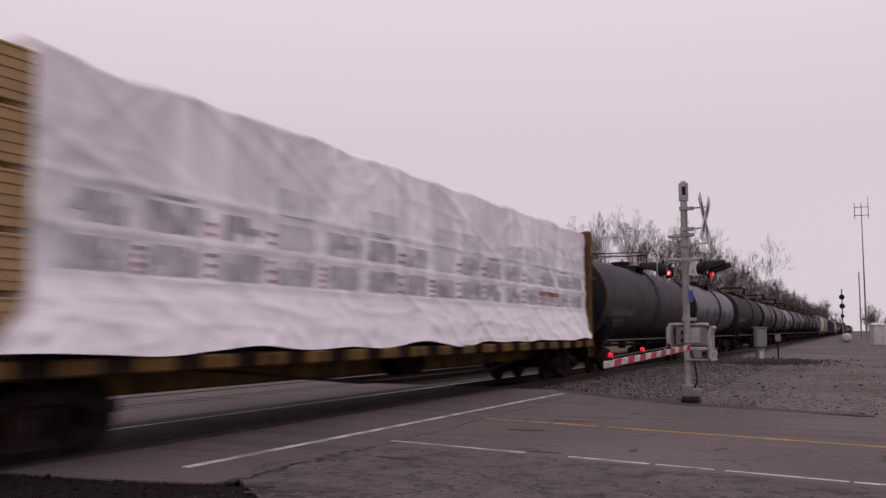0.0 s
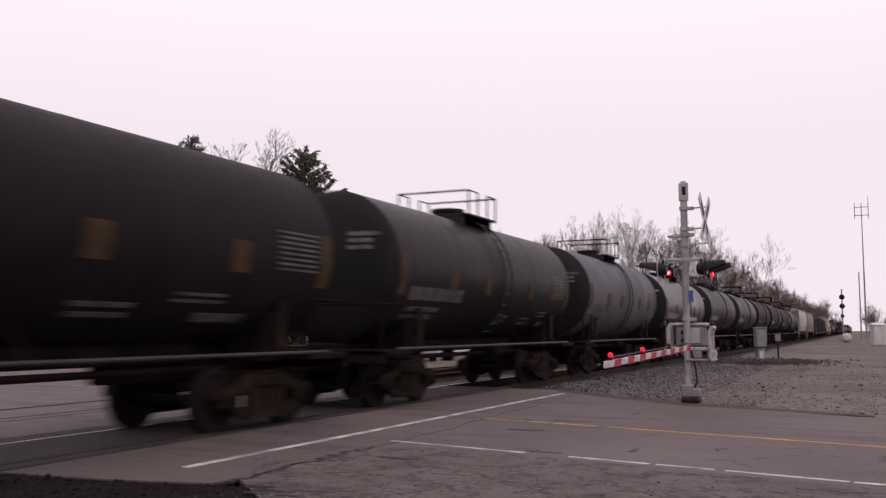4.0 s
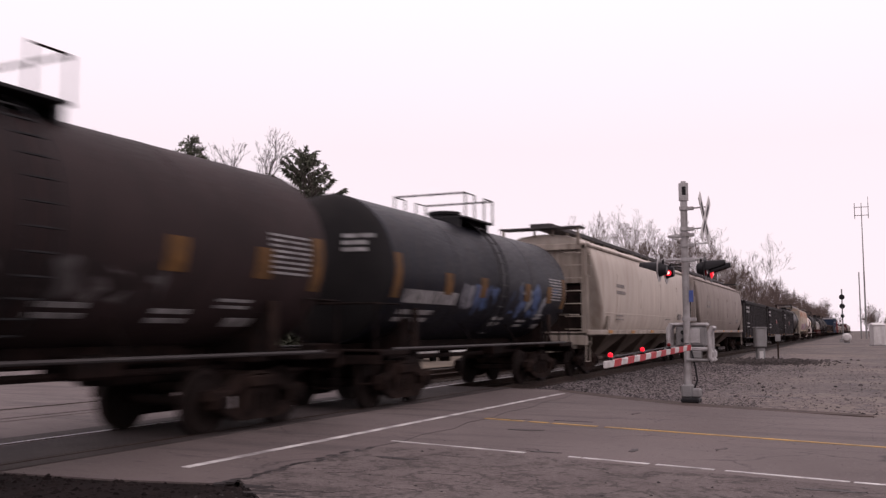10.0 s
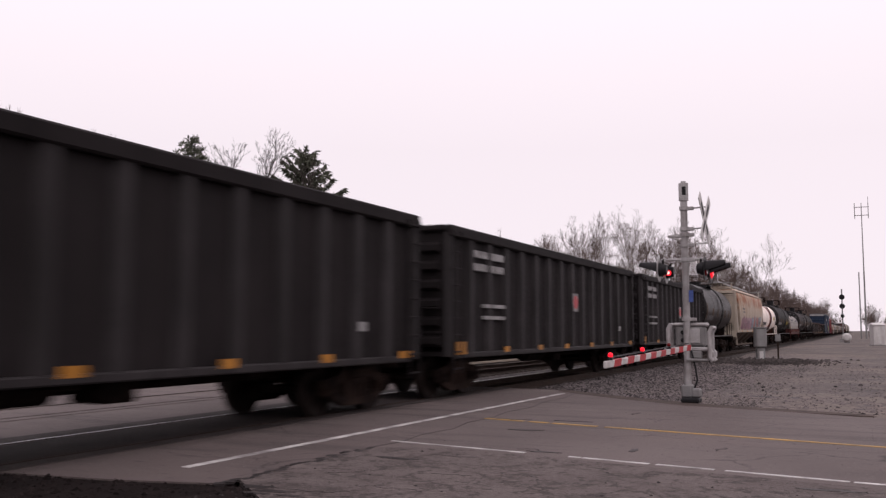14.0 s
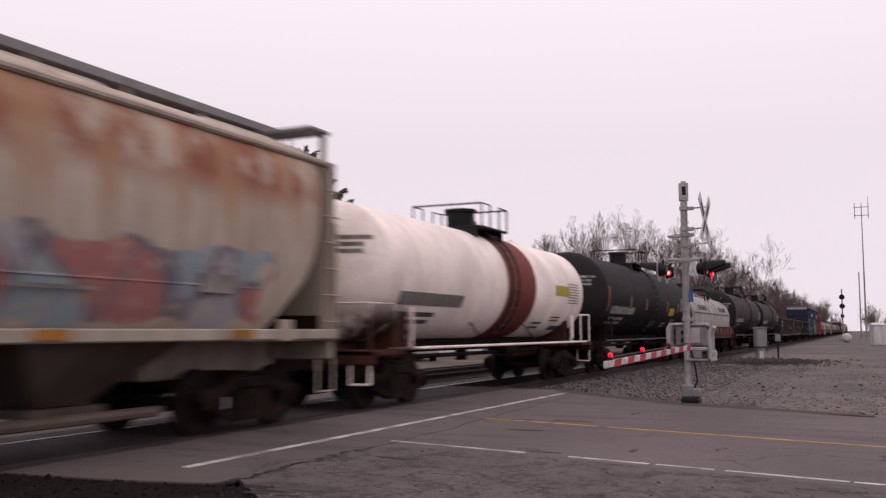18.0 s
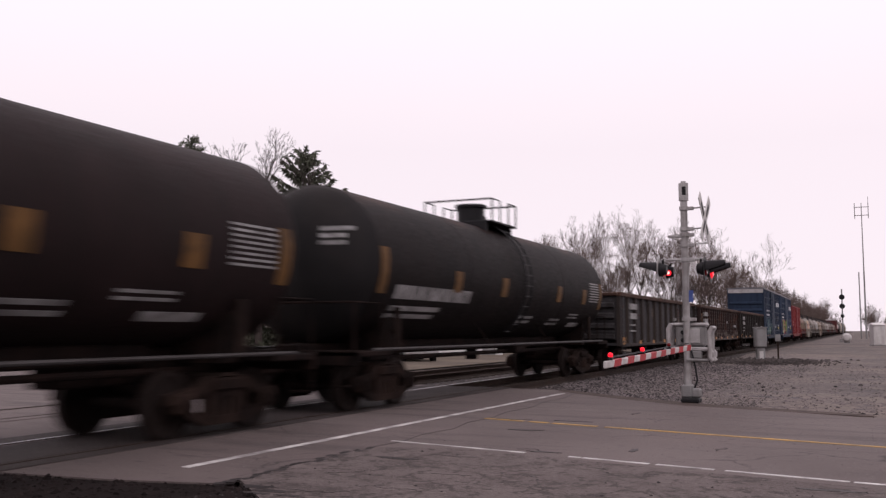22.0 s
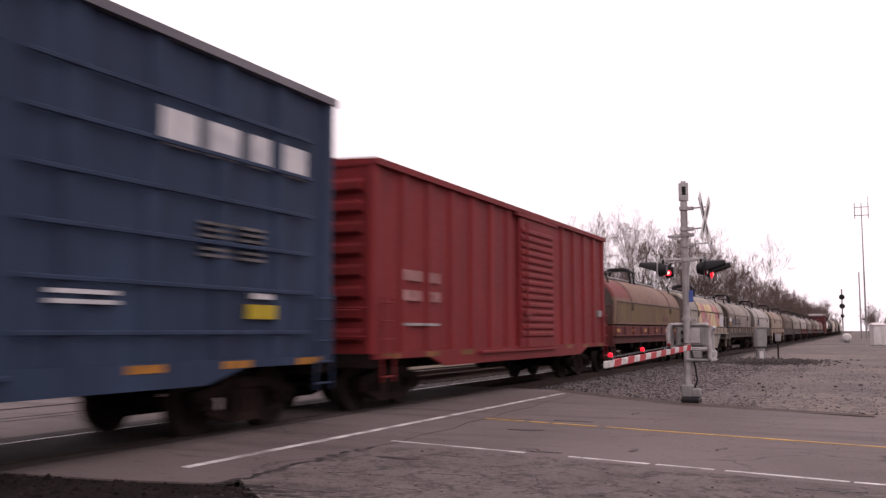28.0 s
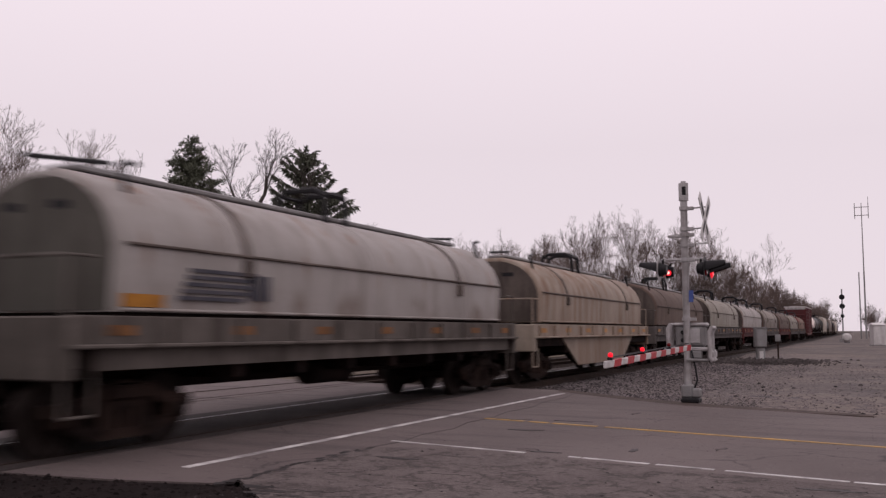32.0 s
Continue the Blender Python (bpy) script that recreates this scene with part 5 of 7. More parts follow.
M_PRINT = mat("grey print on the wrap", (0.33, 0.32, 0.335), 0.45, var=0.3, scale=3, fine=14, bump=0.05, dirt=(0.55, 0.53, 0.55), amount=0.8)
M_REDPRINT = mat("red print on the wrap", (0.26, 0.04, 0.07), 0.45, var=0.2, scale=3, bump=0.02, dirt=(0.3575, 0.25, 0.27), amount=0.5)
M_LUMBER = mat("sawn timber", (0.325, 0.2145, 0.1105), 0.7, var=0.18, scale=3, fine=25, bump=0.1)
M_LUMBERGAP = mat("shadowed board joint", (0.19, 0.12, 0.065), 0.8, var=0.2)
M_FLATYEL = mat("worn yellow car paint", (0.152, 0.084, 0.0256), 0.7, var=0.3, scale=2, dirt=(0.04, 0.0224, 0.0136), amount=0.95, streak=True, spec=0.08)


def lumber_car(s0, s1):
    car, L = start_car("centre_beam_car", "worn yellow centre-beam flat car on grimy trucks", "flat car", s0, s1)
    half, h = L / 2, L / 2 - 0.7
    part("deck", Geo().box(-1.45, 1.45, -h, h, 0.98, 1.16, 0.02).box(-0.35, 0.35, -h, h, 0.6, 0.98, 0.03), M_FLATYEL, car)
    for s in (-1, 1):
        part("side_sill", Geo().box(s * 1.42, s * 1.5, -h, h, 0.95, 1.17, 0.02), M_TRUCK, car)
        for i in range(19):
            y = -h + 0.6 + i * (2 * h - 1.2) / 18
            part("stake_pocket", Geo().box(s * 1.49, s * 1.57, y - 0.33, y + 0.33, 0.95, 1.15, 0.03), M_FLATYEL, car)
        ye = s * h
        part("bulkhead", Geo().box(-1.45, 1.45, ye, ye - s * 0.14, 1.1, 4.6, 0.02), M_FLATYEL, car)
        for sx in (-1, 1):
            part("bulkhead_post", Geo().box(sx * 1.3, sx * 1.48, ye + s * 0.04, ye - s * 0.25, 1.1, 4.62, 0.02), M_FLATYEL, car)
        part("ladder", ladder(Geo(), 1.5, ye, ye - s * 0.45, 0.6, 4.6), M_FLATYEL, car)
    part("centre_beam", Geo().box(-0.06, 0.06, -h, h, 1.16, 4.48, 0.02).box(-0.16, 0.16, -h, h, 4.44, 4.56, 0.02), M_FLATYEL, car)
    g = Geo()
    for s in (-1, 1):
        g.tube([(1.3, s * (h - 4), 0.95), (1.3, s * 3, 0.55), (1.3, 0, 0.5)], 0.025)
    part("truss_rod", g, M_UNDER, car)
    part("brake_cylinder", Geo().cyl((0.6, -0.6, 0.75), (0.6, 0.6, 0.75), 0.2, n=12), M_UNDER, car)
    gear(car, half, half - 2.4)
    y_mid = (s0 + s1) / 2
    # the loads on either side of the beam
    for s in (1, -1):
        load = thing("wrapped_lumber", "white plastic-wrapped lumber stack with grey print, on a flat car", "lumber")
        load.location = (0, y_mid, 0)
        TRAIN.append((load, y_mid))
        y0, y1 = -h + 1.25, h - 0.32
        ny, nz = 420, 72

        def skin(u, v):
            y = y0 + (y1 - y0) * u
            z = 1.19 + 3.32 * v

            def crease(a, b, c, sharp):
                return max(0.0, 1 - abs(noise.noise((a, b, c))) * sharp)
            # broad sag between the bundles, and sharp long creases that run down and across
            sag = 0.03 * noise.noise((y * 0.5, z * 0.45, 1.7))
            fold = 0.022 * crease(y * 0.34 + z * 0.55, z * 0.22 - y * 0.06, 3.1, 9.0) + 0.016 * crease(y * 0.5 + z * 0.95, z * 0.3, 7.7, 10.0)
            fold += 0.02 * crease(y * 0.9 - z * 0.8, z * 0.3 + y * 0.1, 4.2, 9.0) * (1.0 if v > 0.6 else 0.4)
            fold += 0.012 * crease(y * 1.6 + z * 0.4, z * 1.4 - y * 0.3, 5.5, 8.0) + 0.014 * crease(y * 1.5, z * 0.35, 9.3, 9.0)
            fold += 0.010 * crease(y * 0.25, z * 2.6 + 0.4 * math.sin(y * 0.9), 8.4, 6.0)
            # flat straps of film that run along the stack
            strap = 0.018 * sum(max(0.0, 1 - abs(z - zz) / 0.05) ** 0.5 for zz in (2.62, 2.08, 3.2))
            lean = -0.10 * max(0.0, v - 0.62) ** 1.3
            # the loose skirt flares out below the lowest print
            k = max(0.0, (2.06 - z) / 0.87)
            skirt = 0.16 * k + 0.05 * k * noise.noise((y * 1.1, 0.0, 5.0)) + 0.05 * k * crease(y * 0.8 + z * 0.9, z * 0.4, 6.1, 6.0) + 0.03 * k * crease(y * 1.3 - z * 1.2, z * 0.6, 2.1, 7.0) + 0.02 * crease(y * 0.3, z * 3.0, 2.6, 7.0) * min(1.0, 3 * k)
            tail = max(0.0, 1 - (y - y0) / 1.6) * k
            lump = 0.09 * noise.noise((y * 0.75, 3.0, 8.0)) * max(0.0, v - 0.7) / 0.3
            hem = lump + 0.13 * noise.noise((y * 0.55, 9.0, 1.0)) * max(0.0, 1 - v * 4)
            return s * (1.37 + sag + fold + strap + lean + skirt + 0.12 * tail), y - 0.55 * tail * tail, z + hem
        g = Geo()
        for i in range(ny + 1):
            for j in range(nz + 1):
                g.v.append(skin(i / ny, j / nz))
        w = nz + 1
        g.f = [(i * w + j, (i + 1) * w + j, (i + 1) * w + j + 1, i * w + j + 1) for i in range(ny) for j in range(nz)]
        # top and ends
        top = [skin(i / ny, 1.0) for i in range(ny + 1)]
        k = len(g.v)
        for i, (x, y, z) in enumerate(top):
            g.v += [(x - s * 0.14, y, z + 0.09 + 0.03 * noise.noise((y, 2, 2))), (s * 0.1, y, 4.58)]
        for i in range(ny):
            g.f += [(i * w + nz, (i + 1) * w + nz, k + 2 * i + 2, k + 2 * i), (k + 2 * i, k + 2 * i + 2, k + 2 * i + 3, k + 2 * i + 1)]
        for i in (0, ny):
            ring = [i * w + j for j in range(nz + 1)] + [k + 2 * i, k + 2 * i + 1]
            q = len(g.v)
            g.v.append((s * 0.1, g.v[i * w][1], 1.19))
            g.f.append(tuple(ring + [q]))
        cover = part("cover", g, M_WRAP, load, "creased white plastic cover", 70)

        def print_patch(ya, yb, za, zb, m, label):
            gg = Geo()
            ku, kv = max(1, int((yb - ya) / 0.1)), max(1, int((zb - za) / 0.06))
            for i in range(ku + 1):
                for j in range(kv + 1):
                    u = (ya + (yb - ya) * i / ku - y0) / (y1 - y0)
                    x, y, z = skin(u, (za + (zb - za) * j / kv - 1.19) / 3.32)
                    gg.v.append((x + s * (0.007 if m is M_PANELPRINT else 0.013), y, z))
            gg.f = [(i * (kv + 1) + j, (i + 1) * (kv + 1) + j, (i + 1) * (kv + 1) + j + 1, i * (kv + 1) + j + 1) for i in range(ku) for j in range(kv)]
            part("printing", gg, m, load, label, 70)
        if s > 0:
            rnd = random.Random(5)
            for i in range(15):
                ya = y0 + 0.3 + i * (y1 - y0 - 0.5) / 15
                for za, zb in ((2.13, 2.55), (2.68, 3.10), (3.2, 3.62)):
                    if rnd.random() < (0.9 if za < 3 else 0.55):
                        print_patch(ya - 0.02, ya + rnd.uniform(0.95, 1.1), za, zb - rnd.uniform(0, 0.08), M_PANELPRINT, "pale grey printed panel")
                for za, zb in ((2.15, 2.53), (2.70, 3.06)):
                    if i % 4 == 3 and za > 2.6:
                        continue
                    # one word of print: upright bars of uneven width
                    yb = ya + rnd.uniform(0.0, 0.15)
                    while yb < ya + 0.92:
                        w = rnd.uniform(0.05, 0.13)
                        print_patch(yb, yb + w, za + rnd.choice((0, 0, 0.12)), zb - rnd.choice((0, 0, 0.14)), M_PRINT, "grey printed bar")
                        yb += w + rnd.uniform(0.012, 0.04)
                if i % 4 == 1:
                    print_patch(ya + 0.1, ya + 0.8, 3.12, 3.16, M_PRINT, "line of grey print")
                if i % 5 != 4:
                    for zz in ((2.13, 2.23, 2.33, 2.43) if i % 3 == 0 else (2.16, 2.3, 2.44, 2.72, 2.86)):
                        print_patch(ya + 1.14, ya + rnd.uniform(1.24, 1.32), zz, zz + 0.05, M_REDPRINT, "small red mark")
            print_patch(y1 - 4.6, y1 - 2.9, 2.40, 2.52, M_REDPRINT, "red printed line")
        stack = thing("lumber_stack", "bare sawn lumber in strapped layers on a flat car", "lumber")
        stack.location = (0, y_mid, 0)
        TRAIN.append((stack, y_mid))
        for j in range(5):
            z = 1.2 + j * 0.66
            b = part("timber_layer", Geo().box(s * 0.12, s * 1.38, -h + 0.25, -h + 1.2, z, z + 0.6, 0.01), M_LUMBER, stack)
            for k in range(5):
                part("board_joint", Geo().box(s * 1.375, s * 1.388, -h + 0.25, -h + 1.2, z + 0.1 + k * 0.115, z + 0.108 + k * 0.115), M_LUMBERGAP, b)
            for ya, yb in ((0.5, 0.62), (0.95, 1.05)):
                part("spacer", Geo().box(s * 0.12, s * 1.36, -h + ya, -h + yb, z - 0.055, z, 0.005), M_LUMBER, stack)
    return car


# ---- the train, front to rear ----
def tank_paint(name, c, amount=0.6, dirt=(0.016, 0.0135, 0.013), rough=0.6, spec=0.06):
    return mat(name, c, rough, 0.0, var=0.22, scale=0.9, fine=18, bump=0.05, dirt=dirt, amount=amount, streak=True, spec=spec)


T_GREY = tank_paint("dark grey tank paint", (0.05, 0.046, 0.052), 0.5)
T_GREY2 = tank_paint("mid grey tank paint", (0.062, 0.06, 0.071), 0.5, (0.03, 0.028, 0.03), 0.42, 0.15)
overlay(T_GREY2, (0.014, 0.012, 0.012), 3.55, 3.95, 9, 10, 0.8, 0.42, 0.56, (1, 0.35, 0.6))
T_LIGHT = tank_paint("light grey tank paint", (0.11, 0.105, 0.115), 0.45, (0.0585, 0.052, 0.05525))
T_DARK = tank_paint("sooty tank paint", (0.013, 0.0105, 0.0105), 0.5, (0.017, 0.0135, 0.0125))
T_BLACK = tank_paint("black tank paint", (0.013, 0.0108, 0.011), 0.5, (0.021, 0.0168, 0.0158), 0.4)
T_JET = tank_paint("jet black tank paint", (0.0062, 0.0052, 0.0055), 0.5, (0.0095, 0.008, 0.0078), 0.6)
T_SOOTBROWN = tank_paint("soot-brown tank paint", (0.0175, 0.011, 0.0112), 0.6, (0.012, 0.0092, 0.009))
T_SOOTY = tank_paint("soot-caked tank paint", (0.0075, 0.006, 0.006), 0.6, (0.0125, 0.0085, 0.0078))
overlay(T_SOOTY, (0.03, 0.016, 0.013), 3.7, 4.0, 9, 10, 1.2, 0.42, 0.6, (1, 0.5, 1))
T_BLUEBLK = tank_paint("blue-black tank paint", (0.011, 0.012, 0.017), 0.5, (0.017, 0.0135, 0.0125), 0.42)
T_BROWN = tank_paint("brown-black tank paint", (0.03, 0.0205, 0.0205), 0.6, (0.021, 0.0165, 0.0165))
T_WHITE = tank_paint("cream white tank paint", (0.8, 0.71, 0.66), 0.4, (0.58, 0.47, 0.41))
overlay(T_WHITE, (0.07, 0.038, 0.028), 0.9, 1.0, 1.55, 2.2, 1.3, 0.28, 0.5, (1, 1, 0.6), -99, -5.2)
T_BAND = tank_paint("brown-red band paint", (0.143, 0.03575, 0.0273), 0.4, (0.0975, 0.0325, 0.026))
H_CREAM = mat("cream hopper paint", (0.4446, 0.3933, 0.3477), 0.6, var=0.08, scale=0.7, fine=16, bump=0.03, dirt=(0.3078, 0.2508, 0.2109), amount=0.6, streak=True)
H_GRIME = mat("grimed cream paint", (0.275, 0.2365, 0.2035), 0.65, var=0.2, scale=0.9, fine=16, bump=0.05, dirt=(0.121, 0.0968, 0.0803), amount=0.85, streak=True)
H_TAUPE = mat("weathered taupe paint", (0.2351, 0.2006, 0.1797), 0.65, var=0.15, scale=0.7, fine=16, bump=0.05, dirt=(0.1725, 0.1411, 0.1254), amount=0.75, streak=True)
H_OLD = mat("stained grey-cream paint", (0.4, 0.34, 0.28), 0.65, var=0.16, scale=0.7, fine=16, bump=0.06, dirt=(0.27, 0.19, 0.14), amount=0.7, streak=True)
G_COAL = mat("black gondola paint", (0.0145, 0.0122, 0.0128), 0.65, var=0.25, scale=1, fine=16, bump=0.08, dirt=(0.019, 0.016, 0.016), amount=0.5, streak=True, spec=0.05)
G_GREY = mat("worn grey gondola paint", (0.03828, 0.03564, 0.03762), 0.65, var=0.28, scale=1, fine=16, bump=0.08, dirt=(0.01584, 0.01254, 0.01188), amount=0.8, streak=True)
G_BROWN = mat("rust-brown gondola paint", (0.0175, 0.0095, 0.0086), 0.75, var=0.35, scale=1.6, fine=16, bump=0.1, dirt=(0.027, 0.0155, 0.013), amount=0.8, streak=True)
G_BLACK = mat("sooty gondola paint", (0.0135, 0.0098, 0.0085), 0.7, var=0.25, scale=1, fine=16, bump=0.08, dirt=(0.01, 0.008, 0.0075), amount=0.8, streak=True)
G_COALRIB = mat("greyed gondola rib", (0.029, 0.0255, 0.0265), 0.6, var=0.25, scale=1, fine=16, bump=0.08, dirt=(0.012, 0.0105, 0.0105), amount=0.6, streak=True, spec=0.08)
G_RIB = mat("grimy gondola rib", (0.023, 0.018, 0.017), 0.7, var=0.3, scale=1, fine=16, bump=0.1, dirt=(0.035, 0.026, 0.022), amount=0.7, streak=True)
M_CHORD = mat("rusted chord", (0.065, 0.03575, 0.0273), 0.85, var=0.3, scale=2, fine=20, bump=0.15, dirt=(0.0325, 0.02275, 0.0195), amount=0.7)
B_RED = mat("oxide red box car paint", (0.155, 0.0185, 0.0205), 0.6, var=0.12, scale=0.8, fine=14, bump=0.04, dirt=(0.105, 0.019, 0.019), amount=0.7, streak=True, spec=0.1)
B_MAROON = mat("maroon box car paint", (0.078, 0.0195, 0.0208), 0.6, var=0.15, scale=0.8, fine=14, bump=0.04, dirt=(0.0455, 0.0195, 0.0195), amount=0.7, streak=True)
M_GALV = mat("galvanised roof", (0.13, 0.125, 0.135), 0.5, 0.2, var=0.12, scale=1.5, dirt=(0.06, 0.06, 0.07), amount=0.6)
M_LOGO = mat("white car lettering", (0.442, 0.4355, 0.442), 0.5, var=0.1, scale=4, bump=0.02, dirt=(0.26, 0.26, 0.2795), amount=0.6)
C_WHITE = mat("off-white hood paint", (0.265, 0.244, 0.23), 0.55, var=0.12, scale=0.9, fine=16, bump=0.05, dirt=(0.19, 0.168, 0.155), amount=0.8, streak=True)
overlay(C_WHITE, (0.15, 0.12, 0.105), 1.5, 1.6, 1.85, 2.2, 1.2, 0.46, 0.66, (1, 1.4, 0.6))
overlay(C_WHITE, (0.17, 0.10, 0.07), 2.0, 2.6, 3.4, 3.7, 1.6, 0.56, 0.7, (1, 2.0, 0.3))
C_GREY = mat("grey weathered hood paint", (0.2024, 0.176, 0.1514), 0.6, var=0.14, scale=0.9, fine=16, bump=0.05, dirt=(0.1056, 0.08624, 0.07304), amount=0.7, streak=True)
overlay(C_GREY, (0.1, 0.08, 0.068), 2.3, 2.6, 3.5, 3.8, 1.5, 0.54, 0.66, (1, 2.2, 0.3))
# below the ledge: dirt, plus the upright face's shade painted into the colour
overlay(C_GREY, (0.085, 0.066, 0.056), 1.3, 1.4, 2.2, 2.52, 1.1, 0.3, 0.6, (1, 1, 0.5))
C_CREAM = mat("cream hood paint", (0.208, 0.1924, 0.1664), 0.6, var=0.13, scale=0.9, fine=16, bump=0.05, dirt=(0.1248, 0.0884, 0.0624), amount=0.7, streak=True)
C_RUSTY = mat("rust-streaked cream hood paint", (0.24, 0.2, 0.164), 0.7, var=0.18, scale=0.9, fine=16, bump=0.05, dirt=(0.136, 0.072, 0.044), amount=0.75, streak=True)
C_TAN = mat("tan faded hood paint", (0.1599, 0.1066, 0.07995), 0.7, var=0.15, scale=0.9, fine=16, bump=0.05, dirt=(0.1066, 0.0533, 0.04264), amount=0.7, streak=True)
C_OCHRE = mat("dull ochre hood paint", (0.125, 0.083, 0.045), 0.7, var=0.18, scale=0.9, fine=16, bump=0.05, dirt=(0.075, 0.05, 0.035), amount=0.7, streak=True)
C_BROWN = mat("brown hood paint", (0.104, 0.07475, 0.06175), 0.7, var=0.18, scale=0.9, fine=16, bump=0.05, dirt=(0.0585, 0.039, 0.0325), amount=0.7, streak=True)
F_RED = mat("oxide red frame", (0.085, 0.022, 0.021), 0.7, var=0.25, scale=2, bump=0.06, dirt=(0.05, 0.026, 0.023), amount=0.7)
F_LIGHT = mat("pale dirty frame paint", (0.1, 0.086, 0.077), 0.7, var=0.25, scale=2, bump=0.06, dirt=(0.035, 0.027, 0.023), amount=0.8, streak=True)
F_GREY = mat("grey frame", (0.085, 0.074, 0.07), 0.7, var=0.25, scale=2, bump=0.06, dirt=(0.035, 0.027, 0.024), amount=0.75, streak=True)
P_NAVY = mat("navy lettering", (0.042, 0.042, 0.055), 0.6, var=0.2, scale=4, bump=0.02, dirt=(0.09, 0.083, 0.088), amount=0.6)
P_DECALY = mat("yellow notice", (0.312, 0.234, 0.0195), 0.5, var=0.15, scale=4, bump=0.02)

T_SCRAWL = tank_paint("brown-black tank paint under a scrawl", (0.03, 0.0205, 0.0205), 0.6, (0.021, 0.0165, 0.0165))
spray(T_SCRAWL, -1.4, 1.9, 1.75, 2.25, ((0.09, 0.085, 0.085), (0.03, 0.024, 0.024), (0.12, 0.11, 0.11), (0.02, 0.016, 0.016)), 2.2, (0.02, 0.016, 0.016), 0.3, 0.7)
spray(T_BLUEBLK, -2.0, 4.4, 1.85, 2.5, ((0.2, 0.2, 0.22), (0.07, 0.11, 0.22), (0.02, 0.02, 0.025), (0.24, 0.25, 0.27), (0.09, 0.13, 0.24), (0.012, 0.013, 0.018)), 1.5, (0.012, 0.013, 0.018), 0.5, 0.75)
T_SPILL = tank_paint("black tank paint under a spill", (0.016, 0.015, 0.018), 0.5, (0.012, 0.011, 0.012), 0.36, 0.3)
overlay(T_SPILL, (0.2, 0.19, 0.2), 1.9, 3.0, 4.2, 4.4, 1.4, 0.40, 0.62, (1, 2.2, 0.3), 0.9, 3.4)
H_FRAME = mat("stained grey-cream paint", (0.34, 0.29, 0.24), 0.65, var=0.16, scale=0.7, fine=16, bump=0.06, dirt=(0.2, 0.16, 0.13), amount=0.7, streak=True)
overlay(H_OLD, (0.23, 0.085, 0.05), 3.1, 3.6, 4.12, 4.32, 1.05, 0.41, 0.55, (1, 1.15, 0.9))
overlay(H_OLD, (0.33, 0.19, 0.11), 2.5, 3.3, 4.2, 4.4, 1.3, 0.44, 0.66, (1, 1.6, 0.35))
spray(H_OLD, -6.3, 1.2, 1.54, 2.4, ((0.22, 0.115, 0.165), (0.30, 0.17, 0.23), (0.25, 0.13, 0.185), (0.22, 0.11, 0.15), (0.36, 0.24, 0.29), (0.2, 0.09, 0.12), (0.22, 0.33, 0.36)), 0.7, (0.15, 0.08, 0.12), 0.3, 0.85)
spray(H_OLD, 0.2, 6.9, 1.54, 2.5, ((0.19, 0.26, 0.31), (0.3, 0.1, 0.1), (0.24, 0.3, 0.34), (0.12, 0.1, 0.14), (0.28, 0.27, 0.3), (0.2, 0.26, 0.3)), 1.1, (0.1, 0.09, 0.12), 0.3, 0.85)
B_BLUE1, B_BLUE2 = [mat("blue box car paint", tuple(k * c for c in (0.0265, 0.0415, 0.073)), 0.6, var=0.16, scale=0.8, fine=14, bump=0.04, dirt=tuple(k * c for c in (0.018, 0.025, 0.047)), amount=0.75, streak=True, spec=0.08) for k in (0.68, 0.95)]
spray(B_BLUE1, -6.6, -1.6, 1.2, 2.55, ((0.13, 0.175, 0.135), (0.1, 0.14, 0.15), (0.05, 0.07, 0.1)), 1.0, (0.03, 0.05, 0.08), 0.4, 0.8)
spray(B_BLUE2, -6.7, -0.9, 1.1, 2.65, ((0.33, 0.12, 0.13), (0.42, 0.40, 0.41), (0.36, 0.2, 0.2), (0.2, 0.25, 0.08), (0.35, 0.14, 0.11), (0.18, 0.24, 0.26)), 1.0, (0.06, 0.05, 0.07), 0.4, 0.92)
C_SPRAYED = mat("cream hood paint", (0.2132, 0.1972, 0.1706), 0.6, var=0.13, scale=0.9, fine=16, bump=0.05, dirt=(0.1279, 0.09061, 0.06396), amount=0.7, streak=True)
overlay(C_SPRAYED, (0.34, 0.34, 0.35), 1.4, 1.5, 2.3, 2.45, 0.8, 0.42, 0.5, (1, 0.6, 1.4), -3.6, 6.2)
spray(C_SPRAYED, -3.6, 4.2, 1.5, 2.95, ((0.38, 0.13, 0.14), (0.43, 0.32, 0.14), (0.36, 0.14, 0.15), (0.42, 0.33, 0.17)), 1.15, (0.2, 0.08, 0.08), 0.3, 0.95)
overlay(C_TAN, (0.15, 0.055, 0.05), 2.62, 2.68, 3.2, 3.35, 1.0, 0.15, 0.35, (1, 1, 1), -7.2, -3.2)
overlay(G_BROWN, (0.095, 0.078, 0.07), 0.85, 0.95, 1.3, 1.5, 1.9, 0.47, 0.6, (1, 2.2, 0.9))
overlay(G_BROWN, (0.045, 0.018, 0.012), 1.2, 1.5, 2.7, 2.9, 2.2, 0.54, 0.66, (1, 1.5, 0.8))

lumber_car(4.70, 28.60)
tank_car(28.60, 47.00, T_GREY, "dark grey tank car with faint orange squares", R=1.46, zc=2.63, marks="dim")
tank_car(47.00, 64.35, T_GREY2, "mid grey tank car with a sooty band", R=1.46, zc=2.64, marks="dim", band=(0.9, 1.9), bandmat=T_GREY)
tank_car(64.35, 82.80, T_DARK, "sooty dark tank car with faded marks", marks="dim")
tank_car(82.80, 95.80, T_BLACK, "short black tank car with white stencils", marks="dim")
tank_car(95.80, 108.20, T_LIGHT, "short light grey tank car with dark platform", marks="dim")
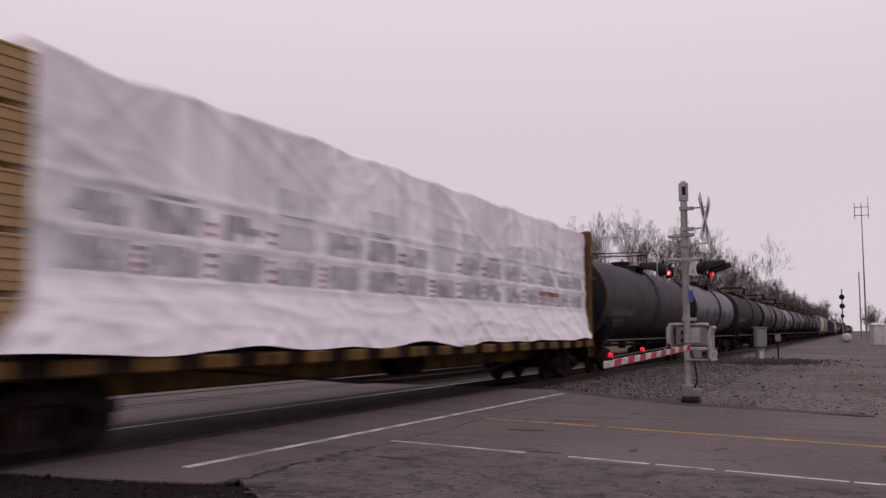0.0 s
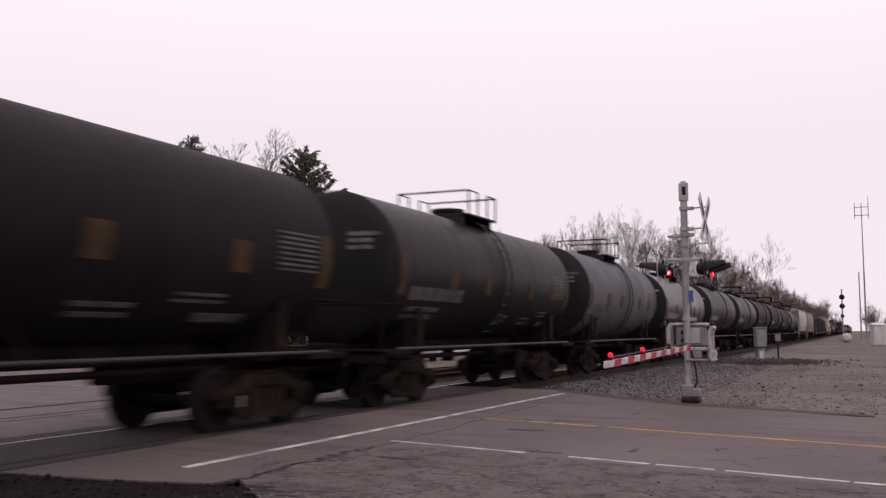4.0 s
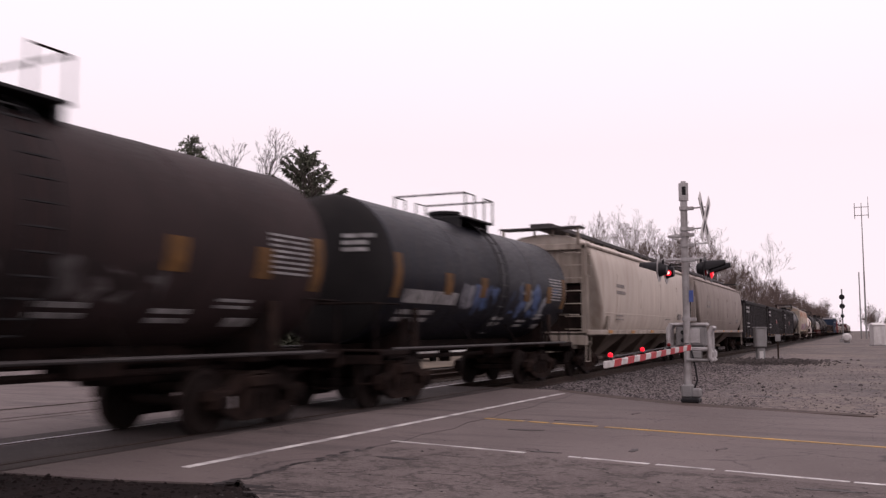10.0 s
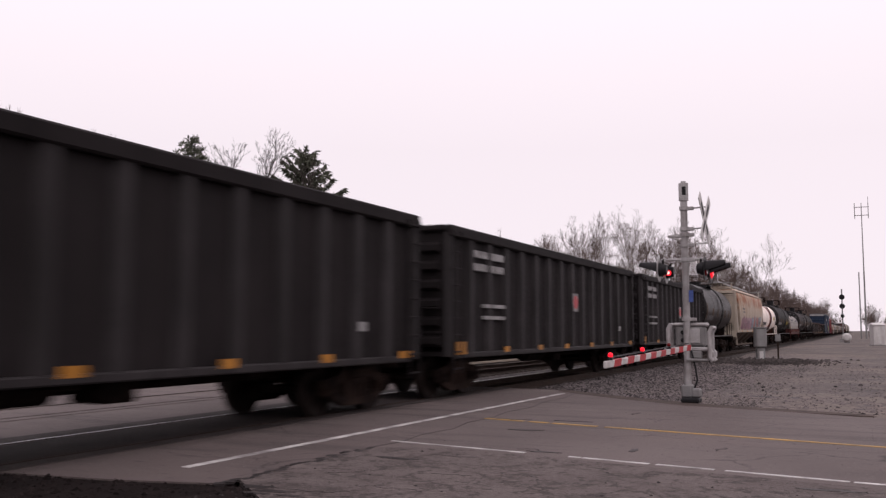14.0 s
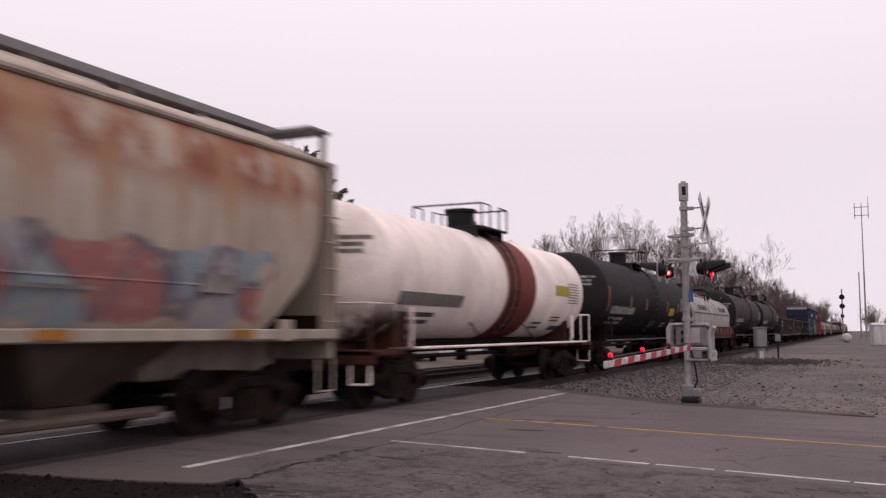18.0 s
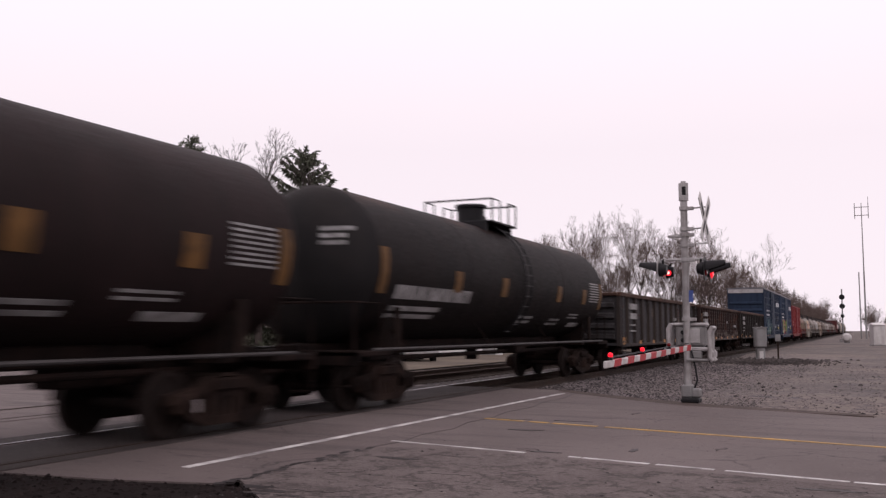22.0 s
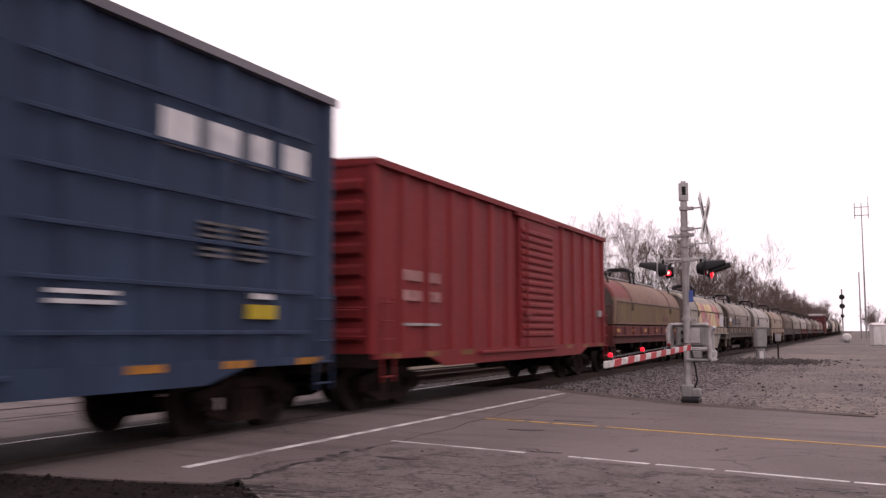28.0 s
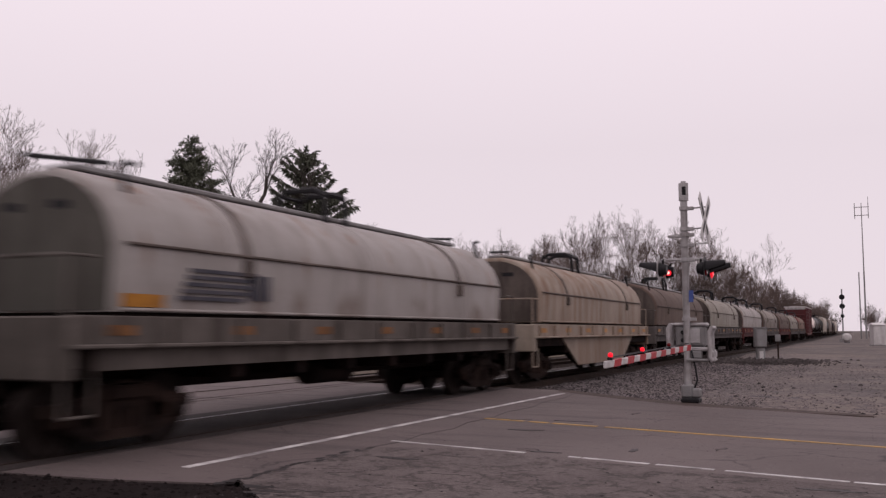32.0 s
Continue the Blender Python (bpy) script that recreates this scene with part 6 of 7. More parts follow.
tank_car(108.20, 121.10, T_SPILL, "short black tank car with a pale spill down its side", R=1.45, zc=2.64)
tank_car(121.10, 134.20, T_BLACK, "short black tank car with orange squares")
tank_car(134.20, 147.40, T_BLACK, "short black tank car with orange squares")
tank_car(147.40, 159.60, T_BROWN, "short brown-black tank car with faint marks", marks="dim")
tank_car(159.60, 172.80, T_BROWN, "short brown-black tank car with white stencils", R=1.49, zc=2.74, head=0.5)
tank_car(172.80, 186.40, T_SCRAWL, "short brown-black tank car with scrawled paint", R=1.45, zc=2.64)
tank_car(186.40, 199.40, T_BLUEBLK, "short blue-black tank car with blue spray paint", R=1.45, zc=2.64)
hopper_car(199.40, 219.20, H_CREAM, H_GRIME, "cream covered hopper car with rounded sides")
hopper_car(219.20, 240.60, H_TAUPE, H_TAUPE, "weathered taupe covered hopper car", bays=3, bowed=True)
for k, (a, b) in enumerate(((240.6, 258.3), (258.3, 276.2), (276.2, 292.3))):
    gondola_car(a, b, G_COAL, G_COAL, "tall black ribbed gondola car with white stencils", top=3.55, ribs=15, placard=(k > 0), ribpaint=G_COALRIB,
                marked=((-0.84, -0.74, 0.82, 0.88), (-0.72, -0.62, 0.82, 0.88), (-0.84, -0.74, 0.71, 0.77), (-0.72, -0.62, 0.71, 0.77), (-0.76, -0.58, 0.40, 0.43), (-0.76, -0.58, 0.30, 0.33), (0.72, 0.76, 0.2, 0.26)))
tank_car(292.30, 305.30, T_BLACK, "short black tank car with orange squares", head=0.55, marks="dim")
hopper_car(305.30, 324.60, H_OLD, H_FRAME, "cream covered hopper car with rust patches and faded spray paint", plate=True, pale=True)
tank_car(324.60, 340.00, T_WHITE, "cream white tank car with a brown-red band", R=1.38, zc=2.6, head=0.62, headpaint=T_WHITE, marks="dim", squares=False, band=(-0.2, 1.9), bandmat=T_BAND, dome=True, light_rail=T_WHITE,
         patch=((3.6, 4.9, 2.45, 2.75, P_DECALY),))
tank_car(340.00, 357.50, T_JET, "long black tank car with orange squares and a yellow notice", head=0.55, dome=True, patch=((3.5, 4.6, 2.12, 2.45, P_DECALY),))
STRIPES = tuple((-0.74 + 0.008 * k, -0.55 + 0.012 * k, 1.85 + 0.092 * k, 1.9 + 0.092 * k, P_NAVY) for k in range(5))
NSMARK = STRIPES + ((-0.52, -0.49, 1.86, 2.26, P_NAVY), (-0.47, -0.445, 1.86, 2.26, P_NAVY), (-0.42, -0.36, 1.86, 1.95, P_NAVY), (-0.42, -0.36, 2.02, 2.1, P_NAVY), (-0.42, -0.36, 2.17, 2.26, P_NAVY),
                    *((-0.3 + 0.026 * k, -0.282 + 0.026 * k, z, z + 0.09, P_NAVY) for z in (1.9, 2.1) for k in range(8)), (-0.9, -0.81, 1.84, 1.99, M_REFLECT), (-0.92, -0.8, 2.05, 2.3, M_LOGO))
NSWHITE = STRIPES + ((-0.53, -0.515, 1.88, 2.24, P_NAVY), (-0.505, -0.49, 1.88, 2.24, P_NAVY), (-0.48, -0.46, 1.88, 2.24, P_NAVY), (-0.88, -0.78, 1.74, 1.9, M_REFLECT))
coil_car(357.50, 374.45, (C_WHITE, C_WHITE), F_RED, "coil car with two off-white hoods on an oxide red frame",
         zs=2.42, refl=M_DIMREFL, endpaint=M_HOODEND2,
         marks=((-0.66, -0.48, 2.58, 2.62, P_NAVY), (-0.66, -0.48, 2.68, 2.72, P_NAVY), (-0.66, -0.5, 2.78, 2.82, P_NAVY), (-0.46, -0.40, 2.58, 2.82, P_NAVY), (-0.38, -0.3, 2.58, 2.82, P_NAVY),
                (0.3, 0.48, 2.58, 2.62, P_NAVY), (0.3, 0.48, 2.68, 2.72, P_NAVY), (0.3, 0.46, 2.78, 2.82, P_NAVY), (0.5, 0.56, 2.58, 2.82, P_NAVY), (0.58, 0.66, 2.58, 2.82, P_NAVY),
                (-0.92, -0.84, 1.78, 1.84, P_DECALY), (0.12, 0.2, 1.78, 1.84, P_DECALY)))
tank_car(374.45, 393.25, T_SOOTBROWN, "long brown-black tank car with orange squares", head=0.55, dome=True)
tank_car(393.25, 411.10, T_SOOTY, "long soot-black tank car with white stencils", head=0.55, dome=True)
gondola_car(411.10, 428.30, G_GREY, M_CHORD, "worn grey ribbed gondola car with rusty top edge", blotches=22, ribpaint=G_RIB)
gondola_car(428.30, 445.70, G_BROWN, M_CHORD, "rust-brown ribbed gondola car", ribs=19, blotches=60, corner=True)
gondola_car(445.70, 463.20, G_BLACK, M_CHORD, "sooty ribbed gondola car with orange reflectors")
LOGO1 = ((0.50, 0.585, 3.76, 4.22, M_LOGO), (0.615, 0.695, 3.76, 4.22, M_LOGO), (0.73, 0.785, 3.76, 4.22, M_LOGO), (0.825, 0.905, 3.76, 4.22, M_LOGO), (0.73, 0.81, 1.62, 1.82, P_DECALY), (0.74, 0.80, 1.9, 1.98, M_LOGO), (0.3, 0.42, 1.75, 1.8, M_LOGO), (0.3, 0.42, 1.86, 1.91, M_LOGO),
         (-0.7, -0.58, 3.15, 3.3, M_LOGO), (-0.55, -0.43, 3.15, 3.3, M_LOGO), (-0.7, -0.58, 2.8, 2.95, M_LOGO), (-0.55, -0.43, 2.8, 2.95, M_LOGO),
         *((y, y + 0.075, 2.42 + 0.085 * k, 2.46 + 0.085 * k, M_DIMSTEN) for y in (0.6, 0.7) for k in range(6)))
box_car(463.20, 480.25, B_BLUE1, M_GALV, "tall blue ribbed box car with white end panel and pale scrawls", top=5.2, style="rib", ribs=12, white_end=M_ALU, lettering=LOGO1)
box_car(480.25, 497.35, B_BLUE2, M_GALV, "tall blue ribbed box car with bright graffiti and white lettering", top=5.2, style="rib", ribs=12, lettering=LOGO1)
box_car(497.35, 514.25, B_RED, B_RED, "oxide red ribbed box car with sliding door", top=4.5, door=(0.85, 1.3),
        lettering=(*((-0.86 + 0.036 * k, -0.835 + 0.036 * k, z, z + 0.2, M_PINKSTEN) for z in (2.4, 2.02) for k in range(6) if k != 3), (-0.86, -0.66, 1.55, 1.6, M_STENCIL), (0.9, 0.95, 1.9, 2.1, M_STENCIL)))
coil_car(514.25, 529.55, (C_TAN,), F_RED, "coil car with faded tan hood on an oxide red frame", side_paint=C_OCHRE, marks=((0.3, 0.45, 1.85, 2.05, B_MAROON),))
coil_car(529.55, 544.55, (C_SPRAYED,), C_CREAM, "coil car with cream hood, spray paint and a deep well side", well=True)
coil_car(544.55, 559.95, (C_GREY,), F_LIGHT, "coil car with grey weathered hood and dark marks", marks=NSMARK)
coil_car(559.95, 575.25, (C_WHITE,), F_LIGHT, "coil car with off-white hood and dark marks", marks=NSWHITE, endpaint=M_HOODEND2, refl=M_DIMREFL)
coil_car(575.25, 590.45, (C_RUSTY,), C_RUSTY, "coil car with rust-streaked cream hood and a deep well side", well=True)
coil_car(590.45, 605.75, (C_BROWN,), F_GREY, "coil car with brown hood")
coil_car(605.75, 621.25, (C_CREAM,), F_GREY, "coil car with cream hood")
coil_car(621.25, 637.25, (C_WHITE, C_WHITE), F_RED, "coil car with two off-white hoods")
coil_car(637.25, 653.25, (C_GREY,), F_GREY, "coil car with grey hood")
coil_car(653.25, 669.25, (C_BROWN,), F_RED, "coil car with brown hood")
coil_car(669.25, 685.25, (C_CREAM,), F_GREY, "coil car with cream hood")
coil_car(685.25, 701.25, (C_TAN,), F_GREY, "coil car with tan hood")
box_car(701.25, 719.05, B_MAROON, M_WHITE, "tall maroon box car with a white roof", top=5.1, style="rib", white_end=M_ALU)
tank_car(719.05, 734.20, T_WHITE, "cream white tank car with plain sides", head=0.6, headpaint=T_WHITE, marks="dim", squares=False)
tank_car(734.20, 752.20, T_BLACK, "long black tank car with dark dome", dome=True)
tank_car(752.20, 770.20, T_DARK, "long sooty tank car with dome", dome=True)
hopper_car(770.20, 789.60, H_CREAM, H_CREAM, "cream covered hopper car")
tank_car(789.60, 808.20, T_BLACK, "long black tank car with dark dome")
hopper_car(808.20, 827.60, H_TAUPE, H_TAUPE, "taupe covered hopper car")
gondola_car(827.60, 845.60, G_BROWN, M_CHORD, "rust-brown gondola car with ribs")
tank_car(845.60, 864.20, T_BROWN, "long brown-black tank car with faint marks", marks="dim")
hopper_car(864.20, 883.60, H_CREAM, H_CREAM, "cream covered hopper car")
tank_car(883.60, 902.20, T_DARK, "sooty dark steel tank car", marks="dim")


# ---- crossing signal with lowered gate ----
def crossing_signal(x, y):
    t = thing("crossing_signal", "grey aluminium level-crossing mast with red lamps, crossbuck and a lowered gate", "crossing signal")
    t.location = (x, y, -0.1)
    base = part("base", Geo().box(-0.1, 0.06, -0.18, 0.18, -0.1, 0.12, 0.03), M_WHITE, t, "pale concrete foundation")
    part("base_plate", Geo().box(-0.12, 0.24, -0.2, 0.2, 0.09, 0.2, 0.03).box(0.07, 0.2, -0.14, 0.14, -0.08, 0.1, 0.02), M_BLACK, t)
    part("junction_box", Geo().box(-0.12, 0.1, -0.15, 0.15, 0.2, 0.46, 0.03).box(0.08, 0.26, -0.13, 0.13, 0.2, 0.38, 0.03), M_GREYBOX, t)
    part("mast", Geo().cyl((0, 0, 0.17), (0, 0, 4.32), 0.071, n=20), M_ALU, t)
    part("mast_cap", Geo().cyl((0, 0, 4.25), (0, 0, 4.62), 0.098, n=20).cyl((0, 0, 4.62), (0, 0, 4.66), 0.05, n=16), M_ALU, t)
    part("cap_slot", Geo().box(-0.02, 0.06, -0.104, -0.06, 4.36, 4.54, 0.012), M_BLACK, t)
    for z in (1.75, 2.98, 3.28, 3.5, 3.62, 4.05):
        part("clamp", Geo().cyl((0, 0, z), (0, 0, z + 0.08), 0.094, n=20).box(0.05, 0.2, -0.04, 0.04, z, z + 0.07, 0.01), M_ALU, t)
    # crossbuck on its stand-off arms
    for z in (3.3, 3.62, 4.05):
        part("sign_arm", Geo().cyl((0.05, 0, z + 0.03), (0.44, 0.0, z + 0.05), 0.016, n=6), M_ALU, t)
    for sgn in (1, -1):
        g = Geo().box(-0.008, 0.008, -0.62, 0.62, -0.115, 0.115, 0.004)
        b = part("crossbuck_board", g, M_WHITE, t, "white crossbuck board")
        b.matrix_basis = pose(0.42 + 0.012 * sgn, 0, 3.86, 45 * sgn, 0, -3)
        lt = part("lettering", Geo().box(0.0, 0.011, -0.42, -0.08, -0.05, 0.05).box(0.0, 0.011, 0.08, 0.42, -0.05, 0.05), M_BLACK, b)
    # lamps, two facing each way along the road
    part("cross_arm", Geo().cyl((-0.42, 0, 3.02), (0.42, 0, 3.02), 0.03, n=8).cyl((-0.4, -0.38, 2.98), (-0.4, 0.38, 2.98), 0.03, n=8).cyl((0.42, -0.38, 2.98), (0.42, 0.38, 2.98), 0.03, n=8), M_ALU, t)
    part("bracket", Geo().box(-0.34, 0.0, -0.03, 0.03, 3.48, 3.54, 0.01).cyl((-0.34, 0, 3.51), (-0.06, 0, 3.40), 0.015, n=6), M_ALU, t)
    for s in (1, -1):
        for yy in (-0.38, 0.38):
            lamp = part("lamp_housing", Geo().cyl((s * 0.30, yy, 2.80), (s * 0.46, yy, 2.80), 0.10, 0.15, n=18).cyl((s * 0.38, yy, 2.8), (s * 0.38, yy, 3.0), 0.025, n=6), M_BLACK, t)
            part("backing_disc", Geo().cyl((s * 0.455, yy, 2.80), (s * 0.462, yy, 2.80), 0.25, n=28), M_BLACK if s > 0 else M_ALU, lamp)
            g = Geo()
            ro, ri = 0.165, 0.155
            rows = []
            for xx, cut in ((0.462, -20), (0.84, 25)):
                ring = []
                for i in range(13):
                    a = radians(cut + (180 - 2 * cut) * i / 12)
                    ring.append((s * xx, yy + ro * math.cos(a), 2.80 + ro * math.sin(a)))
                for i in range(12, -1, -1):
                    a = radians(cut + (180 - 2 * cut) * i / 12)
                    ring.append((s * xx, yy + ri * math.cos(a), 2.80 + ri * math.sin(a)))
                rows.append(ring)
            part("visor", g.loft(rows), M_BLACK, lamp)
            part("lens", Geo().cyl((s * 0.465, yy, 2.78), (s * 0.50, yy, 2.78), 0.14, 0.10, n=20), M_LAMP if yy > 0 else M_LENS, lamp, "lit red lens" if yy > 0 else "dark red lens")
            if s < 0 < yy:
                part("side_light_rim", Geo().cyl((s * 0.40, yy - 0.09, 2.77), (s * 0.40, yy - 0.145, 2.77), 0.062, n=16), M_LAMP, lamp, "red rim of the side light")
                part("side_light", Geo().cyl((s * 0.40, yy - 0.10, 2.77), (s * 0.40, yy - 0.155, 2.77), 0.035, n=12), M_LAMPHOT, lamp, "small bright side light")
    part("blue_notice", Geo().box(0.07, 0.16, -0.07, -0.062, 2.14, 2.38, 0.003), mat("blue enamel", (0.08, 0.12, 0.33), 0.4), t, "small blue notice plate")
    # gate machine
    part("gate_machine", Geo().box(-0.24, 0.36, 0.02, 0.34, 1.22, 1.66, 0.05), M_GREYBOX, t)
    part("machine_cover", Geo().box(-0.28, 0.40, 0.0, 0.38, 1.64, 1.72, 0.03), M_ALU, t)
    part("machine_door", Geo().box(0.04, 0.26, -0.01, 0.02, 1.3, 1.6, 0.015), M_ALU, t)
    for zc in (1.36, 1.52):
        part("hinge", Geo().cyl((-0.08, -0.03, zc), (-0.08, 0.02, zc), 0.045, n=12), M_BLACK, t)
    part("machine_shelf", Geo().box(-0.46, 0.46, -0.06, 0.36, 1.14, 1.22, 0.02), M_ALU, t)
    for sx, z0, z1 in ((-0.36, 1.16, 1.68), (0.46, 0.94, 1.62)):
        part("counterweight_loop", Geo().tube([(sx + 0.06, -0.1, z0), (sx, -0.1, z0 + 0.08), (sx, -0.1, z1 - 0.1), (sx + 0.05, -0.1, z1), (sx + 0.05, 0.3, z1), (sx, 0.3, z1 - 0.1), (sx, 0.3, z0 + 0.08), (sx + 0.06, 0.3, z0)], 0.045, 8), M_ALU, t)
    part("pivot_bar", Geo().box(0.0, 0.44, -0.14, -0.06, 0.93, 0.99, 0.02).box(0.08, 0.3, -0.06, 0.02, 0.99, 1.14, 0.02), M_GREYBOX, t)
    part("counterweight", Geo().box(0.36, 0.5, 0.1, 0.7, 0.98, 1.16, 0.04), M_ALU, t)
    part("cable", Geo().tube([(0.09, -0.05, 1.15), (0.17, -0.08, 0.8), (0.2, -0.08, 0.55), (0.14, -0.05, 0.4)], 0.02, 6), M_BLACK, t)
    arm = part("gate_arm", Geo().box(-0.022, 0.022, -6.4, -0.2, -0.05, 0.05, 0.01), M_WHITE, t, "white and red striped gate arm")
    arm.matrix_basis = pose(0.1, 0, 1.22, 1.3, 0, -1.2)
    for i in range(8):
        y0 = -6.0 + i * 0.76
        part("red_stripe", Geo().loft([[(-0.025, y0 + k, -0.052), (0.025, y0 + k, -0.052), (0.025, y0 + k + 0.06, 0.052), (-0.025, y0 + k + 0.06, 0.052)] for k in (0.0, 0.38)]), M_REDPAINT, arm)
    part("arm_wire", Geo().tube([(0, -6.2, 0.09), (0, -0.4, 0.09)], 0.012, 5), M_BLACK, arm)
    for y0 in (-6.1, -4.2, -2.2):
        gl = part("gate_lamp", Geo().box(-0.04, 0.04, y0 - 0.05, y0 + 0.05, 0.055, 0.09, 0.01), M_BLACK, arm)
        part("lens", Geo().lathe_y([(y0 - 0.04, 0.014), (y0 - 0.033, 0.026), (y0 - 0.015, 0.036), (y0 + 0.015, 0.036), (y0 + 0.033, 0.026), (y0 + 0.04, 0.014)], 0, 0.125, 16), M_LAMP if y0 < -3 else M_LENS, gl, "lit red lens")
    return t


crossing_signal(6.0, 18.84)

# ---- trackside cabinets, posts and masts ----
GZ = -0.17
t = thing("relay_cabinet", "grey steel signal cabinet on a short pedestal", "cabinet", m=pose(4.4, 49.7, GZ, 0, 0, 20))
part("body", Geo().box(-0.28, 0.28, -0.28, 0.28, 0.75, 1.75, 0.03), M_GREYBOX, t)
part("pedestal", Geo().box(-0.2, 0.2, -0.18, 0.18, -0.05, 0.75, 0.02), M_GREYBOX, t)
part("cabinet_door", Geo().box(-0.24, 0.24, -0.30, -0.28, 0.8, 1.7, 0.01), M_GREYBOX, t)
part("notice", Geo().box(-0.1, 0.1, -0.19, -0.183, 0.15, 0.55), M_WHITE, t, "white label plate")
part("cap", Geo().box(-0.31, 0.31, -0.32, 0.31, 1.75, 1.81, 0.02), M_GREYBOX, t)
t = thing("junction_post", "small grey box on a rusty post", "junction box", m=pose(5.24, 50.1, GZ))
part("box", Geo().box(-0.13, 0.13, -0.1, 0.1, 1.05, 1.42, 0.02), M_GREYBOX, t)
part("post", Geo().cyl((0, 0, -0.05), (0, 0, 1.05), 0.045, n=8), M_RAIL, t)
part("door", Geo().box(-0.11, 0.11, -0.112, -0.1, 1.08, 1.39, 0.005), M_GREYBOX, t)
stones("ballast_mound", [(4.9 + random.gauss(0, 1.25), 47.4 + random.gauss(0, 1.7), GZ + random.uniform(-0.02, 0.16), random.uniform(0.04, 0.11)) for _ in range(2600)], M_BALLAST, "low mound of dark stones round the cabinet")

t = thing("block_signal", "tall railway signal mast with two black heads", "railway signal", m=pose(6.9, 134.7, GZ))
part("mast", Geo().cyl((0, 0, 0), (0, 0, 7.3), 0.09, n=10), M_GREYBOX, t)
for z in (6.2, 4.95, 3.6):
    hd = part("signal_head", Geo().cyl((0, -0.25, z), (0, 0.1, z), 0.36 if z > 4 else 0.26, n=18), M_BLACK, t)
    part("visor", Geo().cyl((0, -0.6, z), (0, -0.25, z), 0.16, n=12), M_BLACK, hd)
part("ladder", ladder(Geo(), 0.0, 0.25, 0.6, 0.2, 6.8), M_GREYBOX, t)
part("base_case", Geo().box(-0.5, 0.5, -0.4, 0.4, -0.1, 0.5, 0.03), M_GREYBOX, t)
t = thing("white_tank", "small round white tank on low feet", "tank", m=pose(7.5, 123.2, GZ))
part("shell", Geo().lathe_y([(-0.9, 0.05), (-0.85, 0.35), (-0.6, 0.55), (0.6, 0.55), (0.85, 0.35), (0.9, 0.05)], 0, 0.75, 24), M_WHITE, t)
for y in (-0.5, 0.5):
    part("foot", Geo().box(-0.35, 0.35, y - 0.08, y + 0.08, -0.05, 0.35, 0.02), M_GREYBOX, t)
for x, y, w, hh in ((10.75, 106.1, 0.6, 2.2), (12.0, 110.0, 0.75, 1.9)):
    t = thing("utility_hut", "small white metal equipment hut", "hut", "equipment huts", pose(x, y, GZ, 0, 0, 12))
    part("body", Geo().box(-w, w, -0.9, 0.9, 0.1, hh, 0.03), M_WHITE, t)
    part("roof", Geo().loft([[(a, b, hh) for a, b in ((-w - 0.1, -1), (w + 0.1, -1), (w + 0.1, 1), (-w - 0.1, 1))], [(a, b, hh + 0.25) for a, b in ((-w, -0.05), (w, -0.05), (w, 0.05), (-w, 0.05))]]), M_WHITE, t)
    part("door", Geo().box(-0.45, 0.45, -0.93, -0.9, 0.2, hh - 0.2, 0.01), M_WHITE, t)
    part("plinth", Geo().box(-w - 0.1, w + 0.1, -1, 1, -0.1, 0.1, 0.02), M_GREYBOX, t)
t = thing("radio_mast", "slender grey radio mast with dipole antennas", "radio mast", m=pose(10.0, 190, GZ))
part("pole", Geo().cyl((0, 0, 0), (0, 0, 13), 0.17, 0.14, n=12).cyl((0, 0, 13), (0, 0, 26.2), 0.12, 0.07, n=12), M_GREYBOX, t)
for z in (23.8, 25.4):
    part("antenna_arm", Geo().box(-1.3, 1.3, -0.06, 0.06, z, z + 0.12), M_GREYBOX, t)
for x in (-1.2, 0.0, 1.2):
    part("dipole", Geo().cyl((x, 0, 23.2), (x, 0, 26.3), 0.07, n=6), M_GREYBOX, t)
part("whip", Geo().cyl((1.2, 0, 26), (1.2, 0, 27.5), 0.04, n=5), M_GREYBOX, t)
t = thing("utility_pole", "plain grey wooden pole", "pole", m=pose(9.1, 190, GZ))
part("pole", Geo().cyl((0, 0, 0), (0, 0, 12.9), 0.14, 0.1, n=12), M_GREYBOX, t)



# ---- beyond the tracks ----
M_SILVER = mat("silver car paint", (0.34, 0.34, 0.35), 0.3, 0.5, var=0.05, scale=2, bump=0.0, spec=0.5)
M_GLASS = mat("dark car glass", (0.012, 0.014, 0.016), 0.08, 0.0, var=0.05, bump=0.0, spec=0.5)
M_TYRE = mat("tyre rubber", (0.018, 0.018, 0.018), 0.85, var=0.2, scale=6)
M_CLAD = mat("white metal cladding", (0.55, 0.54, 0.54), 0.5, var=0.06, scale=1.5, dirt=(0.4, 0.38, 0.36), amount=0.5, streak=True)
M_ROOF = mat("grey metal roof", (0.2, 0.2, 0.2), 0.5, 0.3, var=0.1, scale=1.5)


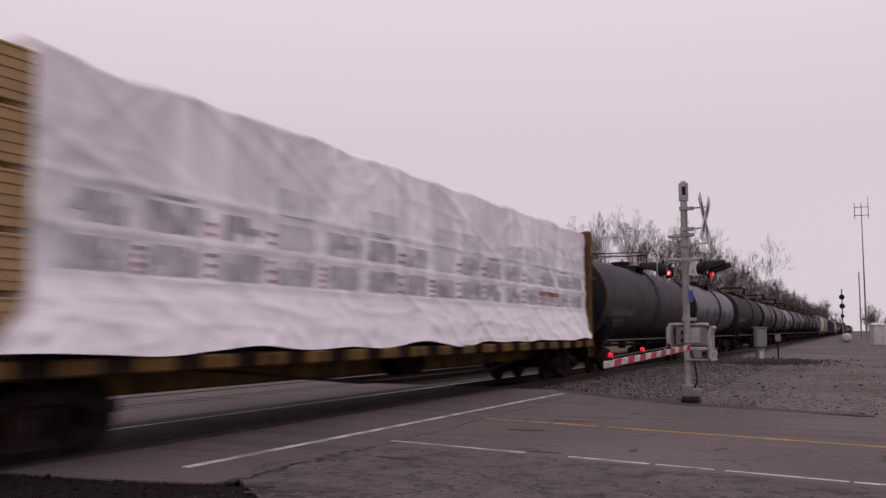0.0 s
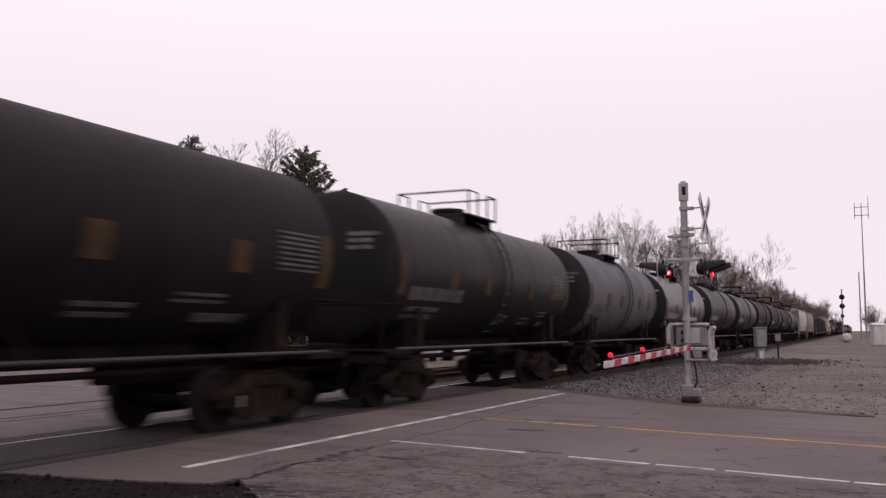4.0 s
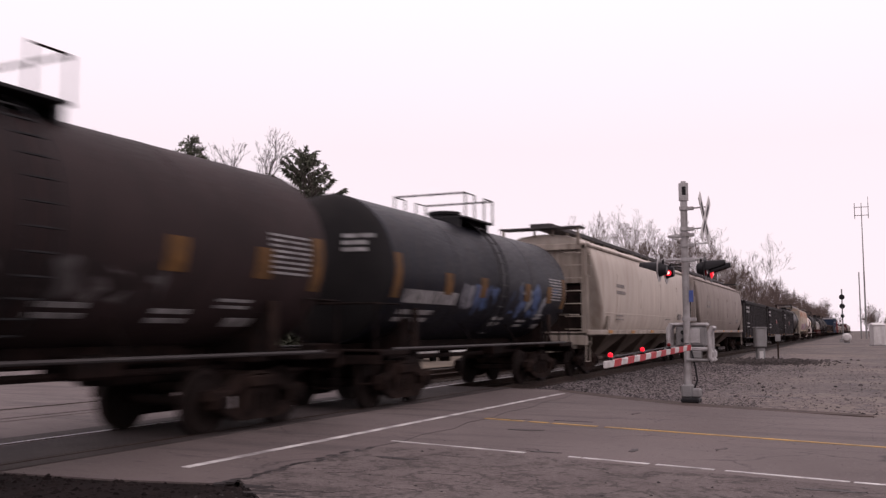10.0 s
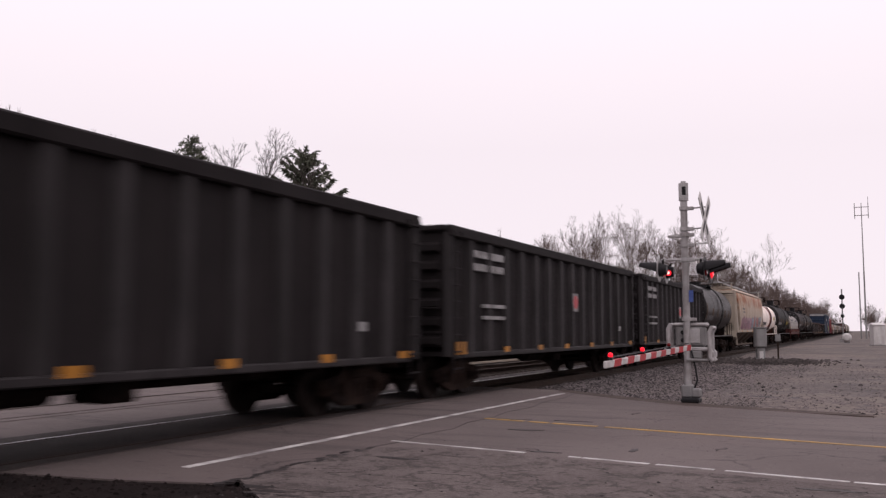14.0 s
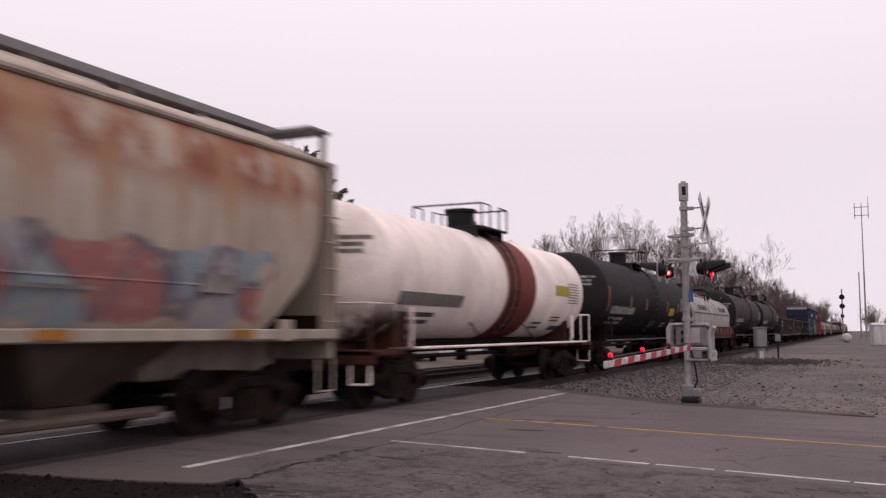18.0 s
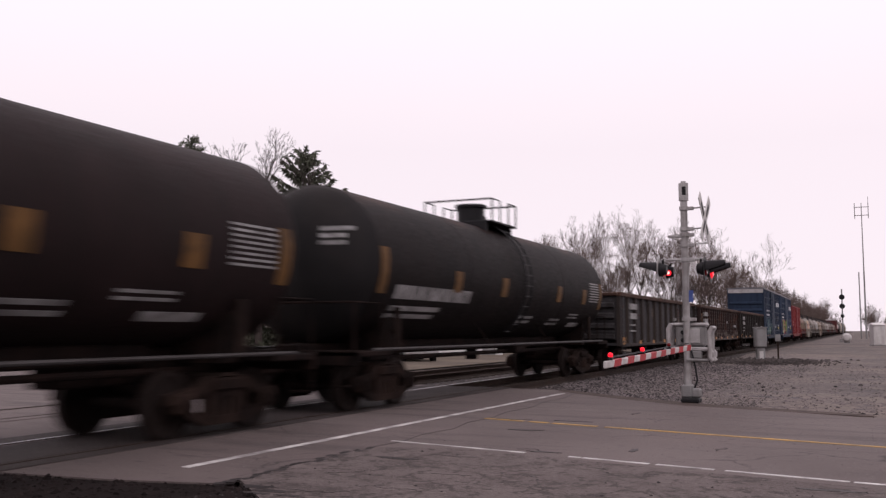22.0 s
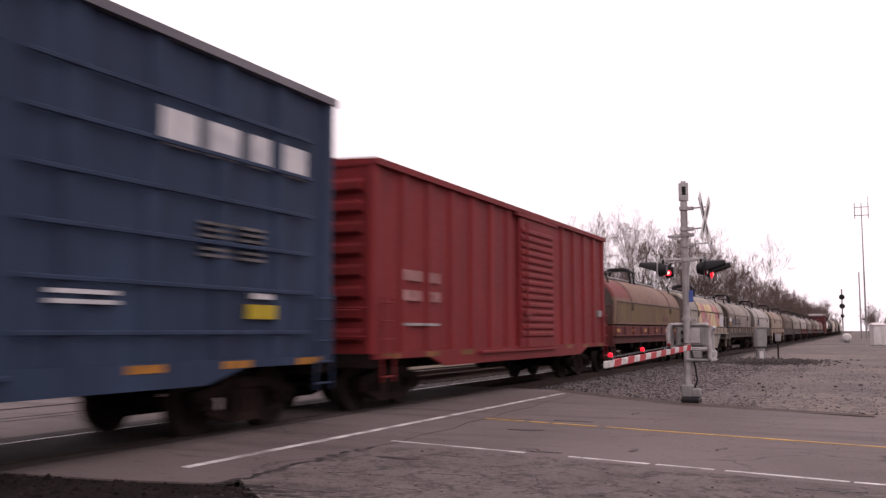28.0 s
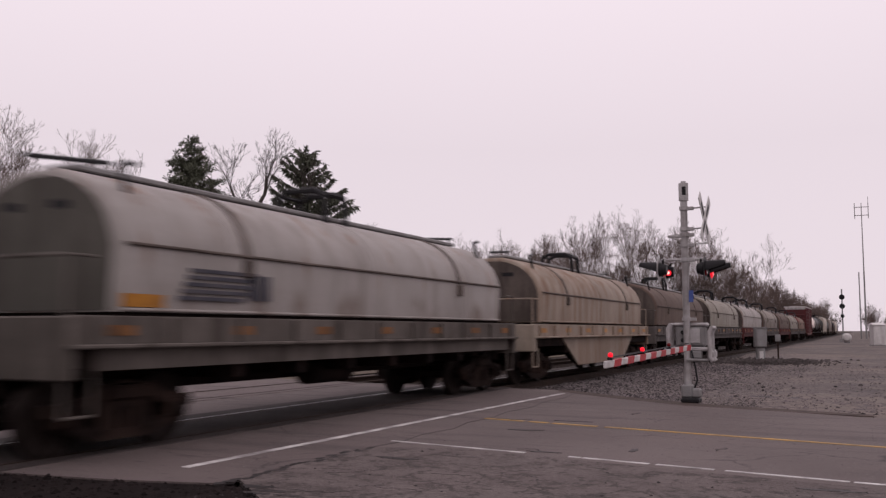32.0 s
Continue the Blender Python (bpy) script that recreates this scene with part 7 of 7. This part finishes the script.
def parked_truck(x, y, turn, paint, label):
    t = thing("parked_pickup", label, "car", m=pose(x, y, -0.3, 0, 0, turn))
    body = [(-2.7, 0.45), (-2.75, 0.75), (-2.65, 1.05), (-1.2, 1.12), (2.7, 1.10), (2.75, 0.5), (2.1, 0.42), (-2.1, 0.42)]
    part("body", Geo().prismx(body, -0.95, 0.95), paint, t)
    cab = [[(-0.9, -1.25, 1.1), (0.9, -1.25, 1.1), (0.9, 1.2, 1.1), (-0.9, 1.2, 1.1)], [(-0.72, -0.55, 1.78), (0.72, -0.55, 1.78), (0.72, 0.85, 1.78), (-0.72, 0.85, 1.78)]]
    part("cab", Geo().loft(cab), paint, t)
    for s in (-1, 1):
        part("side_window", Geo().loft([[(s * 0.90, -1.0, 1.16), (s * 0.915, -1.0, 1.16), (s * 0.915, 1.0, 1.16), (s * 0.90, 1.0, 1.16)], [(s * 0.745, -0.5, 1.7), (s * 0.76, -0.5, 1.7), (s * 0.76, 0.75, 1.7), (s * 0.745, 0.75, 1.7)]]), M_GLASS, t)
        part("headlight", Geo().box(s * 0.6, s * 0.92, -2.74, -2.66, 0.78, 1.0, 0.02), M_WHITE, t)
        for yy in (-1.75, 1.75):
            w = part("wheel", Geo().cyl((s * 0.72, yy, 0.36), (s * 0.97, yy, 0.36), 0.38, n=20), M_TYRE, t)
            part("rim", Geo().cyl((s * 0.96, yy, 0.36), (s * 0.985, yy, 0.36), 0.22, n=16), M_ALU, w)
    part("windscreen", Geo().loft([[(-0.82, -1.27, 1.15), (0.82, -1.27, 1.15), (0.82, -1.25, 1.15), (-0.82, -1.25, 1.15)], [(-0.68, -0.60, 1.74), (0.68, -0.60, 1.74), (0.68, -0.58, 1.74), (-0.68, -0.58, 1.74)]]), M_GLASS, t)
    part("grille", Geo().box(-0.55, 0.55, -2.78, -2.68, 0.72, 0.98, 0.02), M_BLACK, t)
    part("bumper", Geo().box(-0.95, 0.95, -2.86, -2.7, 0.45, 0.66, 0.04), M_ALU, t)
    return t


parked_truck(-14.3, 46.2, 38, M_SILVER, "silver pickup truck parked beyond the tracks")
b = thing("shed", "low white metal-clad shed beyond the tracks", "building", m=pose(-16.6, 59.5, -0.3, 0, 0, 22))
part("wall", Geo().box(-2.5, 2.5, -2, 2, 0, 2.6, 0.03), M_CLAD, b)
part("roof", Geo().prismx([(-2.2, 2.55), (2.2, 2.55), (0, 3.3)], -2.7, 2.7), M_ROOF, b)
for x in (-1.5, 0.2):
    w = part("window", Geo().box(x - 0.4, x + 0.4, -2.05, -1.98, 1.2, 1.9, 0.01), M_GLASS, b)
    part("window_frame", Geo().box(x - 0.45, x + 0.45, -2.07, -2.03, 1.9, 1.97), M_WHITE, w)
part("door", Geo().box(1.1, 2.0, -2.05, -1.98, 0, 2.0, 0.01), M_GREYBOX, b)


# ---- trees ----
def bare_tree(seed, height, lean=0.3, stems=1, depth=5, dense=0.85, guides=()):
    """Trunk and limbs in one part, the fine branches and twigs in another."""
    rnd = random.Random(seed)
    big, fine = Geo(), Geo()

    def aside(d, angle):
        side = d.orthogonal().normalized()
        side.rotate(Matrix.Rotation(rnd.uniform(0, 6.283), 3, d))
        return (d * math.cos(angle) + side * math.sin(angle)).normalized()

    def grow(p, d, length, r, level):
        g = big if level < 2 else fine
        n = 8 if level == 0 else (5 if level < 2 else 3)
        k = (6, 5, 4, 4, 3, 2)[min(level, 5)]
        bend = (0.07, 0.16, 0.2, 0.22, 0.25, 0.25)[min(level, 5)]
        q = Vector(p)
        for i in range(k):
            e = (d + Vector((rnd.uniform(-1, 1), rnd.uniform(-1, 1), rnd.uniform(-0.25, 1.0))) * bend).normalized()
            nx = q + e * (length / k)
            r0, r1 = r * (1 - 0.6 * i / k), r * (1 - 0.6 * (i + 1) / k)
            g.cyl(q, nx, max(0.014 if level < 5 else 0.010, r0), max(0.011 if level < 5 else 0.0075, r1), n, caps=False)
            if level < depth and i >= (2 if level == 0 else 1) and rnd.random() < dense:
                w = aside(e, rnd.uniform(0.55, 1.0))
                w = (w + Vector((0, 0, 0.25))).normalized()
                grow(nx, w, length * rnd.uniform(0.45, 0.72) * (1 - 0.3 * i / k), r1 * 0.62, level + 1)
            q, d = nx, e
        if level < depth:
            for c in range(2):
                grow(q, aside(d, rnd.uniform(0.15, 0.5)), length * rnd.uniform(0.5, 0.72), r * 0.38, level + 1)

    # long bent limbs, each a run of points with a radius at its foot
    for pts, r in guides:
        pts = [Vector(q) for q in pts]
        big.tube(pts[:2], r, 8)
        for i in range(1, len(pts) - 1):
            f = i / len(pts)
            big.cyl(pts[i], pts[i + 1], r * (1 - 0.75 * f), r * (1 - 0.75 * (f + 1 / len(pts))), 8, caps=False)
        for i in range(2, len(pts)):
            for c in range(3 if i < len(pts) - 1 else 5):
                d = (pts[i] - pts[i - 1]).normalized()
                grow(pts[i], aside(d, rnd.uniform(0.3, 1.1)), rnd.uniform(1.3, 2.2), r * 0.16, 3)
    if not guides:
        for c in range(stems):
            a = rnd.uniform(0, 6.28) if stems == 1 else 6.28 * c / stems + rnd.uniform(-0.4, 0.4)
            o = Vector((math.cos(a), math.sin(a), 0)) * (0.0 if stems == 1 else rnd.uniform(0.3, 1.3))
            if stems > 1:
                big.cyl((0, 0, -0.1), o + Vector((0, 0, 0.15)), height * 0.012, height * 0.009, 8)
            grow(o, (Vector((0, 0, 1)) + o * lean).normalized(), height * (0.46 if stems == 1 else 0.40) * rnd.uniform(0.85, 1.1), height * (0.015 if stems == 1 else 0.0085), 0)
    return big.mesh("trunk"), fine.mesh("crown", 0), max(v[2] for v in fine.v)


def conifer(seed, height, kind):
    rnd = random.Random(seed)
    trunk, crown = Geo(), Geo()
    trunk.cyl((0, 0, 0), (0, 0, height * 0.98), height * 0.016, 0.03, 8)

    def sprig(p, d, size, thin=1.0):
        u = Vector((rnd.uniform(-1, 1), rnd.uniform(-1, 1), rnd.uniform(-1, 1)))
        w = d.cross(u).normalized() * size * thin * rnd.uniform(0.09, 0.17)
        e = p + d * size
        m = p + d * (size * 0.45)
        crown.add([tuple(p), tuple(m + w), tuple(e), tuple(m - w)], [(0, 1, 2, 3)])

    if kind == "spruce":
        # single boughs set in a spiral, sagging and lifting at the tips, hung with drooping sprays
        count = 120
        for b in range(count):
            f = 0.06 + 0.9 * (b / count) ** 0.92
            z = f * height
            a = b * 2.4 + rnd.uniform(-0.4, 0.4)
            ln = (height * 0.44 * (1 - f) ** 0.82 + 0.3) * rnd.choice((0.62, 0.8, 0.95, 1.05, 1.15))
            out = Vector((math.cos(a), math.sin(a), 0))
            side = Vector((-out.y, out.x, 0))
            pts = []
            for i in range(7):
                t = i / 6
                dz = ln * ((-0.42 + 0.95 * f) * t + (0.34 - 0.15 * f) * t * t)
                pts.append(Vector((0, 0, z)) + out * (ln * t) + side * (0.12 * ln * t * t * rnd.uniform(-1, 1)) + Vector((0, 0, dz)))
            for i in range(6):
                trunk.cyl(pts[i], pts[i + 1], 0.05 * (1 - i / 7) + 0.01, 0.05 * (1 - (i + 1) / 7) + 0.01, 4, caps=False)
            m = max(7, int(ln * 8))
            for i in range(m):
                t = 0.12 + 0.88 * i / (m - 1)
                q = t * 6
                o = pts[min(5, int(q))].lerp(pts[min(5, int(q)) + 1], q - min(5, int(q)))
                for _ in range(11):
                    e = (out * rnd.uniform(0.0, 1.0) + side * rnd.uniform(-1, 1) * (1.15 - 0.7 * t) + Vector((0, 0, rnd.uniform(-1.1, 0.25)))).normalized()
                    sprig(o, e, rnd.uniform(0.22, 0.7) * (0.8 + 0.4 * (1 - f)), 0.9)
        for _ in range(70):
            sprig(Vector((0, 0, height * rnd.uniform(0.93, 0.99))), Vector((rnd.gauss(0, 0.7), rnd.gauss(0, 0.7), rnd.uniform(0.1, 1))).normalized(), rnd.uniform(0.25, 0.5))
    else:
        # lifted boughs that end in upright tufts of needles; broad below, ragged above
        z = height * 0.05
        while z < height * 0.985:
            down = height - z
            full = 0.1 + 3.1 * (down / 6.6) ** 0.68
            k = 9 if down > 4 else (7 if down > 1.5 else 4)
            a0 = rnd.uniform(0, 6.28)
            for c in range(k):
                a = a0 + 6.28 * c / k + rnd.uniform(-0.4, 0.4)
                ln = full * rnd.choice((0.6, 0.75, 0.85, 0.95, 1.05, 1.25))
                out = Vector((math.cos(a), math.sin(a), rnd.uniform(0.1, 0.7))).normalized()
                p = Vector((0, 0, z - 0.3 * ln))
                q = p + out * ln
                trunk.cyl(p, q, 0.02 + 0.012 * ln, 0.012, 4, caps=False)
                m = max(2, int(ln * 3.0))
                for i in range(m):
                    t = 0.3 + 0.7 * i / max(1, m - 1)
                    o = p.lerp(q, t) + Vector((rnd.gauss(0, 0.12), rnd.gauss(0, 0.12), rnd.gauss(0, 0.1)))
                    for _ in range(34):
                        d = Vector((rnd.gauss(0, 0.8), rnd.gauss(0, 0.8), rnd.gauss(0.55, 0.6))).normalized()
                        sprig(o + d * rnd.uniform(0.0, 0.22), d, rnd.uniform(0.16, 0.42))
            z += height * rnd.uniform(0.022, 0.032)
    return trunk.mesh("trunk"), crown.mesh("crown", 0), height


KINDS = {}
for key, args in (("b0", (3, 17, 0.3, 1, 6, 0.95)), ("b1", (8, 17, 0.3, 1, 6, 0.85)), ("b2", (15, 17, 0.3, 2, 5, 0.9)), ("c0", (21, 13, 0.22, 4, 5, 0.85)), ("c1", (27, 13, 0.26, 5, 5, 0.75))):
    KINDS[key] = bare_tree(*args)
BOUGHS = ((((0.3, 0, 0), (0.1, 0.1, 4.0), (-0.5, 0, 8.4), (0.1, 0.2, 10.0), (-0.1, 0, 12.4), (0.5, 0.2, 13.6), (0.7, 0, 14.8)), 0.32),
         (((-0.45, 0, 8.2), (-1.3, 0.3, 9.6), (-1.7, 0.1, 11.4), (-1.8, -0.2, 12.8), (-2.4, -0.1, 14.2)), 0.2),
         (((0.0, 0.1, 11.2), (0.9, 0.4, 11.9), (2.1, 0.5, 12.0), (3.2, 0.3, 12.5)), 0.14),
         (((-0.4, 0, 8.0), (-1.6, -0.6, 8.9), (-2.6, -0.8, 9.3)), 0.13))
KINDS["f0"] = bare_tree(34, 16.5, depth=6, dense=0.95, guides=BOUGHS)
KINDS["s0"] = conifer(5, 16, "spruce")
KINDS["p0"] = conifer(6, 17, "pine")

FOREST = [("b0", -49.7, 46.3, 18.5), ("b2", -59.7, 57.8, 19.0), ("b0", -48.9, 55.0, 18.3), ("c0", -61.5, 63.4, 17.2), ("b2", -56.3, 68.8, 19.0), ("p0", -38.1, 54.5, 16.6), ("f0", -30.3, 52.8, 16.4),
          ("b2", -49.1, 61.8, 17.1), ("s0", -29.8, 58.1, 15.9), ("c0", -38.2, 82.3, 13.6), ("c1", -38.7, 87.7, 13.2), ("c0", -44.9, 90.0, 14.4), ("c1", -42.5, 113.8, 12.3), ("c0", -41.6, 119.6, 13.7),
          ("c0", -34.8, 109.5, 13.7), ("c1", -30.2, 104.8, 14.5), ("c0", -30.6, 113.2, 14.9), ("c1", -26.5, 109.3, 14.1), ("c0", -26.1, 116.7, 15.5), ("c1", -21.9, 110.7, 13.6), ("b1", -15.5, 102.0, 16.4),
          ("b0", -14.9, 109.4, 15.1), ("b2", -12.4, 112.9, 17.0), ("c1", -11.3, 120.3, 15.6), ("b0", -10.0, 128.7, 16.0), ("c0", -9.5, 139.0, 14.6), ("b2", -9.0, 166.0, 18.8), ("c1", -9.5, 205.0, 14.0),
          # c1 at (11.3, 230): pale twigs stand in for a conifer greyed by haze
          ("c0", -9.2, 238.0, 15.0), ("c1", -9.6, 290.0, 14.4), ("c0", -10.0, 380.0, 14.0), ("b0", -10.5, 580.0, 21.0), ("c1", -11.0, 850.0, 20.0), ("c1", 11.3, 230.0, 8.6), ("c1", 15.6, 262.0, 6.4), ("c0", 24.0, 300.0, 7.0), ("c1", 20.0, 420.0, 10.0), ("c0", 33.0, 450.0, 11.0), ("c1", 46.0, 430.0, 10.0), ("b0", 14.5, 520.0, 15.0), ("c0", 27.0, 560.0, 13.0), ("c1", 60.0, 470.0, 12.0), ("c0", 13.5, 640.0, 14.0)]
under = random.Random(8)
for i in range(26):
    f = i / 25
    x, y = (-46 + 37.5 * f ** 0.8 + under.uniform(-1, 1), 92 + 70 * f ** 1.6 + under.uniform(-3, 3))
    FOREST.append((("c0", "c1")[i % 2], x, y, under.uniform(5.5, 8.5)))
# brush and young trees that close the view below the crowns
for i in range(44):
    f = i / 43
    x, y = (-80 + 42 * f + under.uniform(-3, 3), 44 + 52 * f + under.uniform(-7, 7))
    FOREST.append((("c0", "c1")[i % 2], x, y, under.uniform(5.0, 9.0)))
for i in range(60):
    f = i / 59
    x, y = (-66 + 34 * f + under.uniform(-2, 2), 38 + 40 * f + under.uniform(-4, 4))
    FOREST.append((("c1", "c0")[i % 2], x, y, under.uniform(2.6, 4.6)))
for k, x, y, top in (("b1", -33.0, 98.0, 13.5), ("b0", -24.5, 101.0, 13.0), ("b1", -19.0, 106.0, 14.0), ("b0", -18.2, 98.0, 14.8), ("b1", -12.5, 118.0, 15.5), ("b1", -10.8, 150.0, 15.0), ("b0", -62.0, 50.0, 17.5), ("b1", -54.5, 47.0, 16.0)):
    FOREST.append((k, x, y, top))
# the wood runs on beside the line into the distance
for i in range(24):
    y = 172 + 20 * i + under.uniform(-6, 6)
    FOREST.append((("c0", "c1", "b1")[i % 3], -10.2 - 0.0035 * y + under.uniform(-1.5, 0.5), y, 12.6 + 0.008 * y + under.uniform(-1.2, 1.2)))
first = {}
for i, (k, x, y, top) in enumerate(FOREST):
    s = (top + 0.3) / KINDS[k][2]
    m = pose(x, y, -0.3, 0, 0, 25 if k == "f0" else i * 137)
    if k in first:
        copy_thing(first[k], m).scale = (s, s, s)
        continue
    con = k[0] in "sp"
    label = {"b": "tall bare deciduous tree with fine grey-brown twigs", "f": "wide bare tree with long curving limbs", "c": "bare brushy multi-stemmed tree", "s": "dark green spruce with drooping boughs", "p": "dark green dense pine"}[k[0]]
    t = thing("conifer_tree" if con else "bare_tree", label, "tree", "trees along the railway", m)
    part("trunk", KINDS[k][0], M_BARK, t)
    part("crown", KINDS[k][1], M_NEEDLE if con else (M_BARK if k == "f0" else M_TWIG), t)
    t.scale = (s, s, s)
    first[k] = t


# ---- what moves ----
def motions():
    for car, y in TRAIN:
        walk(car, [(tt, pose(0, y - SPEED * tt, 0)) for tt in (0.0, 8.0, 16.0, 24.0, 32.0)])
    # the wheels and axles roll; those that sit alike in their trucks share one set of keys
    rolled = {}
    step = 1 / FPS
    turn = math.degrees(SPEED * step / RADIUS)
    for ob in ROLLING:
        x, y, z = ob.location
        key = (round(x, 2), round(y, 2))
        if key in rolled:
            keys = ob.animation_data_create()
            ob.rotation_mode = "QUATERNION"
            keys.action = rolled[key].animation_data.action
            keys.action_slot = rolled[key].animation_data.action_slot
            continue
        face = pose(0, 0, 0, 0, 0, 180 if x < 0 else 0)
        walk(ob, [(k * step, pose(x, y, z, (turn * k) % 360) @ face) for k in range(32 * FPS + 1)])
        rolled[key] = ob


motions()
